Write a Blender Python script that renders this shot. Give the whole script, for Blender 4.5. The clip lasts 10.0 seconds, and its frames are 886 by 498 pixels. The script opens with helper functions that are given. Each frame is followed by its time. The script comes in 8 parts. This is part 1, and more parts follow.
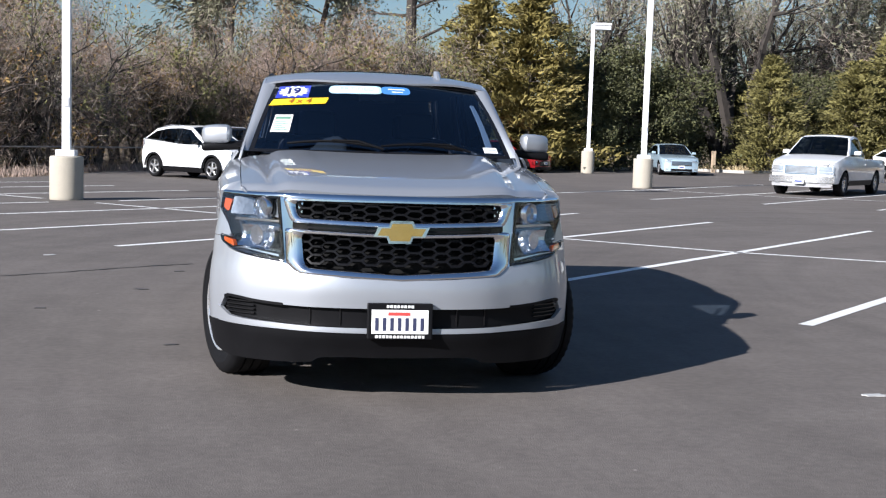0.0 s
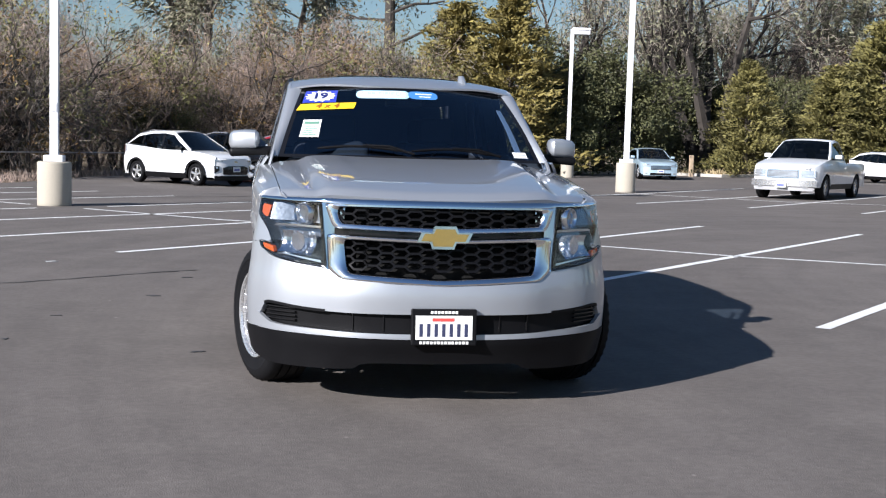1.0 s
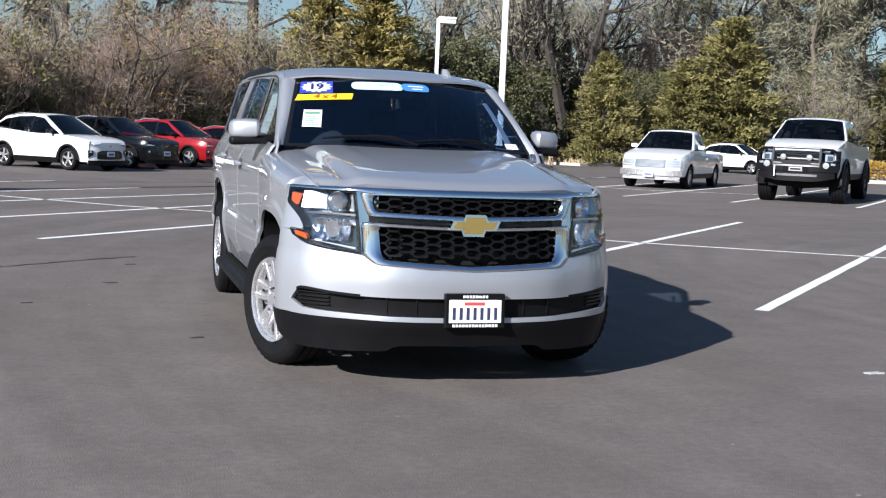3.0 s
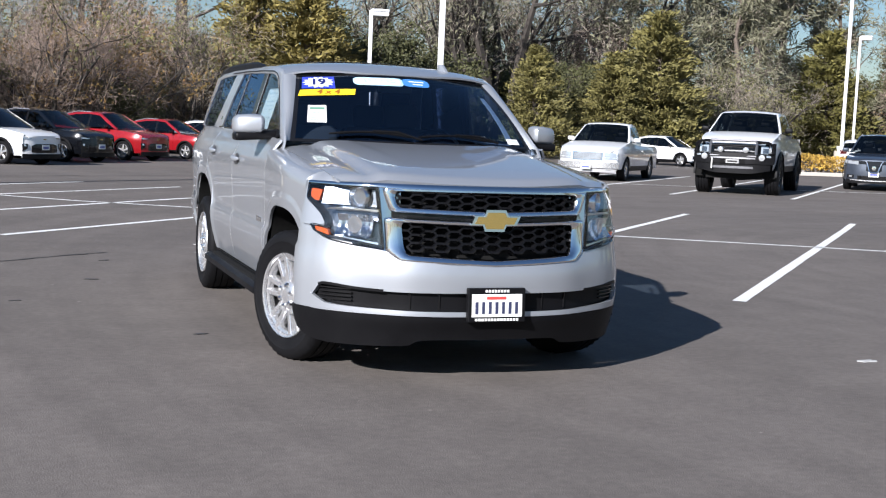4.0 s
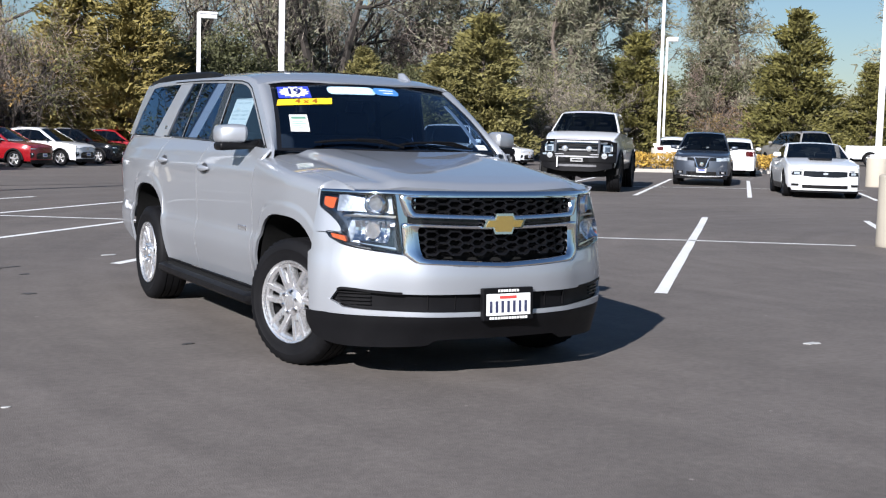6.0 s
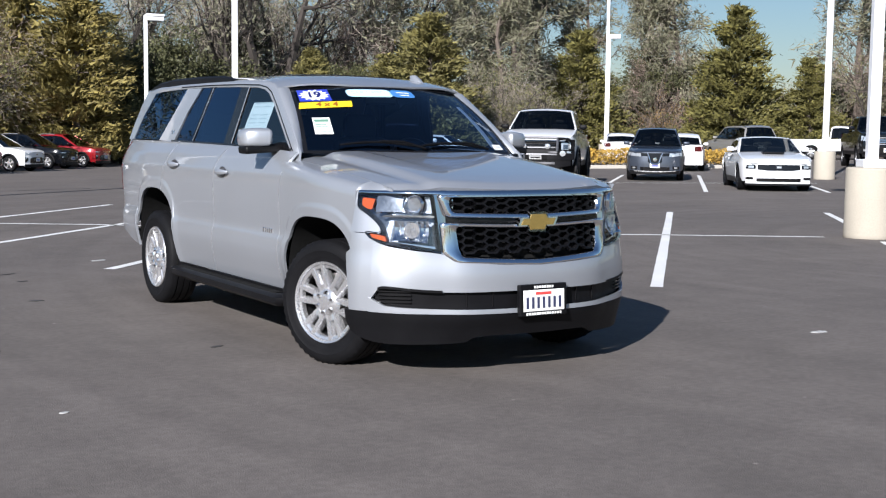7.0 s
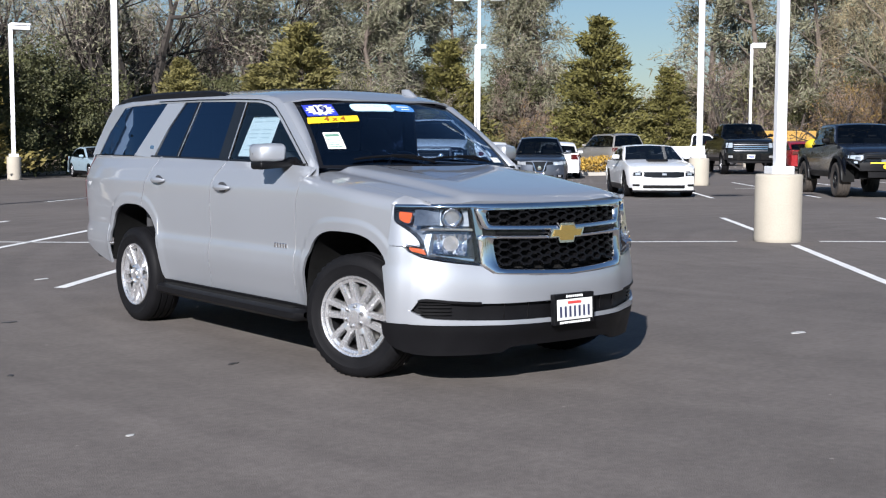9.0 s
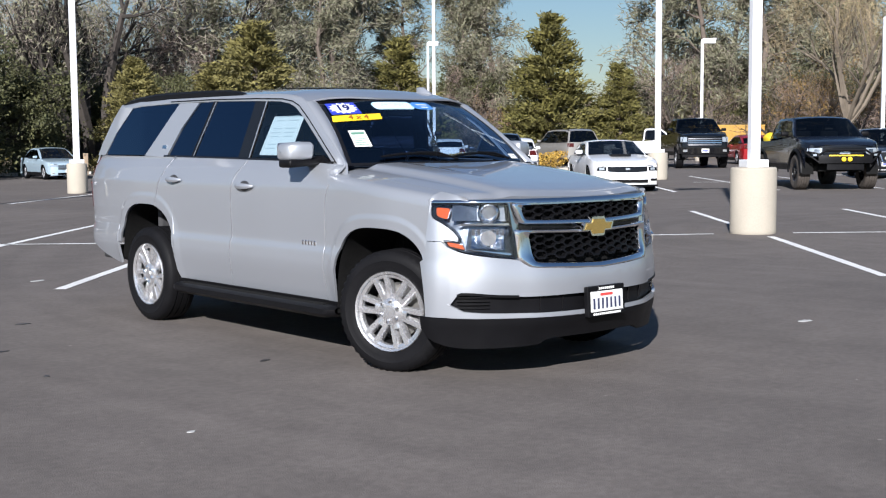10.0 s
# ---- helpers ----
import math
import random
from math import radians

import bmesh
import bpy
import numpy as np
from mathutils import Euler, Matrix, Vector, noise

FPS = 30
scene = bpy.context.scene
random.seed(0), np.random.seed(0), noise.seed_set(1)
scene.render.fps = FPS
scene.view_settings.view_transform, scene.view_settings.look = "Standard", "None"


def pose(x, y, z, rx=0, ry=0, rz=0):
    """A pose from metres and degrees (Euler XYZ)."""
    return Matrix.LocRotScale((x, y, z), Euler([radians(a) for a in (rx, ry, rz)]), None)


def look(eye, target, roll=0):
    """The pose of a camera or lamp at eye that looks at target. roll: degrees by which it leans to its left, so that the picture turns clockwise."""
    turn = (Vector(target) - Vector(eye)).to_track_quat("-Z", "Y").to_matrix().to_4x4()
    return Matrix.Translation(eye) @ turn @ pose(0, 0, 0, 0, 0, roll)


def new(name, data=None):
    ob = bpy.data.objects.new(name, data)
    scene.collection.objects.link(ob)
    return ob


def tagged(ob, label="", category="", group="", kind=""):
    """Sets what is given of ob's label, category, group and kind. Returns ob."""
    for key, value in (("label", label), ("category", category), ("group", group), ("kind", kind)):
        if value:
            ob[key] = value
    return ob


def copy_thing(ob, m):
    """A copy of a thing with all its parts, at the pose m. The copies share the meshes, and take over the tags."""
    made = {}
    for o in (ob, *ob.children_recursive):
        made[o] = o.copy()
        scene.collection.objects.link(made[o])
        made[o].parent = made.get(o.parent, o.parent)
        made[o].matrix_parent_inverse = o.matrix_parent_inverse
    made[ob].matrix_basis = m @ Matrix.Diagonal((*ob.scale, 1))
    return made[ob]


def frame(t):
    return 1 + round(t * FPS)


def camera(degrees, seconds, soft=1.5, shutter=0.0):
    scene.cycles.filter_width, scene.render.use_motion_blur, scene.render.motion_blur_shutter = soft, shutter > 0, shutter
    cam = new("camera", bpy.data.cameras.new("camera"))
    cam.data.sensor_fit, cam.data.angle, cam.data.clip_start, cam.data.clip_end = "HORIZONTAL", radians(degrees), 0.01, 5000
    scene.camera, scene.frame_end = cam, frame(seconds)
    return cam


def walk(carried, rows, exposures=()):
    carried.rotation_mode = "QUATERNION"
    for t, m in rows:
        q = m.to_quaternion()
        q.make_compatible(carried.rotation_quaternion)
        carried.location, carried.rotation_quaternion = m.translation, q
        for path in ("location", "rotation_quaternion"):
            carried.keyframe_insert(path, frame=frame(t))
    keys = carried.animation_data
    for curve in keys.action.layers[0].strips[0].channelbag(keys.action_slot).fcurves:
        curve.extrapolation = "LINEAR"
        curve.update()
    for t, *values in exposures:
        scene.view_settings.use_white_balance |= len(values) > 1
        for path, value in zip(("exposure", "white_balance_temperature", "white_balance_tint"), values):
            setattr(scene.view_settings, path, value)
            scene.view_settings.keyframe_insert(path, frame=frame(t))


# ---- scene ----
cam = camera(40.5, 10.0, soft=1.2)
PATH = [
    (0, (-0.961, 0.268, 1.354), (-0.699, 2.242, 1.169), 1.8),
    (0.5, (-1.13, 0.319, 1.345), (-0.852, 2.292, 1.164), 1.5),
    (1, (-1.309, 0.345, 1.345), (-1.001, 2.313, 1.169), 1.7),
    (1.5, (-1.561, 0.286, 1.346), (-1.191, 2.243, 1.163), 1.8),
    (2, (-1.783, 0.266, 1.337), (-1.334, 2.206, 1.149), 2.0),
    (3.5, (-2.562, 0.275, 1.343), (-1.948, 2.168, 1.15), 2.5),
    (4, (-2.81, 0.372, 1.341), (-2.126, 2.241, 1.144), 2.4),
    (4.5, (-3.077, 0.406, 1.344), (-2.31, 2.243, 1.156), 2.0),
    (5, (-3.391, 0.406, 1.348), (-2.552, 2.212, 1.156), 1.9),
    (5.5, (-3.643, 0.517, 1.339), (-2.742, 2.293, 1.147), 1.6),
    (5.7, (-3.743, 0.546, 1.342), (-2.816, 2.308, 1.153), 1.6),
    (6.8, (-4.347, 0.672, 1.338), (-3.298, 2.365, 1.156), 1.0),
    (7, (-4.437, 0.724, 1.341), (-3.383, 2.414, 1.157), 0.7),
    (7.5, (-4.652, 0.855, 1.355), (-3.541, 2.51, 1.193), 0.5),
    (8, (-4.954, 0.931, 1.364), (-3.779, 2.54, 1.19), 0.6),
    (8.5, (-5.14, 1.069, 1.348), (-3.92, 2.645, 1.176), 0.4),
    (9, (-5.324, 1.219, 1.362), (-4.075, 2.772, 1.195), 0.2),
    (9.5, (-5.602, 1.321, 1.369), (-4.289, 2.82, 1.201), -0.0),
    (10, (-5.795, 1.454, 1.361), (-4.479, 2.951, 1.189), -0.4),
]
walk(cam, [(t, look(eye, target, roll)) for t, eye, target, roll in PATH], exposures=[(0, 0.85, 6180, 13.5), (4.5, 0.86, 6180, 13.5), (6.5, 0.74, 6180, 13.5), (7.5, 0.67, 6180, 13.5), (10, 0.69, 6180, 13.5)])

# ---- world and sun: low winter sun from behind and to the side of the first eye ----
SUN_AZ, SUN_EL = radians(37.0), radians(27)          # the way the shadows fall, and the height
world = bpy.data.worlds.new("sky")
scene.world = world
world.use_nodes = True
wn = world.node_tree.nodes
sky = wn.new("ShaderNodeTexSky")
sky.sky_type = "NISHITA"
sky.sun_disc = False
sky.sun_elevation = SUN_EL
sky.sun_rotation = radians(270) - SUN_AZ
sky.altitude, sky.air_density, sky.dust_density, sky.ozone_density = 60, 1.25, 0.3, 5.0
world.node_tree.links.new(sky.outputs[0], wn["Background"].inputs[0])
wn["Background"].inputs[1].default_value = 0.050
sun_data = bpy.data.lights.new("sun", "SUN")
sun_data.energy, sun_data.angle, sun_data.color = 5.0, radians(0.55), (1.0, 0.965, 0.91)
sun = new("sun", sun_data)
sun.matrix_basis = look((-20, -20, 16), Vector((-20, -20, 16)) + Vector((math.cos(SUN_AZ) * math.cos(SUN_EL), math.sin(SUN_AZ) * math.cos(SUN_EL), -math.sin(SUN_EL))))


# ---- materials ----
def mat(name, base, rough=0.5, metal=0.0, vary=0.12, scale=3.0, fine=60.0, bump=0.0, dist=0.01, coat=0.0, tint=None, per_object=0.0, island=0.0, obj=True):
    """A surface with variation at two scales (scale and fine, per metre), and relief."""
    m = bpy.data.materials.new(name)
    m.use_nodes = True
    nt = m.node_tree
    n, l = nt.nodes, nt.links
    b = n["Principled BSDF"]
    b.inputs["Metallic"].default_value = metal
    b.inputs["Coat Weight"].default_value = coat
    b.inputs["Coat Roughness"].default_value = 0.03
    co = n.new("ShaderNodeTexCoord")
    src = co.outputs["Object" if obj else "Generated"]
    big = n.new("ShaderNodeTexNoise")
    big.inputs["Scale"].default_value, big.inputs["Detail"].default_value = scale, 5
    small = n.new("ShaderNodeTexNoise")
    small.inputs["Scale"].default_value, small.inputs["Detail"].default_value = fine, 3
    l.new(src, big.inputs["Vector"])
    l.new(src, small.inputs["Vector"])
    add = n.new("ShaderNodeMath")
    add.operation = "ADD"
    l.new(big.outputs[0], add.inputs[0])
    l.new(small.outputs[0], add.inputs[1])
    last = add.outputs[0]
    ramp = n.new("ShaderNodeMapRange")
    ramp.inputs["From Min"].default_value, ramp.inputs["From Max"].default_value = 0.6, 1.4
    l.new(last, ramp.inputs["Value"])
    mix = n.new("ShaderNodeMix")
    mix.data_type = "RGBA"
    dark = [c * (1 - vary) for c in base]
    light = [min(1, c * (1 + vary)) for c in (tint or base)]
    mix.inputs["A"].default_value = (*dark, 1)
    mix.inputs["B"].default_value = (*light, 1)
    l.new(ramp.outputs[0], mix.inputs["Factor"])
    col = mix.outputs["Result"]
    for amount, kind in ((per_object, "ShaderNodeObjectInfo"), (island, "ShaderNodeNewGeometry")):
        if amount:
            info = n.new(kind)
            r = n.new("ShaderNodeMapRange")
            r.inputs["To Min"].default_value, r.inputs["To Max"].default_value = 1 - amount, 1 + amount
            l.new(info.outputs["Random" if amount == per_object and kind == "ShaderNodeObjectInfo" else "Random Per Island"], r.inputs["Value"])
            mul = n.new("ShaderNodeVectorMath")
            mul.operation = "SCALE"
            l.new(col, mul.inputs[0])
            l.new(r.outputs[0], mul.inputs["Scale"])
            col = mul.outputs[0]
    l.new(col, b.inputs["Base Color"])
    rr = n.new("ShaderNodeMapRange")
    rr.inputs["From Min"].default_value, rr.inputs["From Max"].default_value = 0.6, 1.4
    rr.inputs["To Min"].default_value, rr.inputs["To Max"].default_value = max(0, rough * 0.85), min(1, rough * 1.15)
    l.new(last, rr.inputs["Value"])
    l.new(rr.outputs[0], b.inputs["Roughness"])
    if bump:
        bp = n.new("ShaderNodeBump")
        bp.inputs["Strength"].default_value, bp.inputs["Distance"].default_value = bump, dist
        l.new(small.outputs[0], bp.inputs["Height"])
        l.new(bp.outputs[0], b.inputs["Normal"])
    return m


def asphalt_material():
    """Sealed asphalt: fine aggregate, broad worn patches, and pale arcs where wheels turned."""
    m = mat("asphalt", (0.138, 0.122, 0.111), 0.88, vary=0.14, scale=0.22, fine=120, bump=0.5, dist=0.005)
    n, l = m.node_tree.nodes, m.node_tree.links
    b = n["Principled BSDF"]
    b.inputs["Specular IOR Level"].default_value = 0.3
    old = b.inputs["Base Color"].links[0].from_socket
    co = n.new("ShaderNodeTexCoord")
    total = old
    for cx, cy, amount, seed in ((12.35, 9.42, 0.075, 3.0), (2.5, 2.0, 0.02, 9.0)):
        off = n.new("ShaderNodeVectorMath")
        off.operation = "SUBTRACT"
        off.inputs[1].default_value = (cx, cy, 0)
        l.new(co.outputs["Object"], off.inputs[0])
        ln = n.new("ShaderNodeVectorMath")
        ln.operation = "LENGTH"
        l.new(off.outputs[0], ln.inputs[0])
        sep = n.new("ShaderNodeSeparateXYZ")
        l.new(off.outputs[0], sep.inputs[0])
        an = n.new("ShaderNodeMath")
        an.operation = "ARCTAN2"
        l.new(sep.outputs[1], an.inputs[0])
        l.new(sep.outputs[0], an.inputs[1])
        polar = n.new("ShaderNodeCombineXYZ")
        rr = n.new("ShaderNodeMath")
        rr.operation = "MULTIPLY"
        rr.inputs[1].default_value = 3.2
        l.new(ln.outputs["Value"], rr.inputs[0])
        l.new(rr.outputs[0], polar.inputs[0])
        l.new(an.outputs[0], polar.inputs[1])
        polar.inputs[2].default_value = seed
        ns = n.new("ShaderNodeTexNoise")
        ns.inputs["Scale"].default_value, ns.inputs["Detail"].default_value = 1.0, 4
        l.new(polar.outputs[0], ns.inputs["Vector"])
        mr = n.new("ShaderNodeMapRange")
        mr.inputs["From Min"].default_value, mr.inputs["From Max"].default_value = 0.35, 0.68
        mr.inputs["To Min"].default_value, mr.inputs["To Max"].default_value = 1 - amount, 1 + amount
        l.new(ns.outputs[0], mr.inputs["Value"])
        sc = n.new("ShaderNodeVectorMath")
        sc.operation = "SCALE"
        l.new(total, sc.inputs[0])
        l.new(mr.outputs[0], sc.inputs["Scale"])
        total = sc.outputs[0]
    # worn patches a metre or so across, and sparse pale specks
    for scale, lo, hi, a, b2, kind in ((0.55, 0.36, 0.66, 0.93, 1.06, "ShaderNodeTexNoise"), (3.1, 0.35, 0.70, 0.94, 1.07, "ShaderNodeTexNoise"), (22, 0.32, 0.70, 0.90, 1.10, "ShaderNodeTexNoise"), (2.2, 0.018, 0.030, 2.1, 1.0, "ShaderNodeTexVoronoi")):
        tx = n.new(kind)
        tx.inputs["Scale"].default_value = scale
        l.new(co.outputs["Object"], tx.inputs["Vector"])
        mr = n.new("ShaderNodeMapRange")
        mr.inputs["From Min"].default_value, mr.inputs["From Max"].default_value = lo, hi
        mr.inputs["To Min"].default_value, mr.inputs["To Max"].default_value = a, b2
        l.new(tx.outputs["Distance" if kind == "ShaderNodeTexVoronoi" else 0], mr.inputs["Value"])
        sc = n.new("ShaderNodeVectorMath")
        sc.operation = "SCALE"
        l.new(total, sc.inputs[0])
        l.new(mr.outputs[0], sc.inputs["Scale"])
        total = sc.outputs[0]
    # scattered grit
    gr = n.new("ShaderNodeTexVoronoi")
    gr.inputs["Scale"].default_value = 26
    l.new(co.outputs["Object"], gr.inputs["Vector"])
    cut_ = n.new("ShaderNodeMapRange")
    cut_.inputs["From Min"].default_value, cut_.inputs["From Max"].default_value = 0.05, 0.16
    cut_.inputs["To Min"].default_value, cut_.inputs["To Max"].default_value = 1.22, 1.0
    l.new(gr.outputs["Distance"], cut_.inputs["Value"])
    sc = n.new("ShaderNodeVectorMath")
    sc.operation = "SCALE"
    l.new(total, sc.inputs[0])
    l.new(cut_.outputs[0], sc.inputs["Scale"])
    l.new(sc.outputs[0], b.inputs["Base Color"])
    return m


ASPHALT = asphalt_material()
LINE_PAINT = mat("line_paint", (0.78, 0.78, 0.76), 0.7, vary=0.12, scale=1.5, fine=40, bump=0.2, dist=0.003)
CONCRETE = mat("concrete", (0.42, 0.38, 0.31), 0.85, vary=0.10, scale=2.5, fine=50, bump=0.25, dist=0.006)
KERB = mat("kerb_concrete", (0.46, 0.43, 0.38), 0.85, vary=0.14, scale=1.0, fine=30, bump=0.3, dist=0.01)
LAMP_PANE = mat("lamp_pane", (0.55, 0.56, 0.55), 0.25, vary=0.08)
WHITE_METAL = mat("white_powder_coat", (0.80, 0.81, 0.83), 0.4, vary=0.04, scale=2, fine=40)
SOIL = mat("leaf_litter_soil", (0.16, 0.12, 0.075), 0.95, vary=0.45, scale=0.6, fine=9, bump=0.8, dist=0.05, tint=(0.22, 0.17, 0.10))

SILVER = mat("silver_metallic_paint", (0.388, 0.408, 0.440), 0.42, 0.50, vary=0.015, scale=1.2, fine=900, coat=1.0)
SILVER.node_tree.nodes["Principled BSDF"].inputs["Coat IOR"].default_value = 1.65
CHROME = mat("chrome", (0.86, 0.87, 0.88), 0.07, 1.0, vary=0.02, scale=4, fine=80)
BLACK_PLASTIC = mat("black_plastic", (0.006, 0.006, 0.007), 0.45, vary=0.2, scale=6, fine=200, bump=0.15, dist=0.002)
BLACK_GLOSS = mat("black_gloss", (0.008, 0.008, 0.009), 0.12, vary=0.1, scale=6, fine=100)
UNDERBODY = mat("underbody_black", (0.010, 0.010, 0.010), 0.9, vary=0.3, scale=5, fine=60)
RUBBER = mat("tyre_rubber", (0.007, 0.007, 0.008), 0.62, vary=0.25, scale=8, fine=120, bump=0.2, dist=0.003)
ALLOY = mat("machined_alloy", (0.68, 0.68, 0.69), 0.26, 0.8, vary=0.05, scale=8, fine=150)
ALLOY_DARK = mat("grey_alloy", (0.16, 0.16, 0.17), 0.4, 0.8, vary=0.1, scale=8, fine=150)
STEEL = mat("brake_steel", (0.34, 0.33, 0.31), 0.45, 0.9, vary=0.2, scale=20, fine=200)
AMBER = mat("amber_lens", (0.50, 0.085, 0.012), 0.15, vary=0.15, scale=30, fine=200, coat=1.0)
RED_LENS = mat("red_lens", (0.07, 0.005, 0.006), 0.12, vary=0.15, scale=30, fine=200, coat=1.0)
GOLD = mat("gold_enamel", (0.64, 0.43, 0.13), 0.22, 0.8, vary=0.08, scale=30, fine=200, coat=0.6)
PAPER = mat("white_paper", (0.80, 0.81, 0.78), 0.6, vary=0.05, scale=20, fine=200)
BLUE_STICKER = mat("blue_sticker", (0.03, 0.05, 0.42), 0.45, vary=0.06, scale=20, fine=200)
SKY_STICKER = mat("light_blue_sticker", (0.42, 0.68, 0.84), 0.45, vary=0.06, scale=20, fine=200)
MID_STICKER = mat("mid_blue_sticker", (0.06, 0.22, 0.55), 0.45, vary=0.06, scale=20, fine=200)
YELLOW_STICKER = mat("yellow_sticker", (0.90, 0.60, 0.02), 0.45, vary=0.05, scale=20, fine=200)
BROWN_PRINT = mat("dark_print", (0.30, 0.11, 0.01), 0.5, vary=0.1)
NAVY_PRINT = mat("navy_print", (0.012, 0.018, 0.13), 0.5, vary=0.1)
PLATE_PRINT = mat("plate_print_dark", (0.035, 0.04, 0.09), 0.5, vary=0.1)
GREEN_PRINT = mat("green_print", (0.12, 0.26, 0.19), 0.5, vary=0.1)
GREY_PRINT = mat("grey_print", (0.56, 0.60, 0.60), 0.6, vary=0.1)
RED_PRINT = mat("red_print", (0.65, 0.07, 0.06), 0.5, vary=0.1)
CABIN = mat("dark_cabin_trim", (0.030, 0.030, 0.032), 0.7, vary=0.2, scale=6, fine=150, bump=0.1, dist=0.002)
SEAT = mat("dark_seat_cloth", (0.045, 0.045, 0.048), 0.85, vary=0.2, scale=8, fine=200, bump=0.2, dist=0.002)


for m, gloss_ in ((BLACK_PLASTIC, 0.15), (RUBBER, 0.12), (UNDERBODY, 0.10)):
    m.node_tree.nodes["Principled BSDF"].inputs["Specular IOR Level"].default_value = gloss_


def glass(name, tint, gloss=(1, 1, 1), ior=1.52):
    """A thin pane: tinted see-through, with a mirror gloss that grows towards the edge."""
    m = bpy.data.materials.new(name)
    m.use_nodes = True
    n, l = m.node_tree.nodes, m.node_tree.links
    n.remove(n["Principled BSDF"])
    tr = n.new("ShaderNodeBsdfTransparent")
    tr.inputs[0].default_value = (*tint, 1)
    gl = n.new("ShaderNodeBsdfGlossy")
    gl.inputs["Roughness"].default_value = 0.01
    gl.inputs["Color"].default_value = (*gloss, 1)
    face = n.new("ShaderNodeLayerWeight")
    face.inputs["Blend"].default_value = 0.5
    edge = n.new("ShaderNodeMath")
    edge.operation = "POWER"
    edge.inputs[1].default_value = 5.0
    l.new(face.outputs["Facing"], edge.inputs[0])
    least = ((ior - 1) / (ior + 1)) ** 2
    fr = n.new("ShaderNodeMapRange")
    fr.inputs["To Min"].default_value, fr.inputs["To Max"].default_value = least * 1.25, 1.0
    l.new(edge.outputs[0], fr.inputs["Value"])
    mx = n.new("ShaderNodeMixShader")
    l.new(fr.outputs[0], mx.inputs[0])
    l.new(tr.outputs[0], mx.inputs[1])
    l.new(gl.outputs[0], mx.inputs[2])
    l.new(mx.outputs[0], n["Material Output"].inputs["Surface"])
    return m


WINDSCREEN = glass("windscreen_glass", (0.44, 0.55, 0.72), (0.70, 0.85, 1.0), 1.9)
SIDE_GLASS = glass("side_glass", (0.62, 0.72, 0.78), (0.85, 0.93, 1.0), 1.7)
DARK_GLASS = glass("privacy_glass", (0.02, 0.03, 0.06), (0.45, 0.66, 1.0), 2.1)
CLEAR = glass("clear_lens", (0.93, 0.94, 0.95))


# ---- building helpers ----
def part(name, bm, material, parent=None, label="", smooth=False):
    """One mesh object from a bmesh, under a thing or a part."""
    me = bpy.data.meshes.new(name)
    bm.to_mesh(me)
    bm.free()
    if material:
        me.materials.append(material)
    if smooth:
        me.shade_smooth()
        me.set_sharp_from_angle(angle=radians(38))
    ob = new(name, me)
    if parent:
        ob.parent = parent
    if label:
        ob["label"] = label
    return ob


def box(bm, lo, hi, m=None):
    vs = [bm.verts.new(((hi if i & 1 else lo)[0], (hi if i & 2 else lo)[1], (hi if i & 4 else lo)[2])) for i in range(8)]
    for q in ((0, 2, 3, 1), (4, 5, 7, 6), (0, 1, 5, 4), (2, 6, 7, 3), (0, 4, 6, 2), (1, 3, 7, 5)):
        bm.faces.new([vs[i] for i in q])
    if m is not None:
        bmesh.ops.transform(bm, matrix=m, verts=vs)
    return vs


def rounded_box(lo, hi, r=0.01, seg=2):
    bm = bmesh.new()
    box(bm, lo, hi)
    bmesh.ops.bevel(bm, geom=bm.edges[:], offset=r, segments=seg, affect="EDGES", profile=0.5)
    return bm


def lathe(profile, n=32, axis="z", closed=False, caps=True):
    """A turned body from (radius, height) points."""
    bm = bmesh.new()
    rings = []
    for r, h in profile:
        ring = []
        for i in range(n):
            a = 2 * math.pi * i / n
            c, s = r * math.cos(a), r * math.sin(a)
            ring.append(bm.verts.new((c, s, h) if axis == "z" else (h, c, s) if axis == "x" else (c, h, s)))
        rings.append(ring)
    for a, b in zip(rings, rings[1:] + (rings[:1] if closed else [])):
        for i in range(n):
            bm.faces.new((a[i], a[(i + 1) % n], b[(i + 1) % n], b[i]))
    if caps and not closed:
        for ring in (rings[0], rings[-1]):
            if (ring[0].co - ring[n // 2].co).length > 1e-5:
                bm.faces.new(ring)
    bmesh.ops.recalc_face_normals(bm, faces=bm.faces[:])
    return bm



SLOPE, FOOT = 0.0088, 10.0            # the lot climbs gently beyond x = FOOT


def rise(x):
    return SLOPE * min(max(0.0, x - FOOT), 145.0)


def stand(x, y, turn=0.0):
    """A pose on the pavement."""
    return pose(x, y, rise(x), 0, 0, turn)


def cut(pts, limit, keep):
    """The part of an outline on one side of x = limit."""
    res = []
    for p, q in zip(pts, pts[1:] + pts[:1]):
        ip, iq = keep * (p[0] - limit) >= 0, keep * (q[0] - limit) >= 0
        if ip:
            res.append(p)
        if ip != iq:
            t = (limit - p[0]) / (q[0] - p[0])
            res.append((limit, p[1] + (q[1] - p[1]) * t))
    return res


# ---- ground ----
bm = bmesh.new()
cols = [-2500, -400, -60, FOOT, 40, 80, 150, 400, 2500]
rows = [-2500, -400, -60, 0, 60, 120, 400, 2500]
vs = [[bm.verts.new((x, y, rise(x) - 0.06)) for x in cols] for y in rows]
for a, b in zip(vs, vs[1:]):
    for k in range(len(cols) - 1):
        bm.faces.new((a[k], a[k + 1], b[k + 1], b[k]))
ground = tagged(part("ground", bm, SOIL), "brown soil and dry grass under and beyond the trees", "ground", kind="structure")

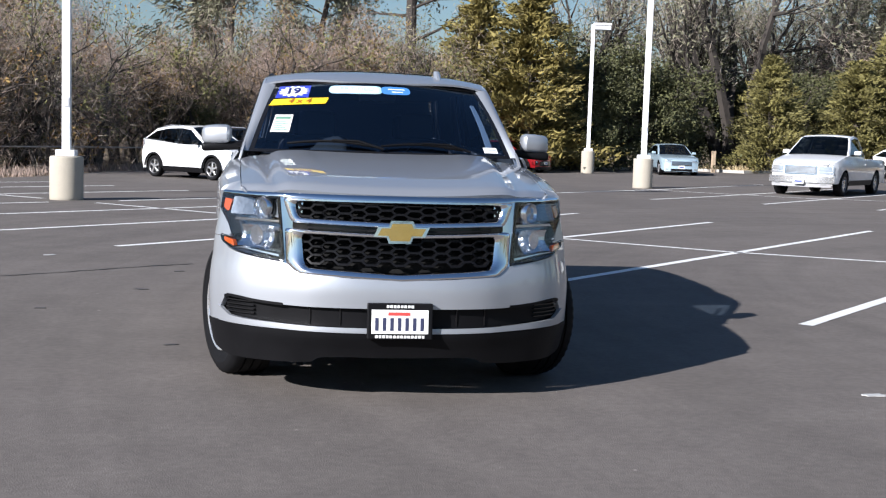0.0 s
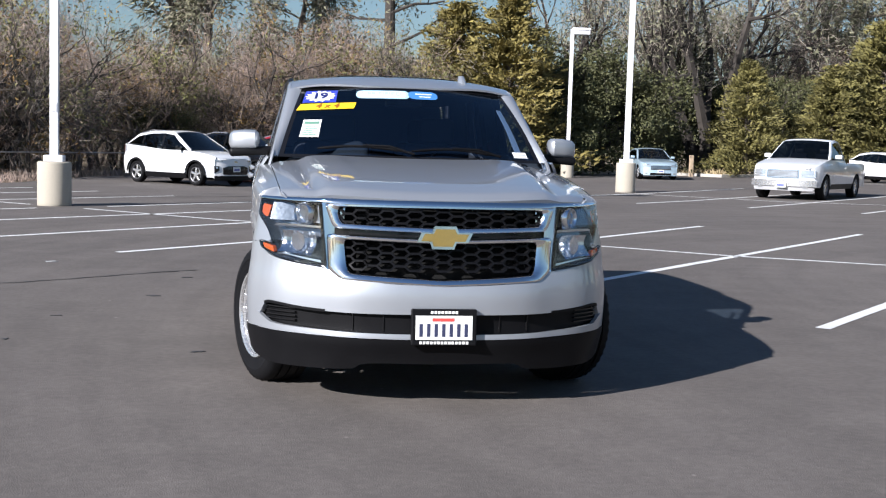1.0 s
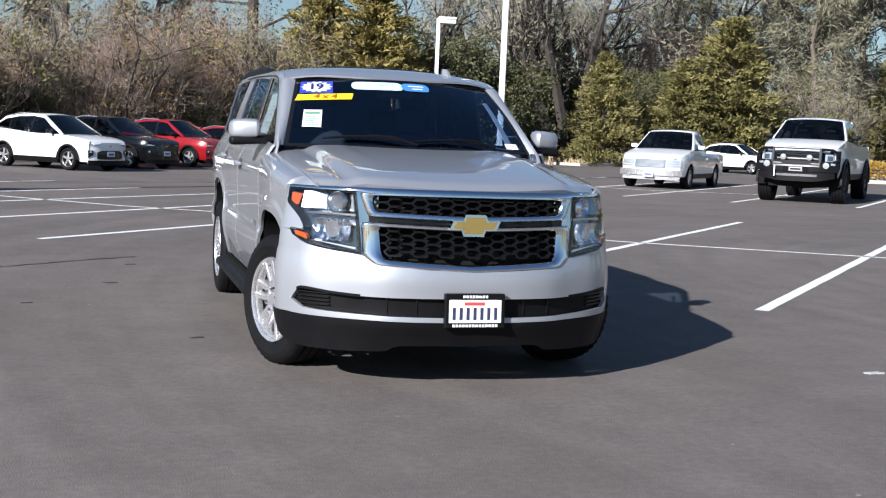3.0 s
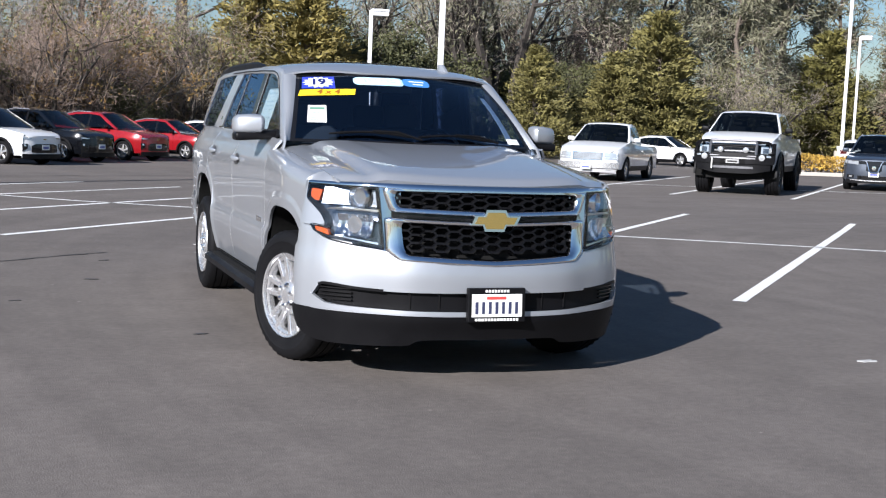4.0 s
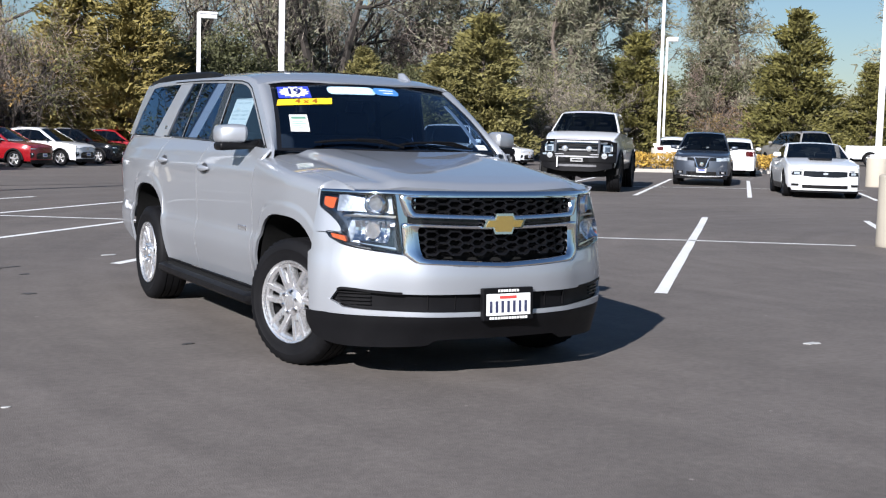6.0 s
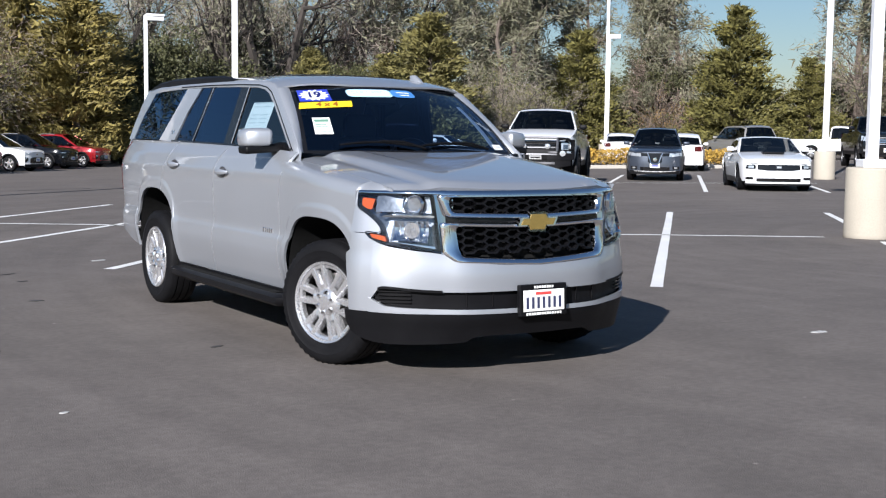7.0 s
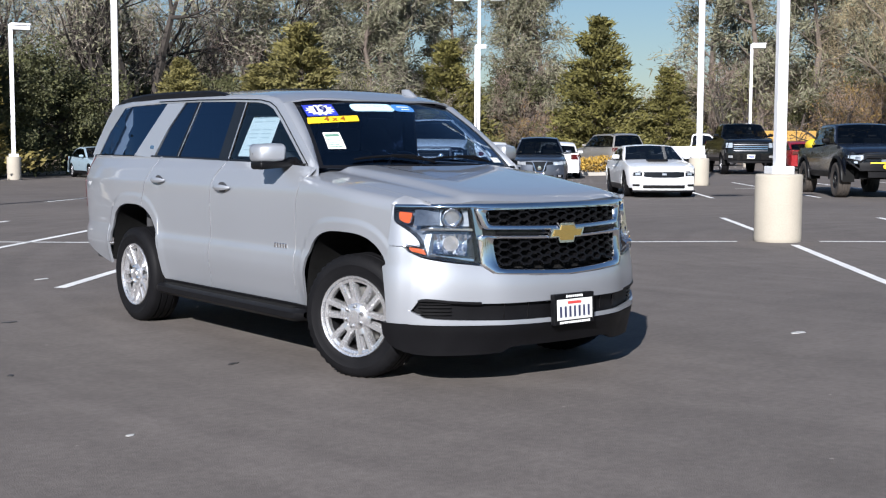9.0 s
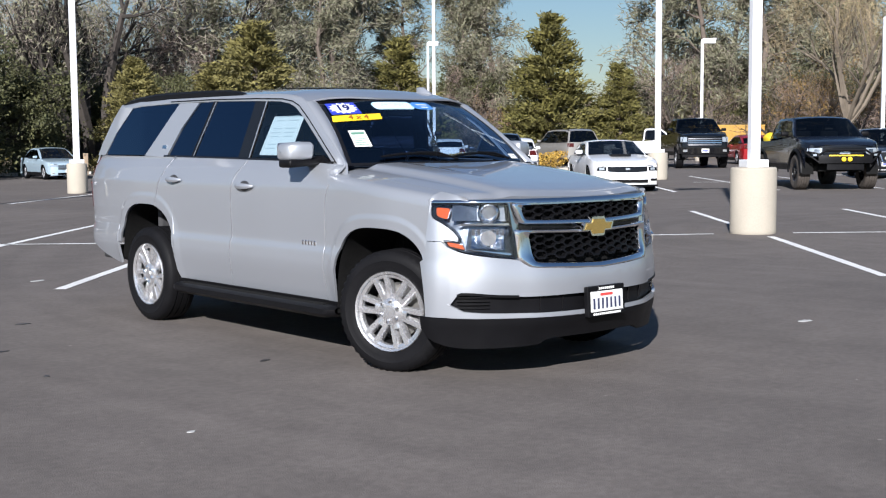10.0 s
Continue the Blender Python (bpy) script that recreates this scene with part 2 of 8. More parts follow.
EDGE = [(-60, -25), (-10.5, 26.5), (-7.4, 33.0), (-6.3, 38.6), (5.0, 51.0), (10.23, 56.17), (18.59, 58.43), (20.57, 54.98), (28.07, 59.17), (42.29, 69.5), (88.0, 96.0), (130.0, 96.0)]
LOT = EDGE + [(150, -60), (-60, -60)]
bm = bmesh.new()
for keep in (-1, 1):
    f = bm.faces.new([bm.verts.new((x, y, rise(x))) for x, y in cut(LOT, FOOT, keep)])
    f.normal_update()
    if f.normal.z < 0:
        f.normal_flip()
bmesh.ops.remove_doubles(bm, verts=bm.verts[:], dist=0.001)
r = bmesh.ops.extrude_face_region(bm, geom=bm.faces[:])
bmesh.ops.translate(bm, vec=(0, 0, -0.2), verts=[v for v in r["geom"] if isinstance(v, bmesh.types.BMVert)])
bmesh.ops.recalc_face_normals(bm, faces=bm.faces[:])
pavement = tagged(part("pavement", bm, ASPHALT), "dark sealed asphalt parking lot with faint tyre scuffs", "parking lot", kind="structure")


def kerb(points, width=0.16, height=0.14):
    """A concrete kerb along a broken line, a real step up from the pavement."""
    for (x0, y0), (x1, y1) in zip(points, points[1:]):
        d = Vector((x1 - x0, y1 - y0, 0))
        n = d.length
        d.normalize()
        s = Vector((-d.y, d.x, 0)) * width
        bm = bmesh.new()
        rings = []
        m = max(1, int(n / 3))
        for i in range(m + 1):
            p = Vector((x0, y0, 0)) + d * n * i / m
            p.z = rise(p.x)
            rings.append([bm.verts.new(p + o) for o in (Vector((0, 0, -0.15)), Vector((0, 0, height - 0.02)), s * 0.15 + Vector((0, 0, height)), s + Vector((0, 0, height)), s + Vector((0, 0, -0.15)))])
        for a, b in zip(rings, rings[1:]):
            for k in range(4):
                bm.faces.new((a[k], a[k + 1], b[k + 1], b[k]))
        bm.faces.new(rings[0])
        bm.faces.new(rings[-1])
        bmesh.ops.recalc_face_normals(bm, faces=bm.faces[:])
        tagged(part("kerb", bm, KERB), "pale concrete kerb at the edge of the asphalt", "kerb", kind="structure")


kerb(EDGE[5:11])


def line(a, b, width=0.115):
    """A painted line, 4 mm thick, with slightly uneven edges."""
    a, b = Vector((*a, 0)), Vector((*b, 0))
    d = (b - a).normalized()
    s = Vector((-d.y, d.x, 0)) * width / 2
    bm = bmesh.new()
    n = max(2, int((b - a).length / 0.35))
    rows = []
    for i in range(n + 1):
        p = a.lerp(b, i / n)
        j = [random.uniform(-0.006, 0.006) for _ in "ab"]
        pa, pb = p + s * (1 + j[0] * 12), p - s * (1 + j[1] * 12)
        pa.z, pb.z = rise(pa.x) + 0.004, rise(pb.x) + 0.004
        rows.append([bm.verts.new(pa), bm.verts.new(pb)])
    for p, q in zip(rows, rows[1:]):
        bm.faces.new((p[0], p[1], q[1], q[0]))
    bmesh.ops.recalc_face_normals(bm, faces=bm.faces[:])
    if bm.faces[:][0].normal.z < 0:
        bmesh.ops.reverse_faces(bm, faces=bm.faces[:])
    return tagged(part("painted_line", bm, LINE_PAINT), "white painted stall line on dark asphalt", "road marking", "stall lines", "structure")


# stalls of the near double row, from its near ends to its far ends
for a, b in [((3.03, 8.98), (11.07, 17.56)), ((5.62, 7.61), (9.34, 11.42)), ((11.0, 13.22), (13.56, 16.02)), ((0.7, 10.5), (8.87, 19.42)), ((-0.97, 12.55), (6.55, 20.75)),
             ((-2.86, 14.28), (4.5, 22.4)), ((-4.75, 15.9), (2.27, 23.44)), ((-6.6, 17.6), (0.42, 24.55)), ((-8.6, 18.9), (-5.1, 22.12)), ((-4.0, 23.0), (-1.38, 25.6)),
             ((-10.0, 20.9), (-3.1, 27.5)), ((-11.6, 22.5), (-4.92, 28.9)), ((-13.2, 24.0), (-6.57, 30.0)), ((8.6, 6.3), (15.82, 14.04)), ((11.18, 4.66), (18.03, 12.26))]:
    line(a, b)
# the line between the two halves of the row
for a, b in [((14.03, 7.81), (10.18, 11.58)), ((9.2, 12.33), (7.2, 13.62)), ((7.2, 13.62), (4.7, 15.05)), ((4.7, 15.05), (0.55, 18.52)), ((0.55, 18.52), (-1.83, 20.0)), ((-1.83, 20.0), (-4.3, 22.25)), ((-5.4, 23.2), (-10.5, 27.6))]:
    line(a, b, 0.11)
# the next double row
for a, b in [((5.67, 30.6), (15.58, 40.51)), ((7.92, 28.75), (17.48, 38.25)), ((10.36, 27.68), (19.51, 36.79)), ((12.31, 25.82), (21.23, 34.92)), ((14.81, 24.43), (23.46, 33.47)), ((17.27, 22.99), (25.64, 31.97)), ((19.82, 21.25), (27.9, 30.17)), ((22.12, 19.58), (29.95, 28.46)), ((24.34, 17.83), (31.94, 26.68)), ((26.43, 16.14), (33.81, 24.96))]:
    line(a, b)
for a, b in [((9.84, 34.69), (12.89, 31.02)), ((12.89, 31.02), (18.85, 28.26)), ((18.85, 28.26), (24.12, 25.39)), ((25.25, 24.75), (29.32, 22.29))]:
    line(a, b, 0.11)


def lamp_post(x, y, heads=1, height=8.3, turn=0.0, reach=0.0, R=0.34, B=0.915):
    post = tagged(new("lamp_post"), "white square steel lamp post on a round concrete base", "lamp post", "lamp posts of the lot")
    prof = [(R, -0.05), (R, 0.05), (R, B - 0.035), (R - 0.008, B - 0.010), (R - 0.03, B), (0.0, B)]
    base = part("base", lathe(prof, 40), CONCRETE, post, "tan cast concrete base", smooth=False)
    for p in base.data.polygons:
        p.use_smooth = abs(p.normal.z) < 0.5
    part("base_plate", rounded_box((-0.17, -0.17, B - 0.001), (0.17, 0.17, B + 0.115), 0.012), WHITE_METAL, post)
    w = 0.075
    part("pole", rounded_box((-w, -w, B + 0.07), (w, w, height), 0.012), WHITE_METAL, post)
    part("hand_hole_cover", rounded_box((-0.05, -w - 0.012, 1.7), (0.05, -w + 0.002, 1.86), 0.004), WHITE_METAL, post)
    for i in range(heads):
        s = 1 if i == 0 else -1
        h = part("lamp_head", rounded_box((min((0.02 + reach) * s, (0.74 + reach) * s), -0.19, height - 0.22), (max((0.02 + reach) * s, (0.74 + reach) * s), 0.19, height - 0.06), 0.02), WHITE_METAL, post)
        part("lamp_neck", rounded_box((min((0.06 + reach) * s, (0.70 + reach) * s), -0.15, height - 0.065), (max((0.06 + reach) * s, (0.70 + reach) * s), 0.15, height - 0.035), 0.004), ALLOY_DARK, h)
        part("lamp_cap", rounded_box((min((0.0 + reach) * s, (0.76 + reach) * s), -0.205, height - 0.04), (max((0.0 + reach) * s, (0.76 + reach) * s), 0.205, height + 0.06), 0.02), WHITE_METAL, h)
        part("lamp_lens", rounded_box((min((0.08 + reach) * s, (0.66 + reach) * s), -0.15, height - 0.235), (max((0.08 + reach) * s, (0.66 + reach) * s), 0.15, height - 0.215), 0.006), LAMP_PANE, h)
        part("lamp_arm", rounded_box((min(0.05 * s, (0.14 + reach) * s), -0.05, height - 0.13), (max(0.05 * s, (0.14 + reach) * s), 0.05, height - 0.04), 0.008), WHITE_METAL, post)
    post.matrix_basis = stand(x, y, turn)
    return post


lamp_post(-4.95, 23.05, 1, 9.0, 0, R=0.30, B=0.80)
lamp_post(9.75, 12.01, 2, 8.2, -33, 0.66, R=0.345, B=1.0)
lamp_post(9.85, 35.9, 1, 10.5, 0, R=0.30, B=0.90)
lamp_post(11.85, 50.6, 1, 6.3, -8, R=0.28, B=0.95)
lamp_post(26.9, 27.5, 1, 10.5, 0)
lamp_post(35.2, 48.7, 2, 8.9, -45, 0.55)
lamp_post(49.75, 66.1, 1, 8.2, -45)
lamp_post(50.5, 43.2, 1, 6.85, -45)
lamp_post(42.9, 28.04, 1, 6.4, -45)


# ---- surface helpers ----
def curve(points):
    """A smooth function through (x, y) points."""
    xs, ys = [p[0] for p in points], [p[1] for p in points]

    def at(x):
        if x <= xs[0]:
            return ys[0]
        if x >= xs[-1]:
            return ys[-1]
        i = max(k for k in range(len(xs) - 1) if xs[k] <= x)
        h = xs[i + 1] - xs[i]
        t = (x - xs[i]) / h

        def slope(k):
            if 0 < k < len(xs) - 1:
                return (ys[k + 1] - ys[k - 1]) / (xs[k + 1] - xs[k - 1])
            return (ys[1] - ys[0]) / (xs[1] - xs[0]) if k == 0 else (ys[-1] - ys[-2]) / (xs[-1] - xs[-2])
        a, b = slope(i) * h, slope(i + 1) * h
        return (2 * t ** 3 - 3 * t * t + 1) * ys[i] + (t ** 3 - 2 * t * t + t) * a + (3 * t * t - 2 * t ** 3) * ys[i + 1] + (t ** 3 - t * t) * b
    return at


def spread(a, b, n):
    return [a + (b - a) * i / n for i in range(n + 1)]


def sheet(rows, out, fold=0.012, bm=None):
    """A skin through rows of points, facing the way out, its border folded in by fold."""
    own = bm is None
    bm = bm or bmesh.new()
    vs = [[bm.verts.new(p) for p in r] for r in rows]
    faces = []
    for a, b in zip(vs, vs[1:]):
        for i in range(len(a) - 1):
            q = [a[i], a[i + 1], b[i + 1], b[i]]
            co = []
            keep = []
            for v in q:
                if not any((v.co - c).length < 1e-6 for c in co):
                    co.append(v.co)
                    keep.append(v)
            if len(keep) > 2:
                faces.append(bm.faces.new(keep))
    bmesh.ops.recalc_face_normals(bm, faces=faces)
    total = Vector()
    for f in faces:
        total += f.normal * f.calc_area()
    if total.dot(Vector(out)) < 0:
        bmesh.ops.reverse_faces(bm, faces=faces)
    if fold:
        bm.normal_update()
        edges = [e for e in bm.edges if e.is_boundary and any(f in faces for f in e.link_faces)] if not own else [e for e in bm.edges if e.is_boundary]
        r = bmesh.ops.extrude_edge_only(bm, edges=edges)
        for v in r["geom"]:
            if isinstance(v, bmesh.types.BMVert):
                n = Vector()
                for f in v.link_faces:
                    for w in f.verts:
                        if w is not v and (w.co - v.co).length < 1e-7:
                            for g in w.link_faces:
                                if g in faces:
                                    n += g.normal
                if n.length:
                    v.co -= n.normalized() * fold
    return bm


def outline(points, place, out, thick=0.01):
    """A flat piece from an outline of (a, b) points, put in space by place(a, b, depth), with its edge going in by thick."""
    bm = bmesh.new()
    top = [bm.verts.new(place(a, b, 0)) for a, b in points]
    low = [bm.verts.new(place(a, b, -thick)) for a, b in points]
    f = bm.faces.new(top)
    f.normal_update()
    if f.normal.dot(Vector(out)) < 0:
        f.normal_flip()
    n = len(top)
    for i in range(n):
        bm.faces.new((top[i], top[(i + 1) % n], low[(i + 1) % n], low[i]))
    bmesh.ops.recalc_face_normals(bm, faces=bm.faces[:])
    if f.normal.dot(Vector(out)) < 0:
        bmesh.ops.reverse_faces(bm, faces=bm.faces[:])
    bmesh.ops.triangulate(bm, faces=[f])
    return bm


def smooth_loop(pts, r=0.25, n=3):
    """Corners of an outline cut round."""
    res = []
    m = len(pts)
    for i in range(m):
        p, a, b = (Vector(pts[k % m]) for k in (i, i - 1, i + 1))
        ra, rb = min(r, (a - p).length * 0.45), min(r, (b - p).length * 0.45)
        s, e = p + (a - p).normalized() * ra, p + (b - p).normalized() * rb
        for k in range(n + 1):
            t = k / n
            q = s * (1 - t) ** 2 + p * 2 * t * (1 - t) + e * t * t
            res.append((q.x, q.y))
    return res


def tube(points, r, n=8, bm=None):
    bm = bm or bmesh.new()
    rings = []
    pts = [Vector(p) for p in points]
    rad = r if isinstance(r, (list, tuple)) else [r] * len(pts)
    for i, p in enumerate(pts):
        d = (pts[min(i + 1, len(pts) - 1)] - pts[max(i - 1, 0)]).normalized()
        a = d.orthogonal().normalized() if abs(d.z) > 0.95 else d.cross(Vector((0, 0, 1))).normalized()
        b = d.cross(a)
        rings.append([bm.verts.new(p + (a * math.cos(2 * math.pi * k / n) + b * math.sin(2 * math.pi * k / n)) * rad[i]) for k in range(n)])
    for a, b in zip(rings, rings[1:]):
        for k in range(n):
            bm.faces.new((a[k], a[(k + 1) % n], b[(k + 1) % n], b[k]))
    bm.faces.new(rings[0][::-1])
    bm.faces.new(rings[-1])
    return bm


def text_mesh(name, body, size, m, material, parent, label="", italic=0.0, bold=0.014):
    """Raised print with the built-in font, turned into a mesh."""
    cu = bpy.data.curves.new(name, "FONT")
    cu.body, cu.size, cu.align_x, cu.align_y, cu.extrude, cu.shear, cu.offset = body, size, "CENTER", "CENTER", 0.0006, italic, size * bold
    tmp = new(name, cu)
    me = bpy.data.meshes.new_from_object(tmp.evaluated_get(bpy.context.evaluated_depsgraph_get()))
    bpy.data.objects.remove(tmp)
    me.materials.append(material)
    ob = new(name, me)
    ob.matrix_basis = m
    ob.parent = parent
    if label:
        ob["label"] = label
    return ob


# ---- wheels ----
def tyre_mesh(R, rim, width, blocks=46, deep=0.010):
    """Tyre turned about x: round shoulders, sidewall ridges, tread blocks. The outer side is at -x."""
    w = width / 2
    prof = [(rim - 0.006, -w * 0.80), (rim + 0.012, -w * 0.90), (rim + (R - rim) * 0.30, -w * 0.99), (rim + (R - rim) * 0.50, -w * 1.0), (rim + (R - rim) * 0.52, -w * 1.015),
            (rim + (R - rim) * 0.72, -w * 0.985), (R - 0.028, -w * 0.93), (R - 0.010, -w * 0.86), (R, -w * 0.74)]
    prof += [(R, -w * 0.46), (R - deep, -w * 0.44), (R - deep, -w * 0.38), (R, -w * 0.36), (R, -w * 0.04), (R - deep, -w * 0.02)]
    prof += [(r, -x) for r, x in prof[::-1]]
    n = blocks * 2
    bm = bmesh.new()
    rings = []
    for r, x in prof:
        ring = []
        for i in range(n):
            a = 2 * math.pi * i / n
            rr = r - (deep if r >= R - 0.0101 and abs(x) > w * 0.5 and i % 2 else 0)
            ring.append(bm.verts.new((x, rr * math.cos(a), rr * math.sin(a))))
        rings.append(ring)
    for a, b in zip(rings, rings[1:]):
        for i in range(n):
            bm.faces.new((a[i], a[(i + 1) % n], b[(i + 1) % n], b[i]))
    bmesh.ops.recalc_face_normals(bm, faces=bm.faces[:])
    return bm


def rim_barrel(rim, width):
    w = width / 2
    prof = [(rim + 0.004, -w * 0.80), (rim + 0.006, -w * 0.88), (rim - 0.002, -w * 0.90), (rim - 0.014, -w * 0.84), (rim - 0.022, -w * 0.6), (rim - 0.03, w * 0.3), (rim, w * 0.8)]
    return lathe(prof, 48, "x", caps=False)


def spoke(r0, r1, w0, w1, x0, x1, thick=0.03, bend=0.0):
    """One spoke along +z from r0 to r1, its face at x0 (hub) to x1 (edge), with chamfered sides."""
    bm = bmesh.new()
    rows = []
    for t in spread(0, 1, 5):
        r = r0 + (r1 - r0) * t
        w = (w0 + (w1 - w0) * t) / 2
        x = x0 + (x1 - x0) * t
        c = bend * t
        rows.append([bm.verts.new(p) for p in ((x + thick, c - w * 1.25, r), (x + 0.006, c - w, r), (x, c - w * 0.7, r), (x, c + w * 0.7, r), (x + 0.006, c + w, r), (x + thick, c + w * 1.25, r))])
    for a, b in zip(rows, rows[1:]):
        for i in range(5):
            bm.faces.new((a[i], a[i + 1], b[i + 1], b[i]))
    bmesh.ops.recalc_face_normals(bm, faces=bm.faces[:])
    tot = sum((f.normal.x * f.calc_area() for f in bm.faces), 0.0)
    if tot > 0:
        bmesh.ops.reverse_faces(bm, faces=bm.faces[:])
    return bm


def merge(bm, other, m=None):
    me = bpy.data.meshes.new("tmp")
    if m is not None:
        bmesh.ops.transform(other, matrix=m, verts=other.verts[:])
    other.to_mesh(me)
    other.free()
    bm.from_mesh(me)
    bpy.data.meshes.remove(me)
    return bm


# barrel colour darkened to hold the shade behind the spokes
SHADED_BARREL = mat("dark_grey_barrel", (0.025, 0.025, 0.027), 0.5, 0.4, vary=0.2, scale=12, fine=120)


def suv_wheel(parent, R=0.372, rim=0.238, width=0.25):
    """A wheel with six split spokes, turned about x, its face to -x."""
    wheel = new("wheel")
    wheel.parent = parent
    part("tyre", tyre_mesh(R, rim, width), RUBBER, wheel, smooth=True)
    part("rim_barrel", rim_barrel(rim, width), SHADED_BARREL, wheel, smooth=True)
    bm = bmesh.new()
    face = -width / 2 * 0.86
    for i in range(6):
        turn = Matrix.Rotation(radians(60 * i), 4, "X")
        for side in (-1, 1):
            blade = spoke(0.050, rim - 0.006, 0.030, 0.036, face + 0.016, face + 0.002, 0.05)
            merge(bm, blade, turn @ Matrix.Translation((0, side * 0.016, 0)) @ Matrix.Rotation(radians(-side * 6.4), 4, "X"))
            # the web where the blade spreads into the rim
            merge(bm, spoke(rim - 0.046, rim - 0.010, 0.022, 0.060, face + 0.012, face + 0.004, 0.03), turn @ Matrix.Rotation(radians(-side * 10.5), 4, "X"))
        merge(bm, spoke(0.055, 0.112, 0.060, 0.070, face + 0.014, face + 0.010, 0.03), turn)
    merge(bm, lathe([(rim + 0.006, face - 0.006), (rim + 0.002, face - 0.014), (rim - 0.008, face - 0.010), (rim - 0.014, face + 0.004), (rim - 0.032, face + 0.010), (rim - 0.034, face + 0.04)], 48, "x", caps=False))
    part("rim", bm, ALLOY, wheel, "machined silver alloy rim with six split spokes", smooth=True)
    part("hub_cap", lathe([(0.082, face + 0.05), (0.080, face + 0.010), (0.070, face + 0.002), (0.040, face - 0.004), (0.036, face - 0.010), (0.0, face - 0.012)], 28, "x"), ALLOY, wheel, smooth=True)
    for i in range(6):
        a = radians(60 * i + 120)
        nut = lathe([(0.013, face + 0.012), (0.013, face - 0.012), (0.008, face - 0.020)], 6, "x")
        bmesh.ops.translate(nut, vec=(0, 0.060 * math.cos(a), 0.060 * math.sin(a)), verts=nut.verts[:])
        part("lug_nut", nut, CHROME, wheel)
    part("brake_disc", lathe([(0.08, 0.0), (0.168, 0.0), (0.168, 0.022), (0.08, 0.022)], 32, "x", closed=True), STEEL, wheel, smooth=True)
    return wheel


# ---- the silver sport utility vehicle ----
CAR_X, CAR_Y = -0.385, 7.068
AXLE_R = 3.023
HUB_Z = 0.362
ARCHES = ((0.068, 0.447, 0.868), (3.010, 0.440, 0.922))       # middle, half length and top of each wheel opening
suv = tagged(new("sport_utility_vehicle"), "silver full-size sport utility vehicle with chrome grille, parked across the lot", "car")
suv.matrix_basis = pose(CAR_X, CAR_Y, 0)

side_z = curve([(0.20, 0.862), (0.34, 0.884), (0.42, 0.902), (0.485, 0.918), (0.545, 0.932), (0.60, 0.9400), (0.64, 0.9405), (0.685, 0.938), (0.705, 0.932), (0.722, 0.9265), (0.745, 0.926), (0.80, 0.930),
                (0.90, 0.9375), (1.0, 0.9425), (1.07, 0.9435), (1.105, 0.940), (1.125, 0.932), (1.15, 0.922), (1.20, 0.900), (1.243, 0.872), (1.275, 0.850)])
plan_y = curve([(-0.5, -0.045), (-0.38, -0.026), (-0.2, -0.006), (0, 0.010), (0.3, 0.006), (0.6, 0.0), (3.2, 0.0), (3.6, -0.010), (3.9, -0.035), (4.1, -0.075), (4.24, -0.14)])
belt = curve([(0.5, 1.246), (0.9, 1.262), (1.7, 1.275), (2.8, 1.290), (4.2, 1.300)])
hood_z = curve([(-0.93, 1.020), (-0.88, 1.052), (-0.80, 1.074), (-0.6, 1.105), (-0.3, 1.150), (0, 1.190), (0.3, 1.224), (0.6, 1.256)])


def arch_reach(y, z, k):
    """1 on the edge of a wheel opening, more outside it."""
    c, half, top = ARCHES[k]
    return (abs((y - c) / half) ** 3 + (max(0.0, z - HUB_Z) / (top - HUB_Z)) ** 3) ** (1 / 3)


def soft_step(x):
    x = max(0.0, min(1.0, x))
    return x * x * (3 - 2 * x)


def W(y, z):
    """Half width of the body side, with raised lips round the wheel openings."""
    flare = 0.0
    for k in (0, 1):
        d = arch_reach(y, z, k)
        flare = max(flare, 0.009 * soft_step((1.18 - d) / 0.085) + 0.003 * soft_step((1.5 - d) / 0.4))
    return side_z(z) + plan_y(y) + flare - 0.004


def G(y, z):
    """Half width of the glasshouse."""
    return 0.832 - 0.262 * (z - 1.282) - (0.05 * ((y - 3.0) / 1.2) ** 2 if y > 3 else 0)


def arch_z(y, sill):
    for c, half, top in ARCHES:
        if abs(y - c) < half:
            return max(sill, HUB_Z + (top - HUB_Z) * (1 - abs((y - c) / half) ** 3) ** (1 / 3))
    return sill


def arch_columns(a, b, n):
    ys = set(round(v, 4) for v in spread(a, b, n))
    for c, half, _ in ARCHES:
        for k in range(33):
            y = round(c - half * 0.9995 * math.copysign(abs(math.cos(math.pi * k / 32)) ** 0.8, math.cos(math.pi * k / 32)), 4)
            if a < y < b:
                ys.add(y)
    ys = sorted(ys)
    return [y for i, y in enumerate(ys) if i == 0 or y - ys[i - 1] > 0.004 or y == b]


# the shut lines lean and bend: how far each strays from its upright, by height
SHUTS = ((0.606, curve([(0.37, 0.045), (0.51, 0.036), (0.855, 0.014), (1.0, 0.0), (1.144, -0.048), (1.216, -0.100), (1.26, -0.13)])),
         (1.725, curve([(0.37, 0.075), (0.56, 0.062), (0.80, 0.029), (1.0, 0.018), (1.164, -0.016), (1.224, -0.060), (1.28, -0.09)])),
         (2.835, curve([(0.60, 0.04), (0.84, 0.022), (1.06, -0.035), (1.236, -0.110), (1.29, -0.14)])))


def bend(y, z):
    """Carries a point beside a shut line along with it."""
    for at, stray in SHUTS:
        k = 1 - abs(y - at) / 0.16
        if k > 0:
            return y + stray(z) * soft_step(k * 1.25)
    return y


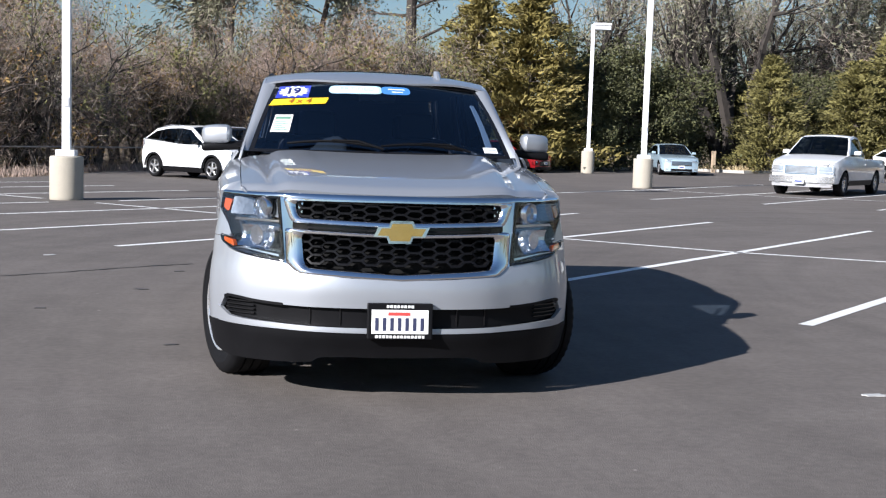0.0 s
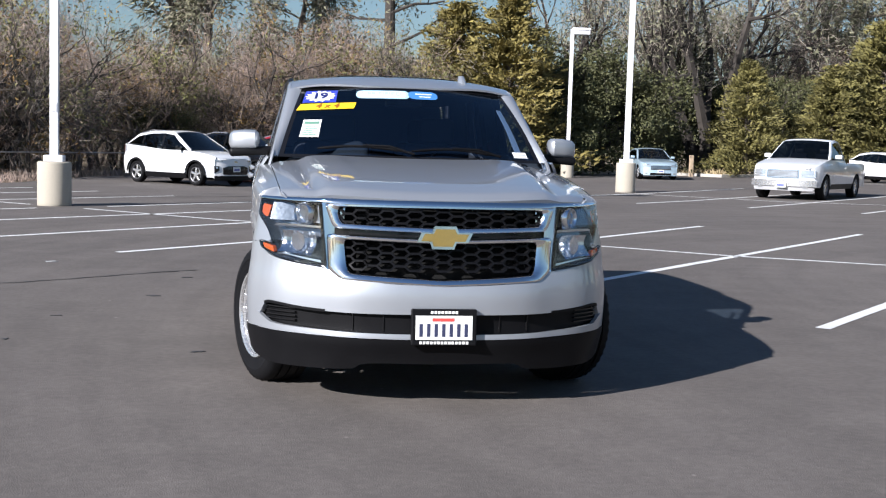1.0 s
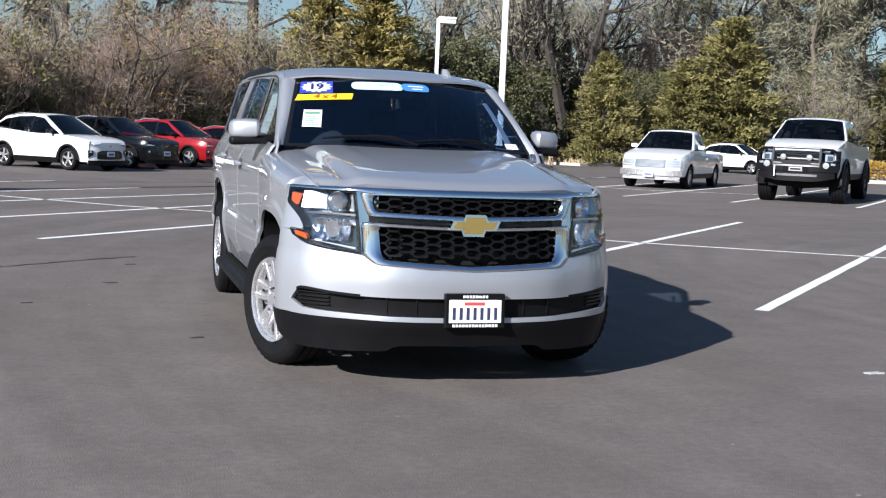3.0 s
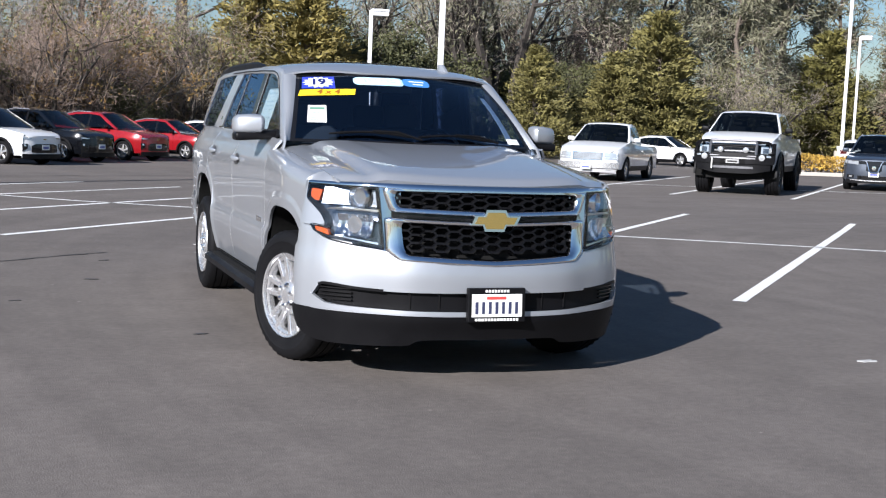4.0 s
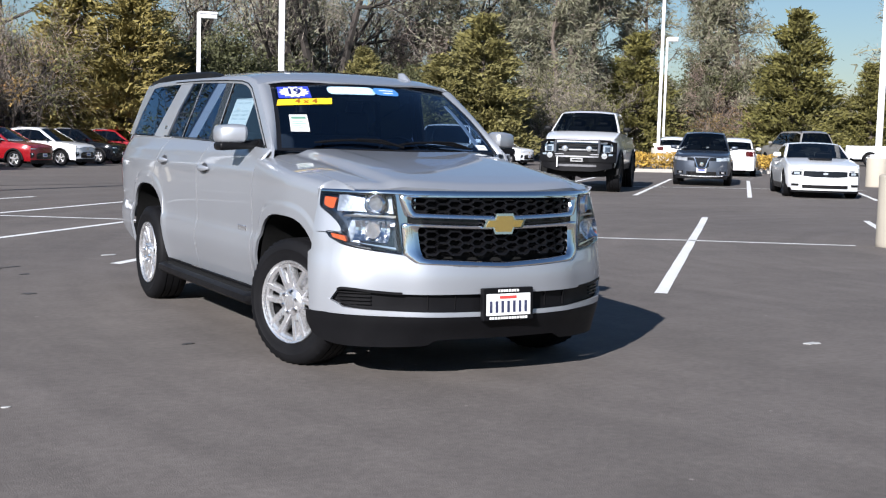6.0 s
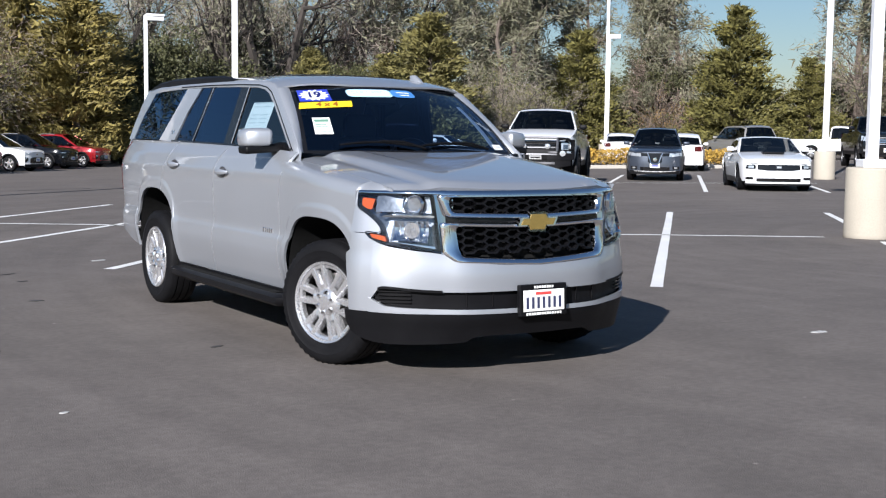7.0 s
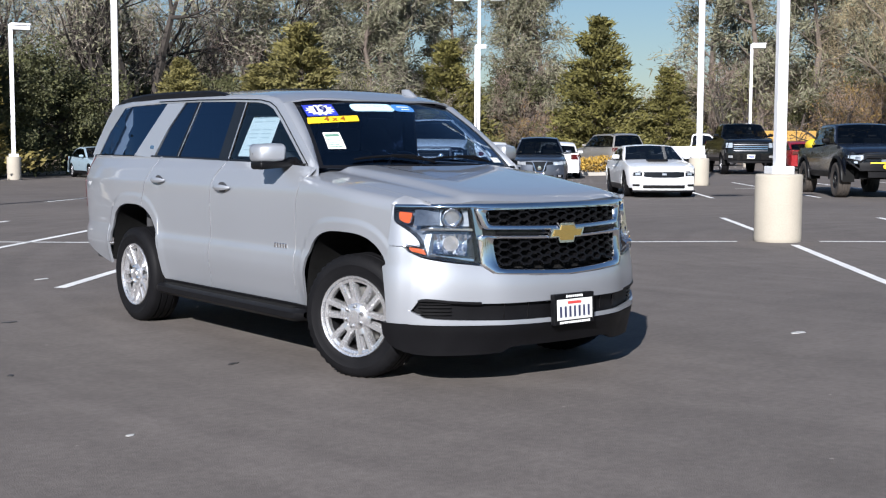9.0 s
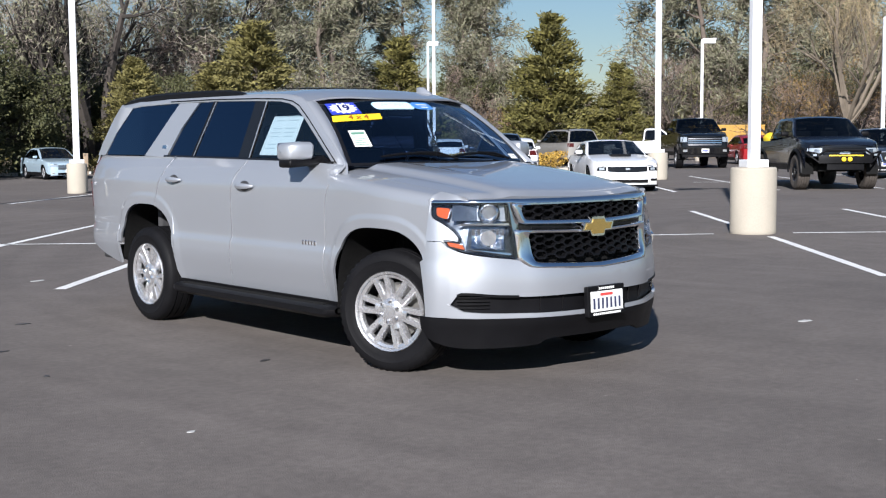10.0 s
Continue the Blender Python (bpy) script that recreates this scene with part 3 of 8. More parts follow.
def Z(x, y):
    """Top of the bonnet and wings: a raised middle whose flanks fall into a groove beside the wings."""
    a = abs(x)
    drop = 0.055 * (max(0, a - 0.40) / 0.45) ** 2
    k = soft_step((y + 0.86) / 0.35)
    edge = 0.575 + 0.075 * (y + 0.8) / 1.2
    dome = 0.015 * k * soft_step((edge + 0.035 - a) / 0.07)
    groove = 0.006 * k * math.exp(-((a - edge - 0.05) / 0.03) ** 2)
    spine = 0.003 * soft_step((a - 0.30 - 0.10 * (y + 0.8)) / 0.05) * soft_step((edge + 0.03 - a) / 0.06) * soft_step((y + 0.45) / 0.6)
    return hood_z(y) - drop + dome - groove + spine


hood_cut = curve([(-0.8, 0.75), (-0.585, 0.795), (-0.4, 0.806), (0.0, 0.824), (0.35, 0.838), (0.6, 0.850)])


for s in (-1, 1):
    out = (s, 0, 0)

    # wing: from the bonnet's edge over the shoulder and down to the arch
    rows = []
    for y in arch_columns(-0.375, 0.602, 40):
        sec = []
        xc = hood_cut(y) + 0.004
        xs = max(xc + 0.02, W(y, 1.05) - 0.055)
        for x in spread(xc, xs, 4):
            sec.append((s * x, y, Z(x, y)))
        zt = Z(xs, y)
        x1, z1 = W(y, zt - 0.075), zt - 0.075
        for t in (0.25, 0.5, 0.75):
            a = t * math.pi / 2
            sec.append((s * (xs + (x1 - xs) * math.sin(a)), y, zt - (zt - z1) * (1 - math.cos(a))))
        lo = arch_z(y, 0.365)
        for z in spread(z1, lo, 56):
            sec.append((s * W(bend(y, z), z), bend(y, z), z))
        rows.append(sec)
    part("front_wing", sheet(rows, (s, 0, 0.3), 0.016), SILVER, suv, smooth=True)

    def column_panel(name, a, b, top, sill, n=30, m=64):
        rows = []
        for y in arch_columns(a, b, n):
            lo = arch_z(y, sill)
            rows.append([(s * W(bend(y, z), z), bend(y, z), z) for z in spread(top(bend(y, 1.26)), lo, m)])
        return part(name, sheet(rows, out, 0.016), SILVER, suv, smooth=True)

    front_door = column_panel("front_door", 0.606, 1.721, lambda y: belt(y) - 0.004, 0.372)
    rear_door = column_panel("rear_door", 1.729, 2.831, lambda y: belt(y) - 0.004, 0.372)
    column_panel("rear_quarter_panel", 2.839, 4.10, lambda y: belt(y) - 0.002, 0.60, 40)

    # thin pale strips put in for the highlights along the door edges
    for y, end, door in ((0.6095, 0.46, front_door), (1.7185, 0.46, front_door), (2.8285, 0.90, rear_door)):
        rows = [[(s * (W(bend(y, z), z) + 0.0005), bend(y, z) - 0.0017, z), (s * (W(bend(y, z), z) + 0.0018), bend(y, z), z), (s * (W(bend(y, z), z) + 0.0005), bend(y, z) + 0.0017, z)] for z in spread(belt(y) - 0.02, end, 40)]
        part("edge_guard", sheet(rows, out, 0.002), ALLOY, door, "pale edge guard", smooth=True)

    # belt trim
    rows = []
    for y in spread(0.62, 2.86, 24):
        z = belt(y)
        x = W(y, z)
        rows.append([(s * (x - 0.004), y, z - 0.006), (s * (x + 0.004), y, z), (s * (x + 0.001), y, z + 0.010), (s * (x - 0.018), y, z + 0.013)])
    part("belt_trim", sheet(rows, out, 0.004), BLACK_GLOSS, suv, smooth=True)

    def side(a, b, d, base=0.0):
        return (s * (G(a, b) + d + base), a, b)

    # A-pillar and roof rail in one strip
    O = [(0.50, 1.238), (0.65, 1.345), (0.80, 1.455), (0.95, 1.562), (1.08, 1.652), (1.17, 1.690), (1.32, 1.714), (1.7, 1.728), (2.3, 1.736), (3.0, 1.740), (3.5, 1.736), (3.84, 1.712)]
    I = [(0.66, 1.262), (0.79, 1.352), (0.92, 1.445), (1.06, 1.545), (1.19, 1.625), (1.28, 1.655), (1.40, 1.672), (1.7, 1.684), (2.3, 1.700), (2.9, 1.702), (3.42, 1.694), (3.62, 1.682)]
    rows = []
    for (a, b), (c, d) in zip([(0.475, 1.17)] + O, [(0.62, 1.18)] + I):
        rows.append([(s * (G(a, b) - 0.012), a, b + 0.006), (s * (G(a, b) + 0.002), a, b), (s * (G((a + c) / 2, (b + d) / 2) + 0.010), (a + c) / 2, (b + d) / 2), (s * (G(c, d) + 0.004), c, d)])
    part("roof_rail_panel", sheet(rows, out, 0.014), SILVER, suv, smooth=True)
    seam = [(c + 0.40 * (a - c), d + 0.40 * (b - d)) for (a, b), (c, d) in zip(O, I)]
    rows = [[(s * (G(y, z) + 0.0125), y, z + 0.0035), (s * (G(y, z) + 0.0130), y, z - 0.0035)] for y, z in seam[:10]]
    part("door_frame_seam", sheet(rows, out, 0.004), BLACK_PLASTIC, suv, "dark shut line above the doors", smooth=True)
    cp = [(2.84, 1.286), (3.20, 1.296), (3.00, 1.50), (2.80, 1.700), (2.50, 1.698), (2.70, 1.50)]
    part("c_pillar", outline(cp, lambda a, b, d: side(a, b, d, 0.006), out, 0.02), SILVER, suv)
    dp = [(3.96, 1.302), (4.12, 1.298), (4.08, 1.40), (3.95, 1.60), (3.84, 1.712), (3.60, 1.684), (3.83, 1.48)]
    part("d_pillar", outline(dp, lambda a, b, d: side(a, b, d, 0.006), out, 0.02), SILVER, suv)
    # dark pillar between the doors, and frames round the panes
    bp = [(1.645, 1.274), (1.80, 1.278), (1.715, 1.692), (1.555, 1.688)]
    part("b_pillar", outline(bp, lambda a, b, d: side(a, b, d, 0.001), out, 0.02), BLACK_GLOSS, suv)
    # both window channels: bright alloy stands in for the reflection along them
    st = [(1.648, 1.276), (1.660, 1.276), (1.571, 1.686), (1.559, 1.686)]
    part("window_channel", outline(st, lambda a, b, d: side(a, b, d, 0.004), out, 0.006), ALLOY, suv, "thin bright window channel")
    dv = [(2.43, 1.285), (2.47, 1.285), (2.295, 1.700), (2.255, 1.700)]
    part("window_divider", outline(dv, lambda a, b, d: side(a, b, d, 0.001), out, 0.02), BLACK_PLASTIC, suv)
    st = [(2.430, 1.288), (2.438, 1.288), (2.263, 1.696), (2.255, 1.696)]
    part("window_channel", outline(st, lambda a, b, d: side(a, b, d, 0.004), out, 0.006), ALLOY, suv, "thin bright window channel")
    fw = smooth_loop([(0.70, 1.270), (1.655, 1.280), (1.565, 1.680), (1.36, 1.672), (1.20, 1.644), (1.02, 1.545), (0.90, 1.44)], 0.03)
    front_pane = part("front_door_window", outline(fw, lambda a, b, d: side(a, b, d, -0.004), out, 0.004), SIDE_GLASS, front_door)
    rw = smooth_loop([(1.79, 1.282), (2.82, 1.292), (2.69, 1.50), (2.50, 1.698), (1.70, 1.690)], 0.03)
    part("rear_door_window", outline(rw, lambda a, b, d: side(a, b, d, -0.004), out, 0.004), DARK_GLASS, rear_door)
    qw = smooth_loop([(3.21, 1.300), (3.95, 1.304), (3.82, 1.49), (3.63, 1.680), (3.42, 1.692), (2.815, 1.698), (3.01, 1.50)], 0.03)
    part("quarter_window", outline(qw, lambda a, b, d: side(a, b, d, 0.001), out, 0.004), DARK_GLASS, suv)

    # wheel wells, rocker and running board
    for c, half, top in ARCHES:
        bm = bmesh.new()
        rows = []
        for k in range(25):
            a = math.pi * k / 24
            y, z = c - (half + 0.003) * math.copysign(abs(math.cos(a)) ** 0.67, math.cos(a)), HUB_Z - 0.06 + (top + 0.063 - HUB_Z) * math.sin(a) ** 0.67
            if y > 3.2:
                z = max(z, 0.47)
            rows.append([(s * x, y, z) for x in (0.915, 0.80, 0.52)])
        part("wheel_well", sheet(rows, (0, 0, -1), 0, bm), UNDERBODY, suv, smooth=True)
        part("wheel_well_wall", rounded_box((min(s * 0.46, s * 0.50), c - half - 0.02, 0.30), (max(s * 0.46, s * 0.50), c + half + 0.10, top + 0.02), 0.01, 1), UNDERBODY, suv)
    rows = [[(s * x, y, z) for x, z in ((0.905, 0.372), (0.90, 0.34), (0.86, 0.315), (0.75, 0.31))] for y in spread(0.46, 2.57, 8)]
    part("rocker", sheet(rows, (s, 0, -0.5), 0.004), BLACK_PLASTIC, suv, smooth=True)
    prof = [(0.80, 0.335), (0.90, 0.352), (0.965, 0.350), (1.0, 0.332), (1.0, 0.296), (0.965, 0.272), (0.88, 0.270), (0.80, 0.29)]
    rows = []
    for y, k in ((0.505, 0.55), (0.53, 0.85), (0.58, 1.0), (1.0, 1), (1.6, 1), (2.2, 1), (2.46, 1.0), (2.51, 0.85), (2.535, 0.55)):
        cx, cz = 0.88, 0.323
        rows.append([(s * (cx + (x - cx) * k), y, cz + (z - cz) * k) for x, z in prof + prof[:1]])
    board = part("running_board", sheet(rows, out, 0), BLACK_PLASTIC, suv, "black running board", smooth=True)
    rows = [[(s * x, y, z) for x, z in ((0.885, 0.353), (0.90, 0.3565), (0.95, 0.355), (0.965, 0.348))] for y in spread(0.62, 2.42, 4)]
    part("step_pad", sheet(rows, (0, 0, 1), 0.002), UNDERBODY, board)

    # door handles
    for door, y0, z0 in ((front_door, 1.545, 1.090), (rear_door, 2.545, 1.118)):
        x0 = W(y0, z0)
        rows = []
        for t in spread(0, 1, 12):
            k = math.sin(math.pi * min(max(t, 0.03), 0.97)) ** 0.45
            y = y0 - 0.112 + 0.224 * t
            xo = W(y, z0) + 0.010 + 0.026 * math.sin(math.pi * t) ** 0.5
            rows.append([(s * (xo + 0.012 * k * math.cos(a)), y, z0 + 0.021 * k * math.sin(a)) for a in spread(0, 2 * math.pi, 10)])
        part("handle", sheet(rows, out, 0), SILVER, door, smooth=True)
        cup = lathe([(0.044, -0.001), (0.040, 0.003), (0.0, 0.004)], 20, "x")
        bmesh.ops.scale(cup, vec=(s, 1.5, 0.85), verts=cup.verts[:])
        bmesh.ops.translate(cup, vec=(s * (x0 + 0.001), y0 + 0.01, z0), verts=cup.verts[:])
        part("handle_cup", cup, ALLOY_DARK, door, smooth=True)

    # mirror
    mx, my, mz = 1.005, 0.80, 1.336
    mirror = new("wing_mirror")
    mirror.parent = suv
    rows = []
    for t in (0, 0.02, 0.07, 0.16, 0.5, 0.84, 0.93, 0.98, 1.0):
        k = (1 - abs(2 * t - 1) ** 5) ** 0.4 if 0 < t < 1 else 0.05
        x = mx - 0.095 + 0.19 * t
        rows.append([(s * x, my + 0.055 * t + 0.085 * k * math.copysign(abs(math.cos(a)) ** 0.6, math.cos(a)), mz - 0.012 * t + 0.062 * k * math.copysign(abs(math.sin(a)) ** 0.5, math.sin(a))) for a in spread(0, 2 * math.pi, 26)])
    part("mirror_cap", sheet(rows, out, 0), SILVER, mirror, smooth=True)
    pm = outline(smooth_loop([(mx - 0.07, mz - 0.05), (mx + 0.07, mz - 0.05), (mx + 0.07, mz + 0.05), (mx - 0.07, mz + 0.05)], 0.02), lambda a, b, d: (s * a, my + 0.112 + 0.3 * (a - mx) + d, b), (0, 1, 0), 0.004)
    part("mirror_glass", pm, CHROME, mirror)
    base = rounded_box((-0.19, -0.060, -0.030), (0.10, 0.080, 0.024), 0.02, 3)
    bmesh.ops.transform(base, matrix=Matrix.Translation((s * (mx - 0.01), my + 0.02, mz - 0.076)) @ Matrix.Diagonal((s, 1, 1, 1)) @ Matrix.Rotation(radians(4), 4, "Y"), verts=base.verts[:])
    bmesh.ops.recalc_face_normals(base, faces=base.faces[:])
    part("mirror_arm", base, BLACK_PLASTIC, mirror, smooth=True)
    tri = [(0.69, 1.266), (0.87, 1.268), (0.86, 1.302), (0.77, 1.302)]
    part("mirror_sail", outline(tri, lambda a, b, d: side(a, b, d, 0.006), out, 0.02), BLACK_PLASTIC, mirror)

    # roof rack rail
    rows = []
    for y, h in ((1.90, 0.0), (1.98, 0.020), (2.12, 0.036), (2.6, 0.046), (3.2, 0.046), (3.55, 0.038), (3.72, 0.020), (3.80, 0.0)):
        x = 0.690 - (0.03 * (y - 3.3) if y > 3.3 else 0)
        z = 1.738 - (0.03 * (y - 3.2) if y > 3.2 else 0)
        rows.append([(s * (x + 0.026), y, z - 0.004), (s * (x + 0.022), y, z + h * 0.8), (s * (x + 0.004), y, z + h + 0.006), (s * (x - 0.016), y, z + h * 0.9 + 0.004), (s * (x - 0.026), y, z - 0.004)])
    part("roof_rack_rail", sheet(rows, (0, 0, 1), 0.006), BLACK_PLASTIC, suv, "black roof rack rail", smooth=True)

    # wheels
    for y in (0.0, AXLE_R):
        w = suv_wheel(suv)
        steer = 19.5 if y < 1 else 0
        w.matrix_basis = pose(s * 0.818, 0.02 if y < 1 else AXLE_R - 0.015, 0.366, 0, 0, steer + (180 if s > 0 else 0)) @ pose(0, 0, 0, 20 if y > 1 else 40)

    # tail lamp and rear bumper corner
    rows = [[(s * (W(y, z) + 0.004), y, z) for z in spread(1.28, 0.86, 6)] for y in spread(4.105, 4.175, 4)]
    part("tail_lamp", sheet(rows, out, 0.02), RED_LENS, suv, "red tail lamp", smooth=True)
    rows = [[(s * (W(y, z) + 0.004), y, z) for z in spread(0.74, 0.42 + 0.17 * ((y - 3.50) / 0.70) ** 1.4, 8)] for y in spread(3.50, 4.20, 12)]
    part("rear_bumper_corner", sheet(rows, out, 0.02), SILVER, suv, smooth=True)

# tailgate and rear bumper
rows = [[(u * min(0.79, G(4.1, z) - 0.02), 4.165 - 0.74 * max(0, z - 1.3) + 0.03 * (1 - u * u), z) for u in spread(-1, 1, 12)] for z in spread(0.75, 1.72, 10)]
part("tailgate", sheet(rows, (0, 1, 0), 0.02), SILVER, suv, smooth=True)
rows = [[(x, 4.21 + 0.05 * (1 - (x / 0.82) ** 2), z) for x in spread(-0.80, 0.80, 12)] for z in spread(0.57, 0.80, 6)]
part("rear_bumper", sheet(rows, (0, 1, 0), 0.05), SILVER, suv, smooth=True)

# roof
roof_c = curve([(0.95, 1.682), (1.05, 1.724), (1.2, 1.754), (1.6, 1.784), (2.2, 1.798), (3.0, 1.794), (3.5, 1.780), (3.92, 1.742)])
edge_z = curve([(1.08, 1.652), (1.17, 1.690), (1.32, 1.714), (1.7, 1.728), (2.3, 1.736), (3.0, 1.740), (3.5, 1.736), (3.84, 1.712)])
rows = []
for t in spread(0, 1, 22):
    row = []
    for u in spread(-1, 1, 20):
        y = 1.09 + (3.86 - 1.09) * t - 0.136 * (1 - u * u) * (1 - t) ** 6 + 0.05 * (1 - u * u) * t ** 6
        ze = edge_z(max(1.08, y if abs(u) > 0.99 else min(3.84, max(1.09, 1.09 + 2.77 * t))))
        z = ze + (roof_c(y) - ze) * (1 - abs(u) ** 2.6)
        row.append((u * (G(min(max(y, 1.08), 3.84), ze) - 0.004), y, z + 0.004))
    rows.append(row)
roof = part("roof", sheet(rows, (0, 0, 1), 0.012), SILVER, suv, smooth=True)
rows = [[(x, y, roof_c(y) * (1 - abs(x / 0.72) ** 2.6) + 1.727 * abs(x / 0.72) ** 2.6 + 0.0085) for x in spread(-0.40, 0.40, 8)] for y in spread(1.42, 1.92, 5)]
part("sunroof", sheet(rows, (0, 0, 1), 0.004), BLACK_GLOSS, roof, "dark glass sunroof", smooth=True)
fin = bmesh.new()
rows = []
for t in spread(0, 1, 6):
    h = 0.062 * (t ** 0.8)
    w = 0.030 * (1 - 0.4 * t)
    rows.append([(0.41 + w * math.cos(a), 1.20 + 0.09 * math.sin(a) * (1 - 0.55 * t) + 0.05 * t, 1.728 + h) for a in spread(0, 2 * math.pi, 10)])
rows.append([(0.41, 1.26, 1.793)] * 11)
part("antenna_fin", sheet(rows, (0, 0, 1), 0), SILVER, suv, smooth=True)

# bonnet: its front edge keeps to the bowed line of the nose
FP = [(0.0, -0.900), (0.15, -0.896), (0.30, -0.880), (0.45, -0.842), (0.58, -0.775), (0.70, -0.680), (0.80, -0.572), (0.87, -0.470), (0.912, -0.390), (0.922, -0.30)]
front_y = curve(FP)


def flat(u):
    """How much of the nose's set-back is left, from the middle to the corners."""
    return 1 - 0.8 * soft_step((u - 0.35) / 0.55)


rows = []
for t in spread(0, 1, 40):
    row = []
    for u in spread(-1, 1, 72):
        yf = front_y(abs(u) * 0.795) + 0.016 + 0.085 * flat(abs(u) * 0.795)
        yb = 0.36 + 0.18 * abs(u) ** 2
        y = yf + (yb - yf) * t
        x = u * hood_cut(y)
        z = Z(x, y)
        if t < 0.06:
            z -= 0.02 * (1 - t / 0.06)
        row.append((x, y, z))
    rows.append(row)
part("bonnet", sheet(rows, (0, 0, 1), 0.02), SILVER, suv, smooth=True)
# cowl
rows = []
for u in spread(-1, 1, 16):
    y = 0.36 + 0.18 * abs(u) ** 2
    x = u * 0.80
    rows.append([(x, y + 0.004, Z(x, y) - 0.025), (x, y + 0.05, Z(x, y) - 0.03), (x, y + 0.14, Z(x, y) + 0.0)])
part("cowl", sheet(rows, (0, 0, 1), 0), BLACK_PLASTIC, suv, smooth=True)


def screen(u, t, d=0.0):
    """Windscreen: u across from -1 to 1, t from the cowl up."""
    a, b = Vector((u * 0.800, 0.390 + 0.150 * u * u, 1.238 - 0.004 * u * u)), Vector((u * 0.650, 0.953 + 0.126 * u * u, 1.682 - 0.026 * u * u))
    p = a.lerp(b, t) + Vector((0, -0.020, 0.020)) * math.sin(math.pi * t)
    return p + Vector((0.12 * u, -0.60, 0.79)).normalized() * d


rows = [[screen(u, t) for u in spread(-1, 1, 20)] for t in spread(0, 1, 8)]
windscreen = part("windscreen", sheet(rows, (0, -1, 1), 0), WINDSCREEN, suv, smooth=True)
for t0, t1, name in ((0.982, 1.0, "screen_top_seal"), (0.0, 0.035, "screen_foot_seal")):
    rows = [[screen(u, t, 0.002) for u in spread(-1, 1, 20)] for t in (t0, t1)]
    part(name, sheet(rows, (0, -1, 1), 0.002), BLACK_GLOSS, suv)
for s in (-1, 1):
    rows = [[screen(s * u, t, 0.002) for t in spread(0, 1, 8)] for u in (0.966, 1.0)]
    part("screen_side_seal", sheet(rows, (0, -1, 1), 0.002), BLACK_GLOSS, suv)
    # painted face of the pillar between the screen and the side
    rows = []
    for t in spread(0.0, 1, 14):
        i = max(0, min(3, int(t * 4)))
        (y0, z0), (y1, z1) = O[i], O[i + 1]
        k = t * 4 - i
        y, z = y0 + (y1 - y0) * k, z0 + (z1 - z0) * k
        p, q = screen(s, t, 0.004), Vector((s * (G(y, z) - 0.002), y, z + 0.003))
        m = p.lerp(q, 0.5) + Vector((0.45 * s, -0.55, 0.70)) * 0.012 * soft_step(t / 0.15 + 0.1)
        rows.append([p, p.lerp(m, 0.5) + Vector((0.2 * s, -0.55, 0.7)) * 0.004, m, m.lerp(q, 0.5) + Vector((0.7 * s, -0.4, 0.55)) * 0.005, q])
    part("a_pillar_face", sheet(rows, (s, -1, 1), 0.006), SILVER, suv, smooth=True)


def on_screen(name, pts, material, d, parent=windscreen, label=""):
    """A sticker along the screen from (u, t) outline points."""
    n = len(pts)
    cu, ct = sum(p[0] for p in pts) / n, sum(p[1] for p in pts) / n
    ring = []
    for p, q in zip(pts, pts[1:] + pts[:1]):
        ring += [(p[0] + (q[0] - p[0]) * k / 4, p[1] + (q[1] - p[1]) * k / 4) for k in range(4)]
    rows = [[screen(cu + (a - cu) * k, ct + (b - ct) * k, d) for a, b in ring + ring[:1]] for k in (1.0, 0.8, 0.6, 0.4, 0.2, 0.02)]
    return part(name, sheet(rows, (0, -1, 1), 0), material, parent, label)


def screen_text(name, body, size, u, t, d, material, italic=0.0, bold=0.014):
    """Print laid along the bowed screen."""
    ob = text_mesh(name, body, size, Matrix.Identity(4), material, windscreen, "", italic, bold)
    ku = (screen(u + 0.05, t) - screen(u - 0.05, t)).length / 0.1
    kt = (screen(u, t + 0.05) - screen(u, t - 0.05)).length / 0.1
    for v in ob.data.vertices:
        v.co = screen(u + v.co.x / ku, t + v.co.y / kt, d + v.co.z)
    return ob


sq = lambda a, b, c, d: [(a, c), (b, c), (b, d), (a, d)]
on_screen("year_sticker", sq(-0.945, -0.645, 0.745, 0.955), BLUE_STICKER, 0.004, label="blue sticker with a white starburst")
star = []
for k in range(28):
    a = 2 * math.pi * k / 28
    r = 1.0 if k % 2 == 0 else 0.76
    star.append((-0.795 + 0.147 * r * math.cos(a), 0.852 + 0.100 * r * math.sin(a)))
on_screen("starburst", star, PAPER, 0.0055)
screen_text("year_print", "19", 0.100, -0.800, 0.852, 0.0085, NAVY_PRINT, 0.0, 0.032)
on_screen("drive_sticker", [(-0.975, 0.622), (-0.48, 0.646), (-0.46, 0.742), (-0.955, 0.724)], YELLOW_STICKER, 0.004, label="yellow strip sticker")
screen_text("drive_print", "4 x 4", 0.072, -0.715, 0.684, 0.0065, BROWN_PRINT, 0.2, 0.026)
on_screen("paper_label", sq(-0.885, -0.735, 0.245, 0.480), PAPER, 0.003, label="white paper label")
on_screen("label_heading", sq(-0.872, -0.75, 0.415, 0.45), GREEN_PRINT, 0.0046)
for i in range(5):
    on_screen("label_line", sq(-0.872, -0.755 - 0.02 * (i % 3), 0.268 + 0.026 * i, 0.278 + 0.026 * i), GREEN_PRINT, 0.0046)
banner = smooth_loop(sq(-0.47, 0.03, 0.812, 0.948), 0.06)
on_screen("pale_banner", banner, SKY_STICKER, 0.004, label="long pale blue and white banner sticker")
on_screen("banner_panel", smooth_loop(sq(-0.455, 0.0, 0.828, 0.933), 0.05), PAPER, 0.0052)
screen_text("banner_print", "CERTIFIED", 0.056, -0.235, 0.882, 0.0085, SKY_STICKER)
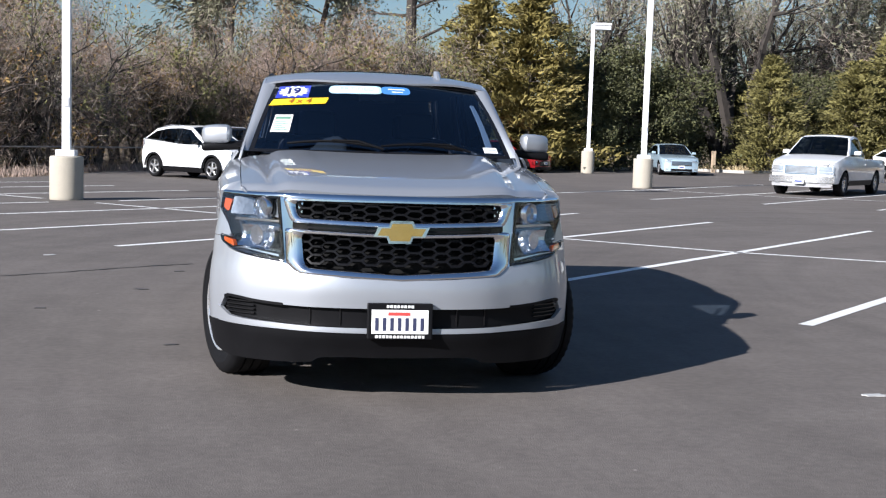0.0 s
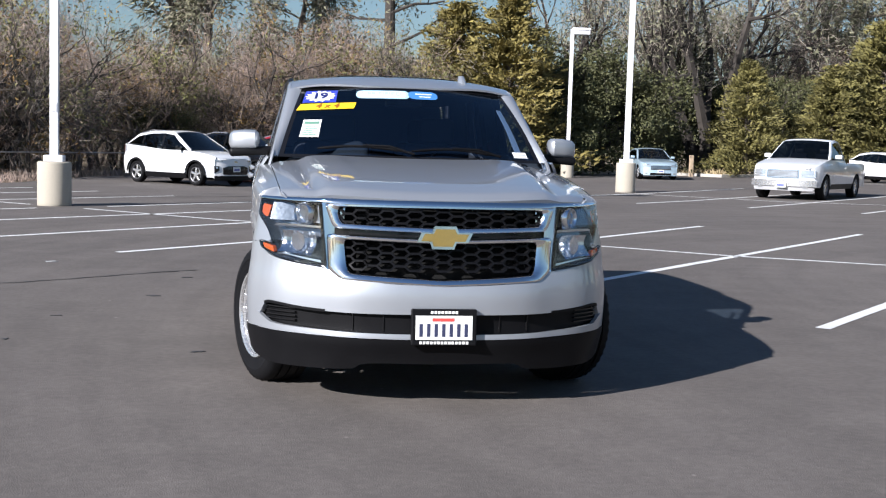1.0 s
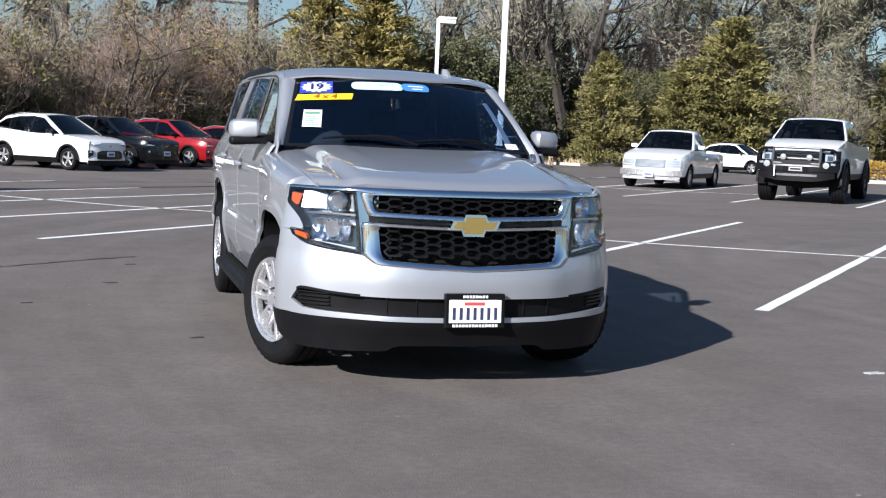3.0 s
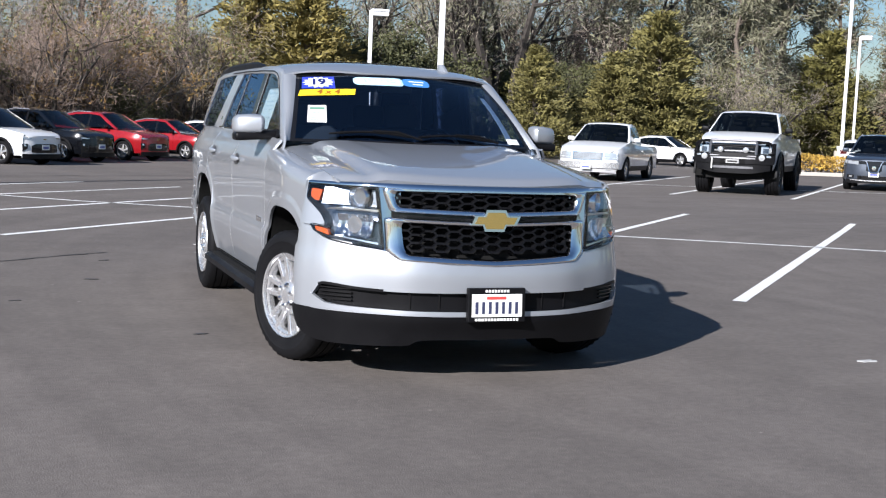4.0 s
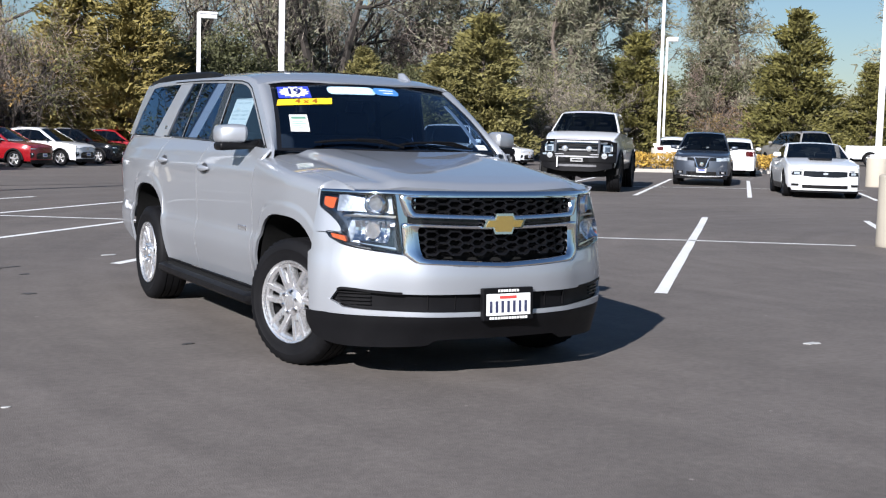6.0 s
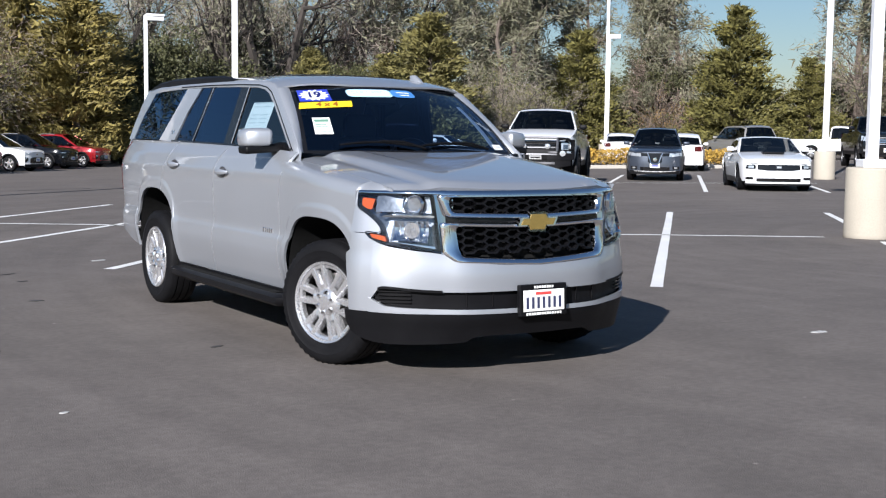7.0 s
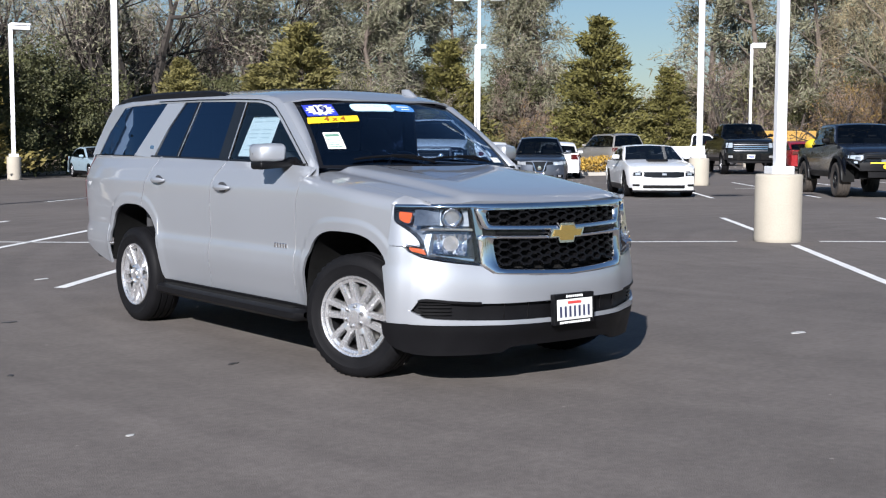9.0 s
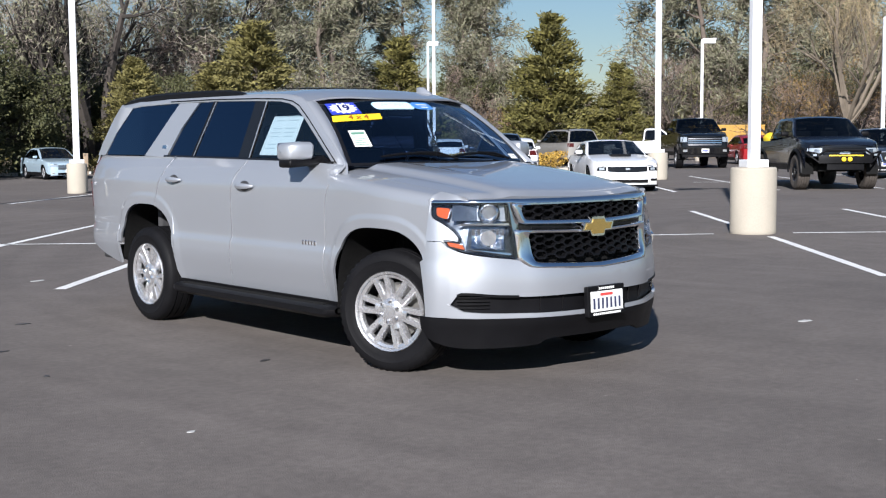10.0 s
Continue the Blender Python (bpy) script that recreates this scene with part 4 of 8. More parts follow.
on_screen("banner_end", smooth_loop(sq(0.02, 0.30, 0.814, 0.946), 0.06), MID_STICKER, 0.0045)
for a, b, z in ((0.09, 0.25, 0.900), (0.12, 0.23, 0.855)):
    on_screen("banner_bar", sq(a, b, z - 0.008, z + 0.008), PAPER, 0.0055)
on_screen("corner_label", sq(0.80, 0.915, 0.055, 0.125), PAPER, 0.003, label="small white corner label")
on_screen("corner_label_line", sq(0.84, 0.905, 0.085, 0.10), GREY_PRINT, 0.0042)
# pale trim of the far pillar, seen through the screen
PILLAR_TRIM = mat("pale_grey_trim", (0.42, 0.44, 0.43), 0.7, vary=0.06)
rows = [[screen(u, t, -0.030) for u in (0.845 + 0.05 * t, 0.90 + 0.03 * t)] for t in spread(0.14, 0.80, 8)]
part("pillar_trim", sheet(rows, (0, -1, 1), 0.006), PILLAR_TRIM, suv, "pale grey inner pillar trim", smooth=True)
# rear view mirror and sensor behind the screen
part("rear_view_mirror", rounded_box((-0.12, 0.98, 1.565), (0.12, 1.01, 1.625), 0.012), BLACK_GLOSS, suv)
# wipers
for u0, u1, t0 in ((-0.72, -0.05, 0.075), (-0.02, 0.62, 0.065)):
    part("wiper", tube([screen(u0 + (u1 - u0) * t, t0 + 0.045 * math.sin(math.pi * t) - 0.02 * t, 0.022) for t in spread(0, 1, 10)], [0.006] + [0.009] * 9 + [0.006], 6), BLACK_PLASTIC, suv)
    part("wiper_arm", tube([screen(u1 + 0.05, 0.02, 0.03), screen((u0 + u1) / 2 + 0.2, t0 + 0.02, 0.036), screen((u0 + u1) / 2, t0 + 0.035, 0.030)], 0.008, 6), BLACK_PLASTIC, suv)

# cabin
part("cabin_floor", rounded_box((-0.78, 0.30, 0.42), (0.78, 4.1, 0.52), 0.02), CABIN, suv)
part("bulkhead", rounded_box((-0.52, -0.62, 0.40), (0.52, 0.36, 1.00), 0.03), UNDERBODY, suv)
part("underbody", rounded_box((-0.50, -0.70, 0.27), (0.50, 4.15, 0.43), 0.03), UNDERBODY, suv)
part("dashboard", rounded_box((-0.76, 0.50, 0.80), (0.76, 1.02, 1.232), 0.07, 4), CABIN, suv)
part("headlining", rounded_box((-0.66, 1.20, 1.655), (0.66, 4.0, 1.690), 0.01), CABIN, suv)
for x, y in ((-0.36, 1.62), (0.36, 1.62), (-0.40, 2.62), (0.40, 2.62)):
    seat = new("seat")
    seat.parent = suv
    part("cushion", rounded_box((x - 0.25, y - 0.30, 0.52), (x + 0.25, y + 0.22, 0.80), 0.07, 3), SEAT, seat, smooth=True)
    b = rounded_box((-0.24, -0.07, 0.0), (0.24, 0.08, 0.60), 0.06, 3)
    bmesh.ops.transform(b, matrix=Matrix.Translation((x, y + 0.22, 0.75)) @ Matrix.Rotation(radians(-12), 4, "X"), verts=b.verts[:])
    part("seat_back", b, SEAT, seat, smooth=True)
    part("head_rest", rounded_box((x - 0.13, y + 0.30, 1.33), (x + 0.13, y + 0.40, 1.52), 0.04, 3), SEAT, seat, smooth=True)
st = lathe([(0.185, -0.012), (0.197, 0.0), (0.185, 0.012), (0.173, 0.0)], 32, "y", closed=True)
bmesh.ops.transform(st, matrix=Matrix.Translation((0.38, 1.16, 1.16)) @ Matrix.Rotation(radians(-22), 4, "X"), verts=st.verts[:])
part("steering_wheel", st, BLACK_PLASTIC, suv, smooth=True)
part("partition", rounded_box((-0.76, 3.10, 0.5), (0.76, 3.16, 1.28), 0.02), SEAT, suv)
# price sheet inside the front side window
sheet_pts = [(1.175, 1.300), (1.555, 1.303), (1.455, 1.568), (1.095, 1.562)]
pr = part("window_price_sheet", outline(sheet_pts, lambda a, b, d: (-(G(a, b) - 0.014 + d), a, b), (-1, 0, 0), 0.001), PAPER, suv, "white printed sheet inside the side window")
for i in range(9):
    z = 1.345 + 0.027 * i
    lean = -0.34 * (z - 1.30) - 0.02
    for a, b in ((1.25 + lean, 1.36 + lean + 0.01 * (i % 3)), (1.41 + lean, 1.53 + lean - 0.012 * (i % 2))):
        if i % 4 != 2:
            part("sheet_line", outline(sq(a, b, z, z + 0.008), lambda p, q, d: (-(G(p, q) - 0.0125 + d), p, q), (-1, 0, 0), 0.0005), GREY_PRINT, pr)

# badge on the front doors: plain raised bars
for i in range(5):
    y = 0.745 + 0.033 * i
    bm = rounded_box((-0.004, -0.011, -0.016), (0.004, 0.011, 0.016), 0.003, 1)
    bmesh.ops.translate(bm, vec=(-(W(y, 0.735) + 0.002), y, 0.735), verts=bm.verts[:])
    part("badge_bar", bm, CHROME, suv)
bm = outline([(2.86, 1.35), (2.93, 1.352), (2.93, 1.378), (2.86, 1.376)], lambda a, b, d: (-(G(a, b) + 0.010 + d), a, b), (-1, 0, 0), 0.003)
part("pillar_badge", bm, CHROME, suv)

# ---- the front: everything lies along one bowed line from the middle round to the wheel arch ----
FS = [0.0]
for p, q in zip(FP, FP[1:]):
    FS.append(FS[-1] + math.dist(p, q))
fx, fy = curve([(a, p[0]) for a, p in zip(FS, FP)]), curve([(a, p[1]) for a, p in zip(FS, FP)])
bow = curve([(0.20, -0.060), (0.28, -0.035), (0.355, -0.005), (0.42, -0.008), (0.50, -0.004), (0.58, -0.002), (0.64, -0.012), (0.69, -0.030), (0.74, -0.045), (0.80, -0.055), (0.88, -0.062), (0.95, -0.068), (1.02, -0.076), (1.06, -0.088)])


push = curve([(0.20, 0.030), (0.37, 0.055), (0.50, 0.062), (0.60, 0.060), (0.70, 0.052), (0.80, 0.045), (0.92, 0.020), (1.04, -0.006), (1.10, -0.010)])


def F(a, z, d=0.0):
    s = -1 if a < 0 else 1
    u = abs(a)
    x, y = fx(u), fy(u)
    tx, ty = fx(u + 0.01) - fx(u - 0.01) if u > 0.01 else 0.02, fy(u + 0.01) - fy(u - 0.01) if u > 0.01 else 0.0
    n = Vector((-ty * -1, -tx, 0)).normalized()
    if n.y > 0:
        n = -n
    n = Vector((abs(n.x) if u > 0.005 else 0, n.y, 0))
    fade = flat(u)
    o = bow(z) * fade + push(z) * soft_step((u - 0.55) / 0.40) * (1 - 0.45 * soft_step((u - 1.05) / 0.20)) + d
    return Vector((s * (x + n.x * o), y + n.y * o, z))


def front_patch(name, a0, a1, lo, hi, material, d=0.0, n=40, m=8, fold=0.014, parent=None, label="", smooth=True, crown=0.0, tilt=0.0):
    lo = lo if callable(lo) else (lambda a, v=lo: v)
    hi = hi if callable(hi) else (lambda a, v=hi: v)
    rows = [[F(a, lo(a) + (hi(a) - lo(a)) * v, d + crown * math.sin(math.pi * v) + tilt * (1 - v)) for v in spread(0, 1, m)] for a in spread(a0, a1, n)]
    return part(name, sheet(rows, (0, -1, 0), fold), material, parent or suv, label, smooth)


def front_piece(name, pts, material, d, thick=0.01, parent=None, label="", mirror=False):
    if mirror:
        pts = [(-a, b) for a, b in pts]
    return part(name, outline(pts, lambda a, b, e: F(a, b, d + e), (0, -1, 0), thick), material, parent or suv, label)


top_edge = curve([(0.0, 0.638), (0.25, 0.643), (0.40, 0.655), (0.52, 0.677), (0.60, 0.702), (0.76, 0.722), (0.90, 0.744), (0.97, 0.766), (1.02, 0.795), (1.05, 0.812), (1.30, 0.85)])
int_hi = curve([(0.0, 0.494), (0.25, 0.494), (0.6, 0.494), (0.75, 0.502), (0.86, 0.513), (0.925, 0.514), (0.948, 0.502), (0.962, 0.456), (1.3, 0.456)])
int_lo = curve([(0.0, 0.396), (0.5, 0.398), (0.80, 0.406), (0.90, 0.414), (0.935, 0.420), (0.952, 0.432), (0.962, 0.456), (1.3, 0.456)])
strip_lo = curve([(0.0, 0.370), (0.6, 0.372), (0.9, 0.376), (1.05, 0.378), (1.3, 0.38)])
A = lambda f: (lambda a: f(abs(a)))
def arc_at(y):
    """How far along the line it reaches the given y."""
    lo, hi = 0.6, FS[-1]
    for _ in range(30):
        mid = (lo + hi) / 2
        lo, hi = (mid, hi) if fy(mid) < y else (lo, mid)
    return lo


def arc_end(z):
    c, half, top = ARCHES[0]
    return arc_at(c - half * max(0.0, 1 - (max(0.0, z - HUB_Z) / (top - HUB_Z)) ** 3) ** (1 / 3) - 0.002 if z < 0.70 else -0.377)


# painted skin above the intake, with the returns to the arches
rows = []
for a in sorted(set(spread(-0.985, 0.985, 48))):
    rows.append([F(a, z) for z in spread(int_hi(abs(a)), top_edge(abs(a)), 12)])
part("front_bumper", sheet(rows, (0, -1, 0), 0.03), SILVER, suv, smooth=True)
for s in (-1, 1):
    rows = []
    for t in spread(0, 1, 10):
        row = []
        for z in spread(strip_lo(1.1), 0.811, 18):
            a0 = 0.985
            a = a0 + (arc_end(z) - a0) * t
            row.append(F(s * a, min(z, max(top_edge(a), strip_lo(1.1))) if a < 1.03 else z))
        rows.append(row)
    part("bumper_corner", sheet(rows, (s, -1, 0), 0.02), SILVER, suv, smooth=True)
    # wing beside and above the headlight
    edge = curve([(0.81, 0.946), (0.835, 0.946), (0.87, 0.976), (0.915, 1.044), (0.950, 1.107), (1.036, 1.122)])
    rows = [[F(s * (edge(z) + (arc_at(-0.373) - edge(z)) * t), z, 0.001) for t in spread(0, 1, 6)] for z in spread(0.815, 1.038, 14)]
    part("wing_corner", sheet(rows, (s, -1, 0), 0.012), SILVER, suv, smooth=True)
    rows = []
    for k in range(15):
        t = k / 14
        p = F(s * (arc_at(-0.585) + (arc_at(-0.373) - arc_at(-0.585)) * t), 1.040, 0.002)
        if t < 0.72:
            y = -0.565 + 0.192 * t / 0.72
            x = hood_cut(y) + 0.004
            q = Vector((s * x, y, Z(x, y)))
        else:
            tt = (t - 0.72) / 0.28
            x0 = hood_cut(-0.373) + 0.004
            xs = W(-0.373, 1.05) - 0.055
            if tt < 0.6:
                x = x0 + (xs - x0) * tt / 0.6
                q = Vector((s * x, -0.373, Z(x, -0.373)))
            else:
                a = (tt - 0.6) / 0.4 * math.pi / 2
                zt = Z(xs, -0.373)
                q = Vector((s * (xs + (W(-0.373, zt - 0.075) - xs) * math.sin(a)), -0.373, zt - 0.075 * (1 - math.cos(a))))
        q.z = max(q.z, 1.044)
        row = []
        for v in spread(0, 1, 6):
            c = p.lerp(q, v)
            c.z += 0.004 * math.sin(math.pi * v) * min(1, (q - p).length / 0.1)
            row.append(c)
        rows.append(row)
    part("wing_nose", sheet(rows, (0, -0.3, 1), 0.008), SILVER, suv, smooth=True)
front_patch("bumper_lower_strip", -1.0, 1.0, A(strip_lo), A(int_lo), SILVER, 0.006, 44, 4, 0.02)
intake = front_patch("intake_panel", -0.985, 0.985, lambda a: int_lo(abs(a)) - 0.01, lambda a: int_hi(abs(a)) + 0.01, BLACK_PLASTIC, -0.030, 44, 3, 0)
for s in (-1, 1):
    for k in range(4):
        front_patch("intake_slat", s * 0.77, s * 0.95, 0.432 + 0.020 * k, 0.438 + 0.020 * k, BLACK_GLOSS, -0.012, 6, 1, 0.015, intake)
    front_patch("intake_rim", s * 0.60, s * 0.945, lambda a: int_hi(abs(a)) - 0.004, lambda a: int_hi(abs(a)) + 0.010, BLACK_PLASTIC, 0.003, 14, 1, 0.03, intake)
for a in (-0.46, -0.3, 0.3, 0.46):
    front_patch("intake_rib", a - 0.003, a + 0.003, 0.405, 0.50, BLACK_GLOSS, -0.024, 1, 3, 0.01, intake)
val_lo = curve([(0.0, 0.240), (0.40, 0.236), (0.46, 0.208), (0.8, 0.198), (1.0, 0.206), (1.12, 0.25), (1.19, 0.33), (1.3, 0.36)])
front_patch("valance", -1.165, 1.165, A(val_lo), lambda a: strip_lo(abs(a)) - 0.003, BLACK_PLASTIC, 0.004, 56, 8, 0.04, label="textured black lower valance")

# grille
GRILLE_CHROME = mat("grille_chrome", (0.92, 0.92, 0.93), 0.10, 1.0, vary=0.02, scale=4, fine=80)
GRILLE_BLACK = mat("grille_black", (0.006, 0.006, 0.007), 0.32, vary=0.15, scale=12, fine=150)
GRILLE_BLACK.node_tree.nodes["Principled BSDF"].inputs["Specular IOR Level"].default_value = 0.15
grille = new("grille")
grille.parent = suv
front_patch("grille_back", -0.62, 0.62, 0.66, 1.05, UNDERBODY, -0.075, 24, 4, 0, grille)


def dense(pts, n):
    """An outline with each edge cut into n."""
    return [(a + (c - a) * k / n, b + (d - b) * k / n) for (a, b), (c, d) in zip(pts, pts[1:] + pts[:1]) for k in range(n)]


def chrome_frame(name, outer, inner, r):
    """A broad ring of chrome with rolled edges, between two outlines with as many corners."""
    o, i = (dense(smooth_loop(both(pts), r, 3), 8) for pts in (outer, inner))
    bm = bmesh.new()
    rings = []
    for t, d in ((0, -0.03), (0, -0.002), (0.12, 0.006), (0.30, 0.010), (0.70, 0.009), (0.88, 0.004), (1, -0.004), (1, -0.045)):
        rings.append([bm.verts.new(F(p[0] + (q[0] - p[0]) * t, p[1] + (q[1] - p[1]) * t, d)) for p, q in zip(o, i)])
    n = len(o)
    for a, b in zip(rings, rings[1:]):
        for k in range(n):
            bm.faces.new((a[k], a[(k + 1) % n], b[(k + 1) % n], b[k]))
    bmesh.ops.recalc_face_normals(bm, faces=bm.faces[:])
    if sum(f.normal.y * f.calc_area() for f in bm.faces if abs(f.normal.y) > 0.8) > 0:
        bmesh.ops.reverse_faces(bm, faces=bm.faces[:])
    return part(name, bm, GRILLE_CHROME, grille, smooth=True)


def both(half):
    """A half outline, from the middle of the top to the middle of the foot, and its mirror image."""
    return half + [(-a, b) for a, b in half[-2:0:-1]]


front_patch("chrome_top_bar", -1.11, 1.11, lambda a: 1.029 + 0.005 * (abs(a) > 0.6), lambda a: 1.053 - 0.006 * soft_step((abs(a) - 0.6) / 0.5), CHROME, 0.004, 56, 6, 0.02, grille, crown=0.003, tilt=0.007)
chrome_frame("upper_frame", [(0, 1.034), (0.648, 1.032), (0.588, 0.906), (0, 0.892)], [(0, 1.014), (0.577, 1.012), (0.552, 0.934), (0, 0.921)], 0.03)
chrome_frame("lower_frame", [(0, 0.862), (0.624, 0.878), (0.603, 0.702), (0.525, 0.655), (0, 0.633)], [(0, 0.838), (0.530, 0.852), (0.508, 0.724), (0.485, 0.690), (0, 0.668)], 0.025)
front_patch("slot_panel", -0.59, 0.59, 0.850, 0.915, BLACK_GLOSS, -0.02, 20, 1, 0, grille)
front_patch("slot_blade", -0.50, 0.50, lambda a: 0.874 + 0.03 * a * a, lambda a: 0.882 + 0.03 * a * a, BLACK_PLASTIC, -0.006, 20, 1, 0.012, grille)
for s in (-1, 1):
    rows = [[F(s * (0.545 + (0.612 + 0.05 * soft_step((z - 0.70) / 0.34) - 0.545) * t), z, -0.034 + 0.030 * t) for t in spread(0, 1, 6)] for z in spread(0.70, 1.036, 12)]
    part("chrome_side", sheet(rows, (0, -1, 0), 0.02), CHROME, grille, smooth=True)


def honeycomb(name, z0, z1, half, pw, ph, first):
    """Black honeycomb of wide six-sided cells, points to the sides, between z0 and z1."""
    bm = bmesh.new()
    done = set()
    n = int(0.6 / (pw * 0.75)) + 2
    for i in range(-n, n + 1):
        z = first + (ph / 2 if i % 2 else 0) - ph
        cx = i * pw * 0.75
        while z < z1 + ph:
            k = [(cx + pw / 2, z), (cx + pw / 4, z + ph / 2), (cx - pw / 4, z + ph / 2), (cx - pw / 2, z), (cx - pw / 4, z - ph / 2), (cx + pw / 4, z - ph / 2)]
            for p, q in zip(k, k[1:] + k[:1]):
                key = tuple(sorted(((round(p[0], 3), round(p[1], 3)), (round(q[0], 3), round(q[1], 3)))))
                mid = ((p[0] + q[0]) / 2, (p[1] + q[1]) / 2)
                if key in done or not (z0 - 0.004 < mid[1] < z1 + 0.004) or abs(mid[0]) > half(mid[1]):
                    continue
                done.add(key)
                d = Vector((q[0] - p[0], q[1] - p[1])).normalized()
                nn = Vector((-d.y, d.x)) * 0.0050
                p2, q2 = (Vector(p) - d * 0.003), (Vector(q) + d * 0.003)
                vs = [bm.verts.new(F(a.x, min(max(a.y, z0 - 0.005), z1 + 0.005), dd)) for dd in (-0.014, -0.045) for a in (p2 + nn, q2 + nn, q2 - nn, p2 - nn)]
                for f in ((0, 1, 2, 3), (0, 4, 5, 1), (2, 6, 7, 3)):
                    bm.faces.new([vs[j] for j in f])
            z += ph
    bmesh.ops.recalc_face_normals(bm, faces=bm.faces[:])
    return part(name, bm, GRILLE_BLACK, grille)


honeycomb("upper_mesh", 0.920, 1.016, lambda z: 0.555 + 0.32 * (z - 0.934), 0.098, 0.040, 0.980)
honeycomb("lower_mesh", 0.668, 0.852, lambda z: 0.500 + 0.22 * (z - 0.69), 0.098, 0.042, 0.770)

# emblem: a plain gold cross-shaped plate in a chrome edge
bow_tie = [(a * 0.92, 0.876 + (b - 0.893) * 0.9) for a, b in [(-0.135, 0.872), (-0.072, 0.872), (-0.060, 0.842), (0.048, 0.842), (0.060, 0.872), (0.118, 0.872), (0.142, 0.916), (0.072, 0.916), (0.058, 0.944), (-0.050, 0.944), (-0.062, 0.916), (-0.112, 0.916)]]
cx, cz = 0.002, 0.876
emblem = front_piece("emblem", [(cx + (a - cx) * 1.12, cz + (b - cz) * 1.24) for a, b in bow_tie], CHROME, 0.026, 0.03, grille, "gold emblem with a chrome edge")
front_piece("emblem_face", [(cx + (a - cx) * 0.96, cz + (b - cz) * 0.94) for a, b in bow_tie], GOLD, 0.031, 0.006, grille)

# number plate in a black holder, with plain bars for its print
plate_m = Matrix.Translation((0, -0.926, 0.438))
holder = part("plate_holder", rounded_box((-0.163, -0.006, -0.090), (0.163, 0.028, 0.090), 0.006), BLACK_PLASTIC, suv)
holder.matrix_basis = plate_m @ Matrix.Rotation(radians(-3), 4, "X")
plate = part("number_plate", rounded_box((-0.142, -0.010, -0.062), (0.142, -0.004, 0.058), 0.002), PAPER, holder)
for i in range(7):
    part("plate_bar", rounded_box((-0.124 + 0.0375 * i, -0.012, -0.046), (-0.107 + 0.0375 * i, -0.009, 0.018), 0.001, 1), PLATE_PRINT, plate)
part("plate_heading", rounded_box((-0.06, -0.012, 0.030), (0.05, -0.009, 0.046), 0.001, 1), RED_PRINT, plate)
for a, b, z in ((-0.125, 0.125, -0.0765), (-0.07, 0.07, 0.074)):
    for i in range(14 if z < 0 else 8):
        n = 14 if z < 0 else 8
        w = (b - a) / n
        part("holder_bar", rounded_box((a + w * i + w * 0.12, -0.008, z - 0.007), (a + w * i + w * 0.88, -0.0055, z + 0.007), 0.001, 1), PAPER, holder)

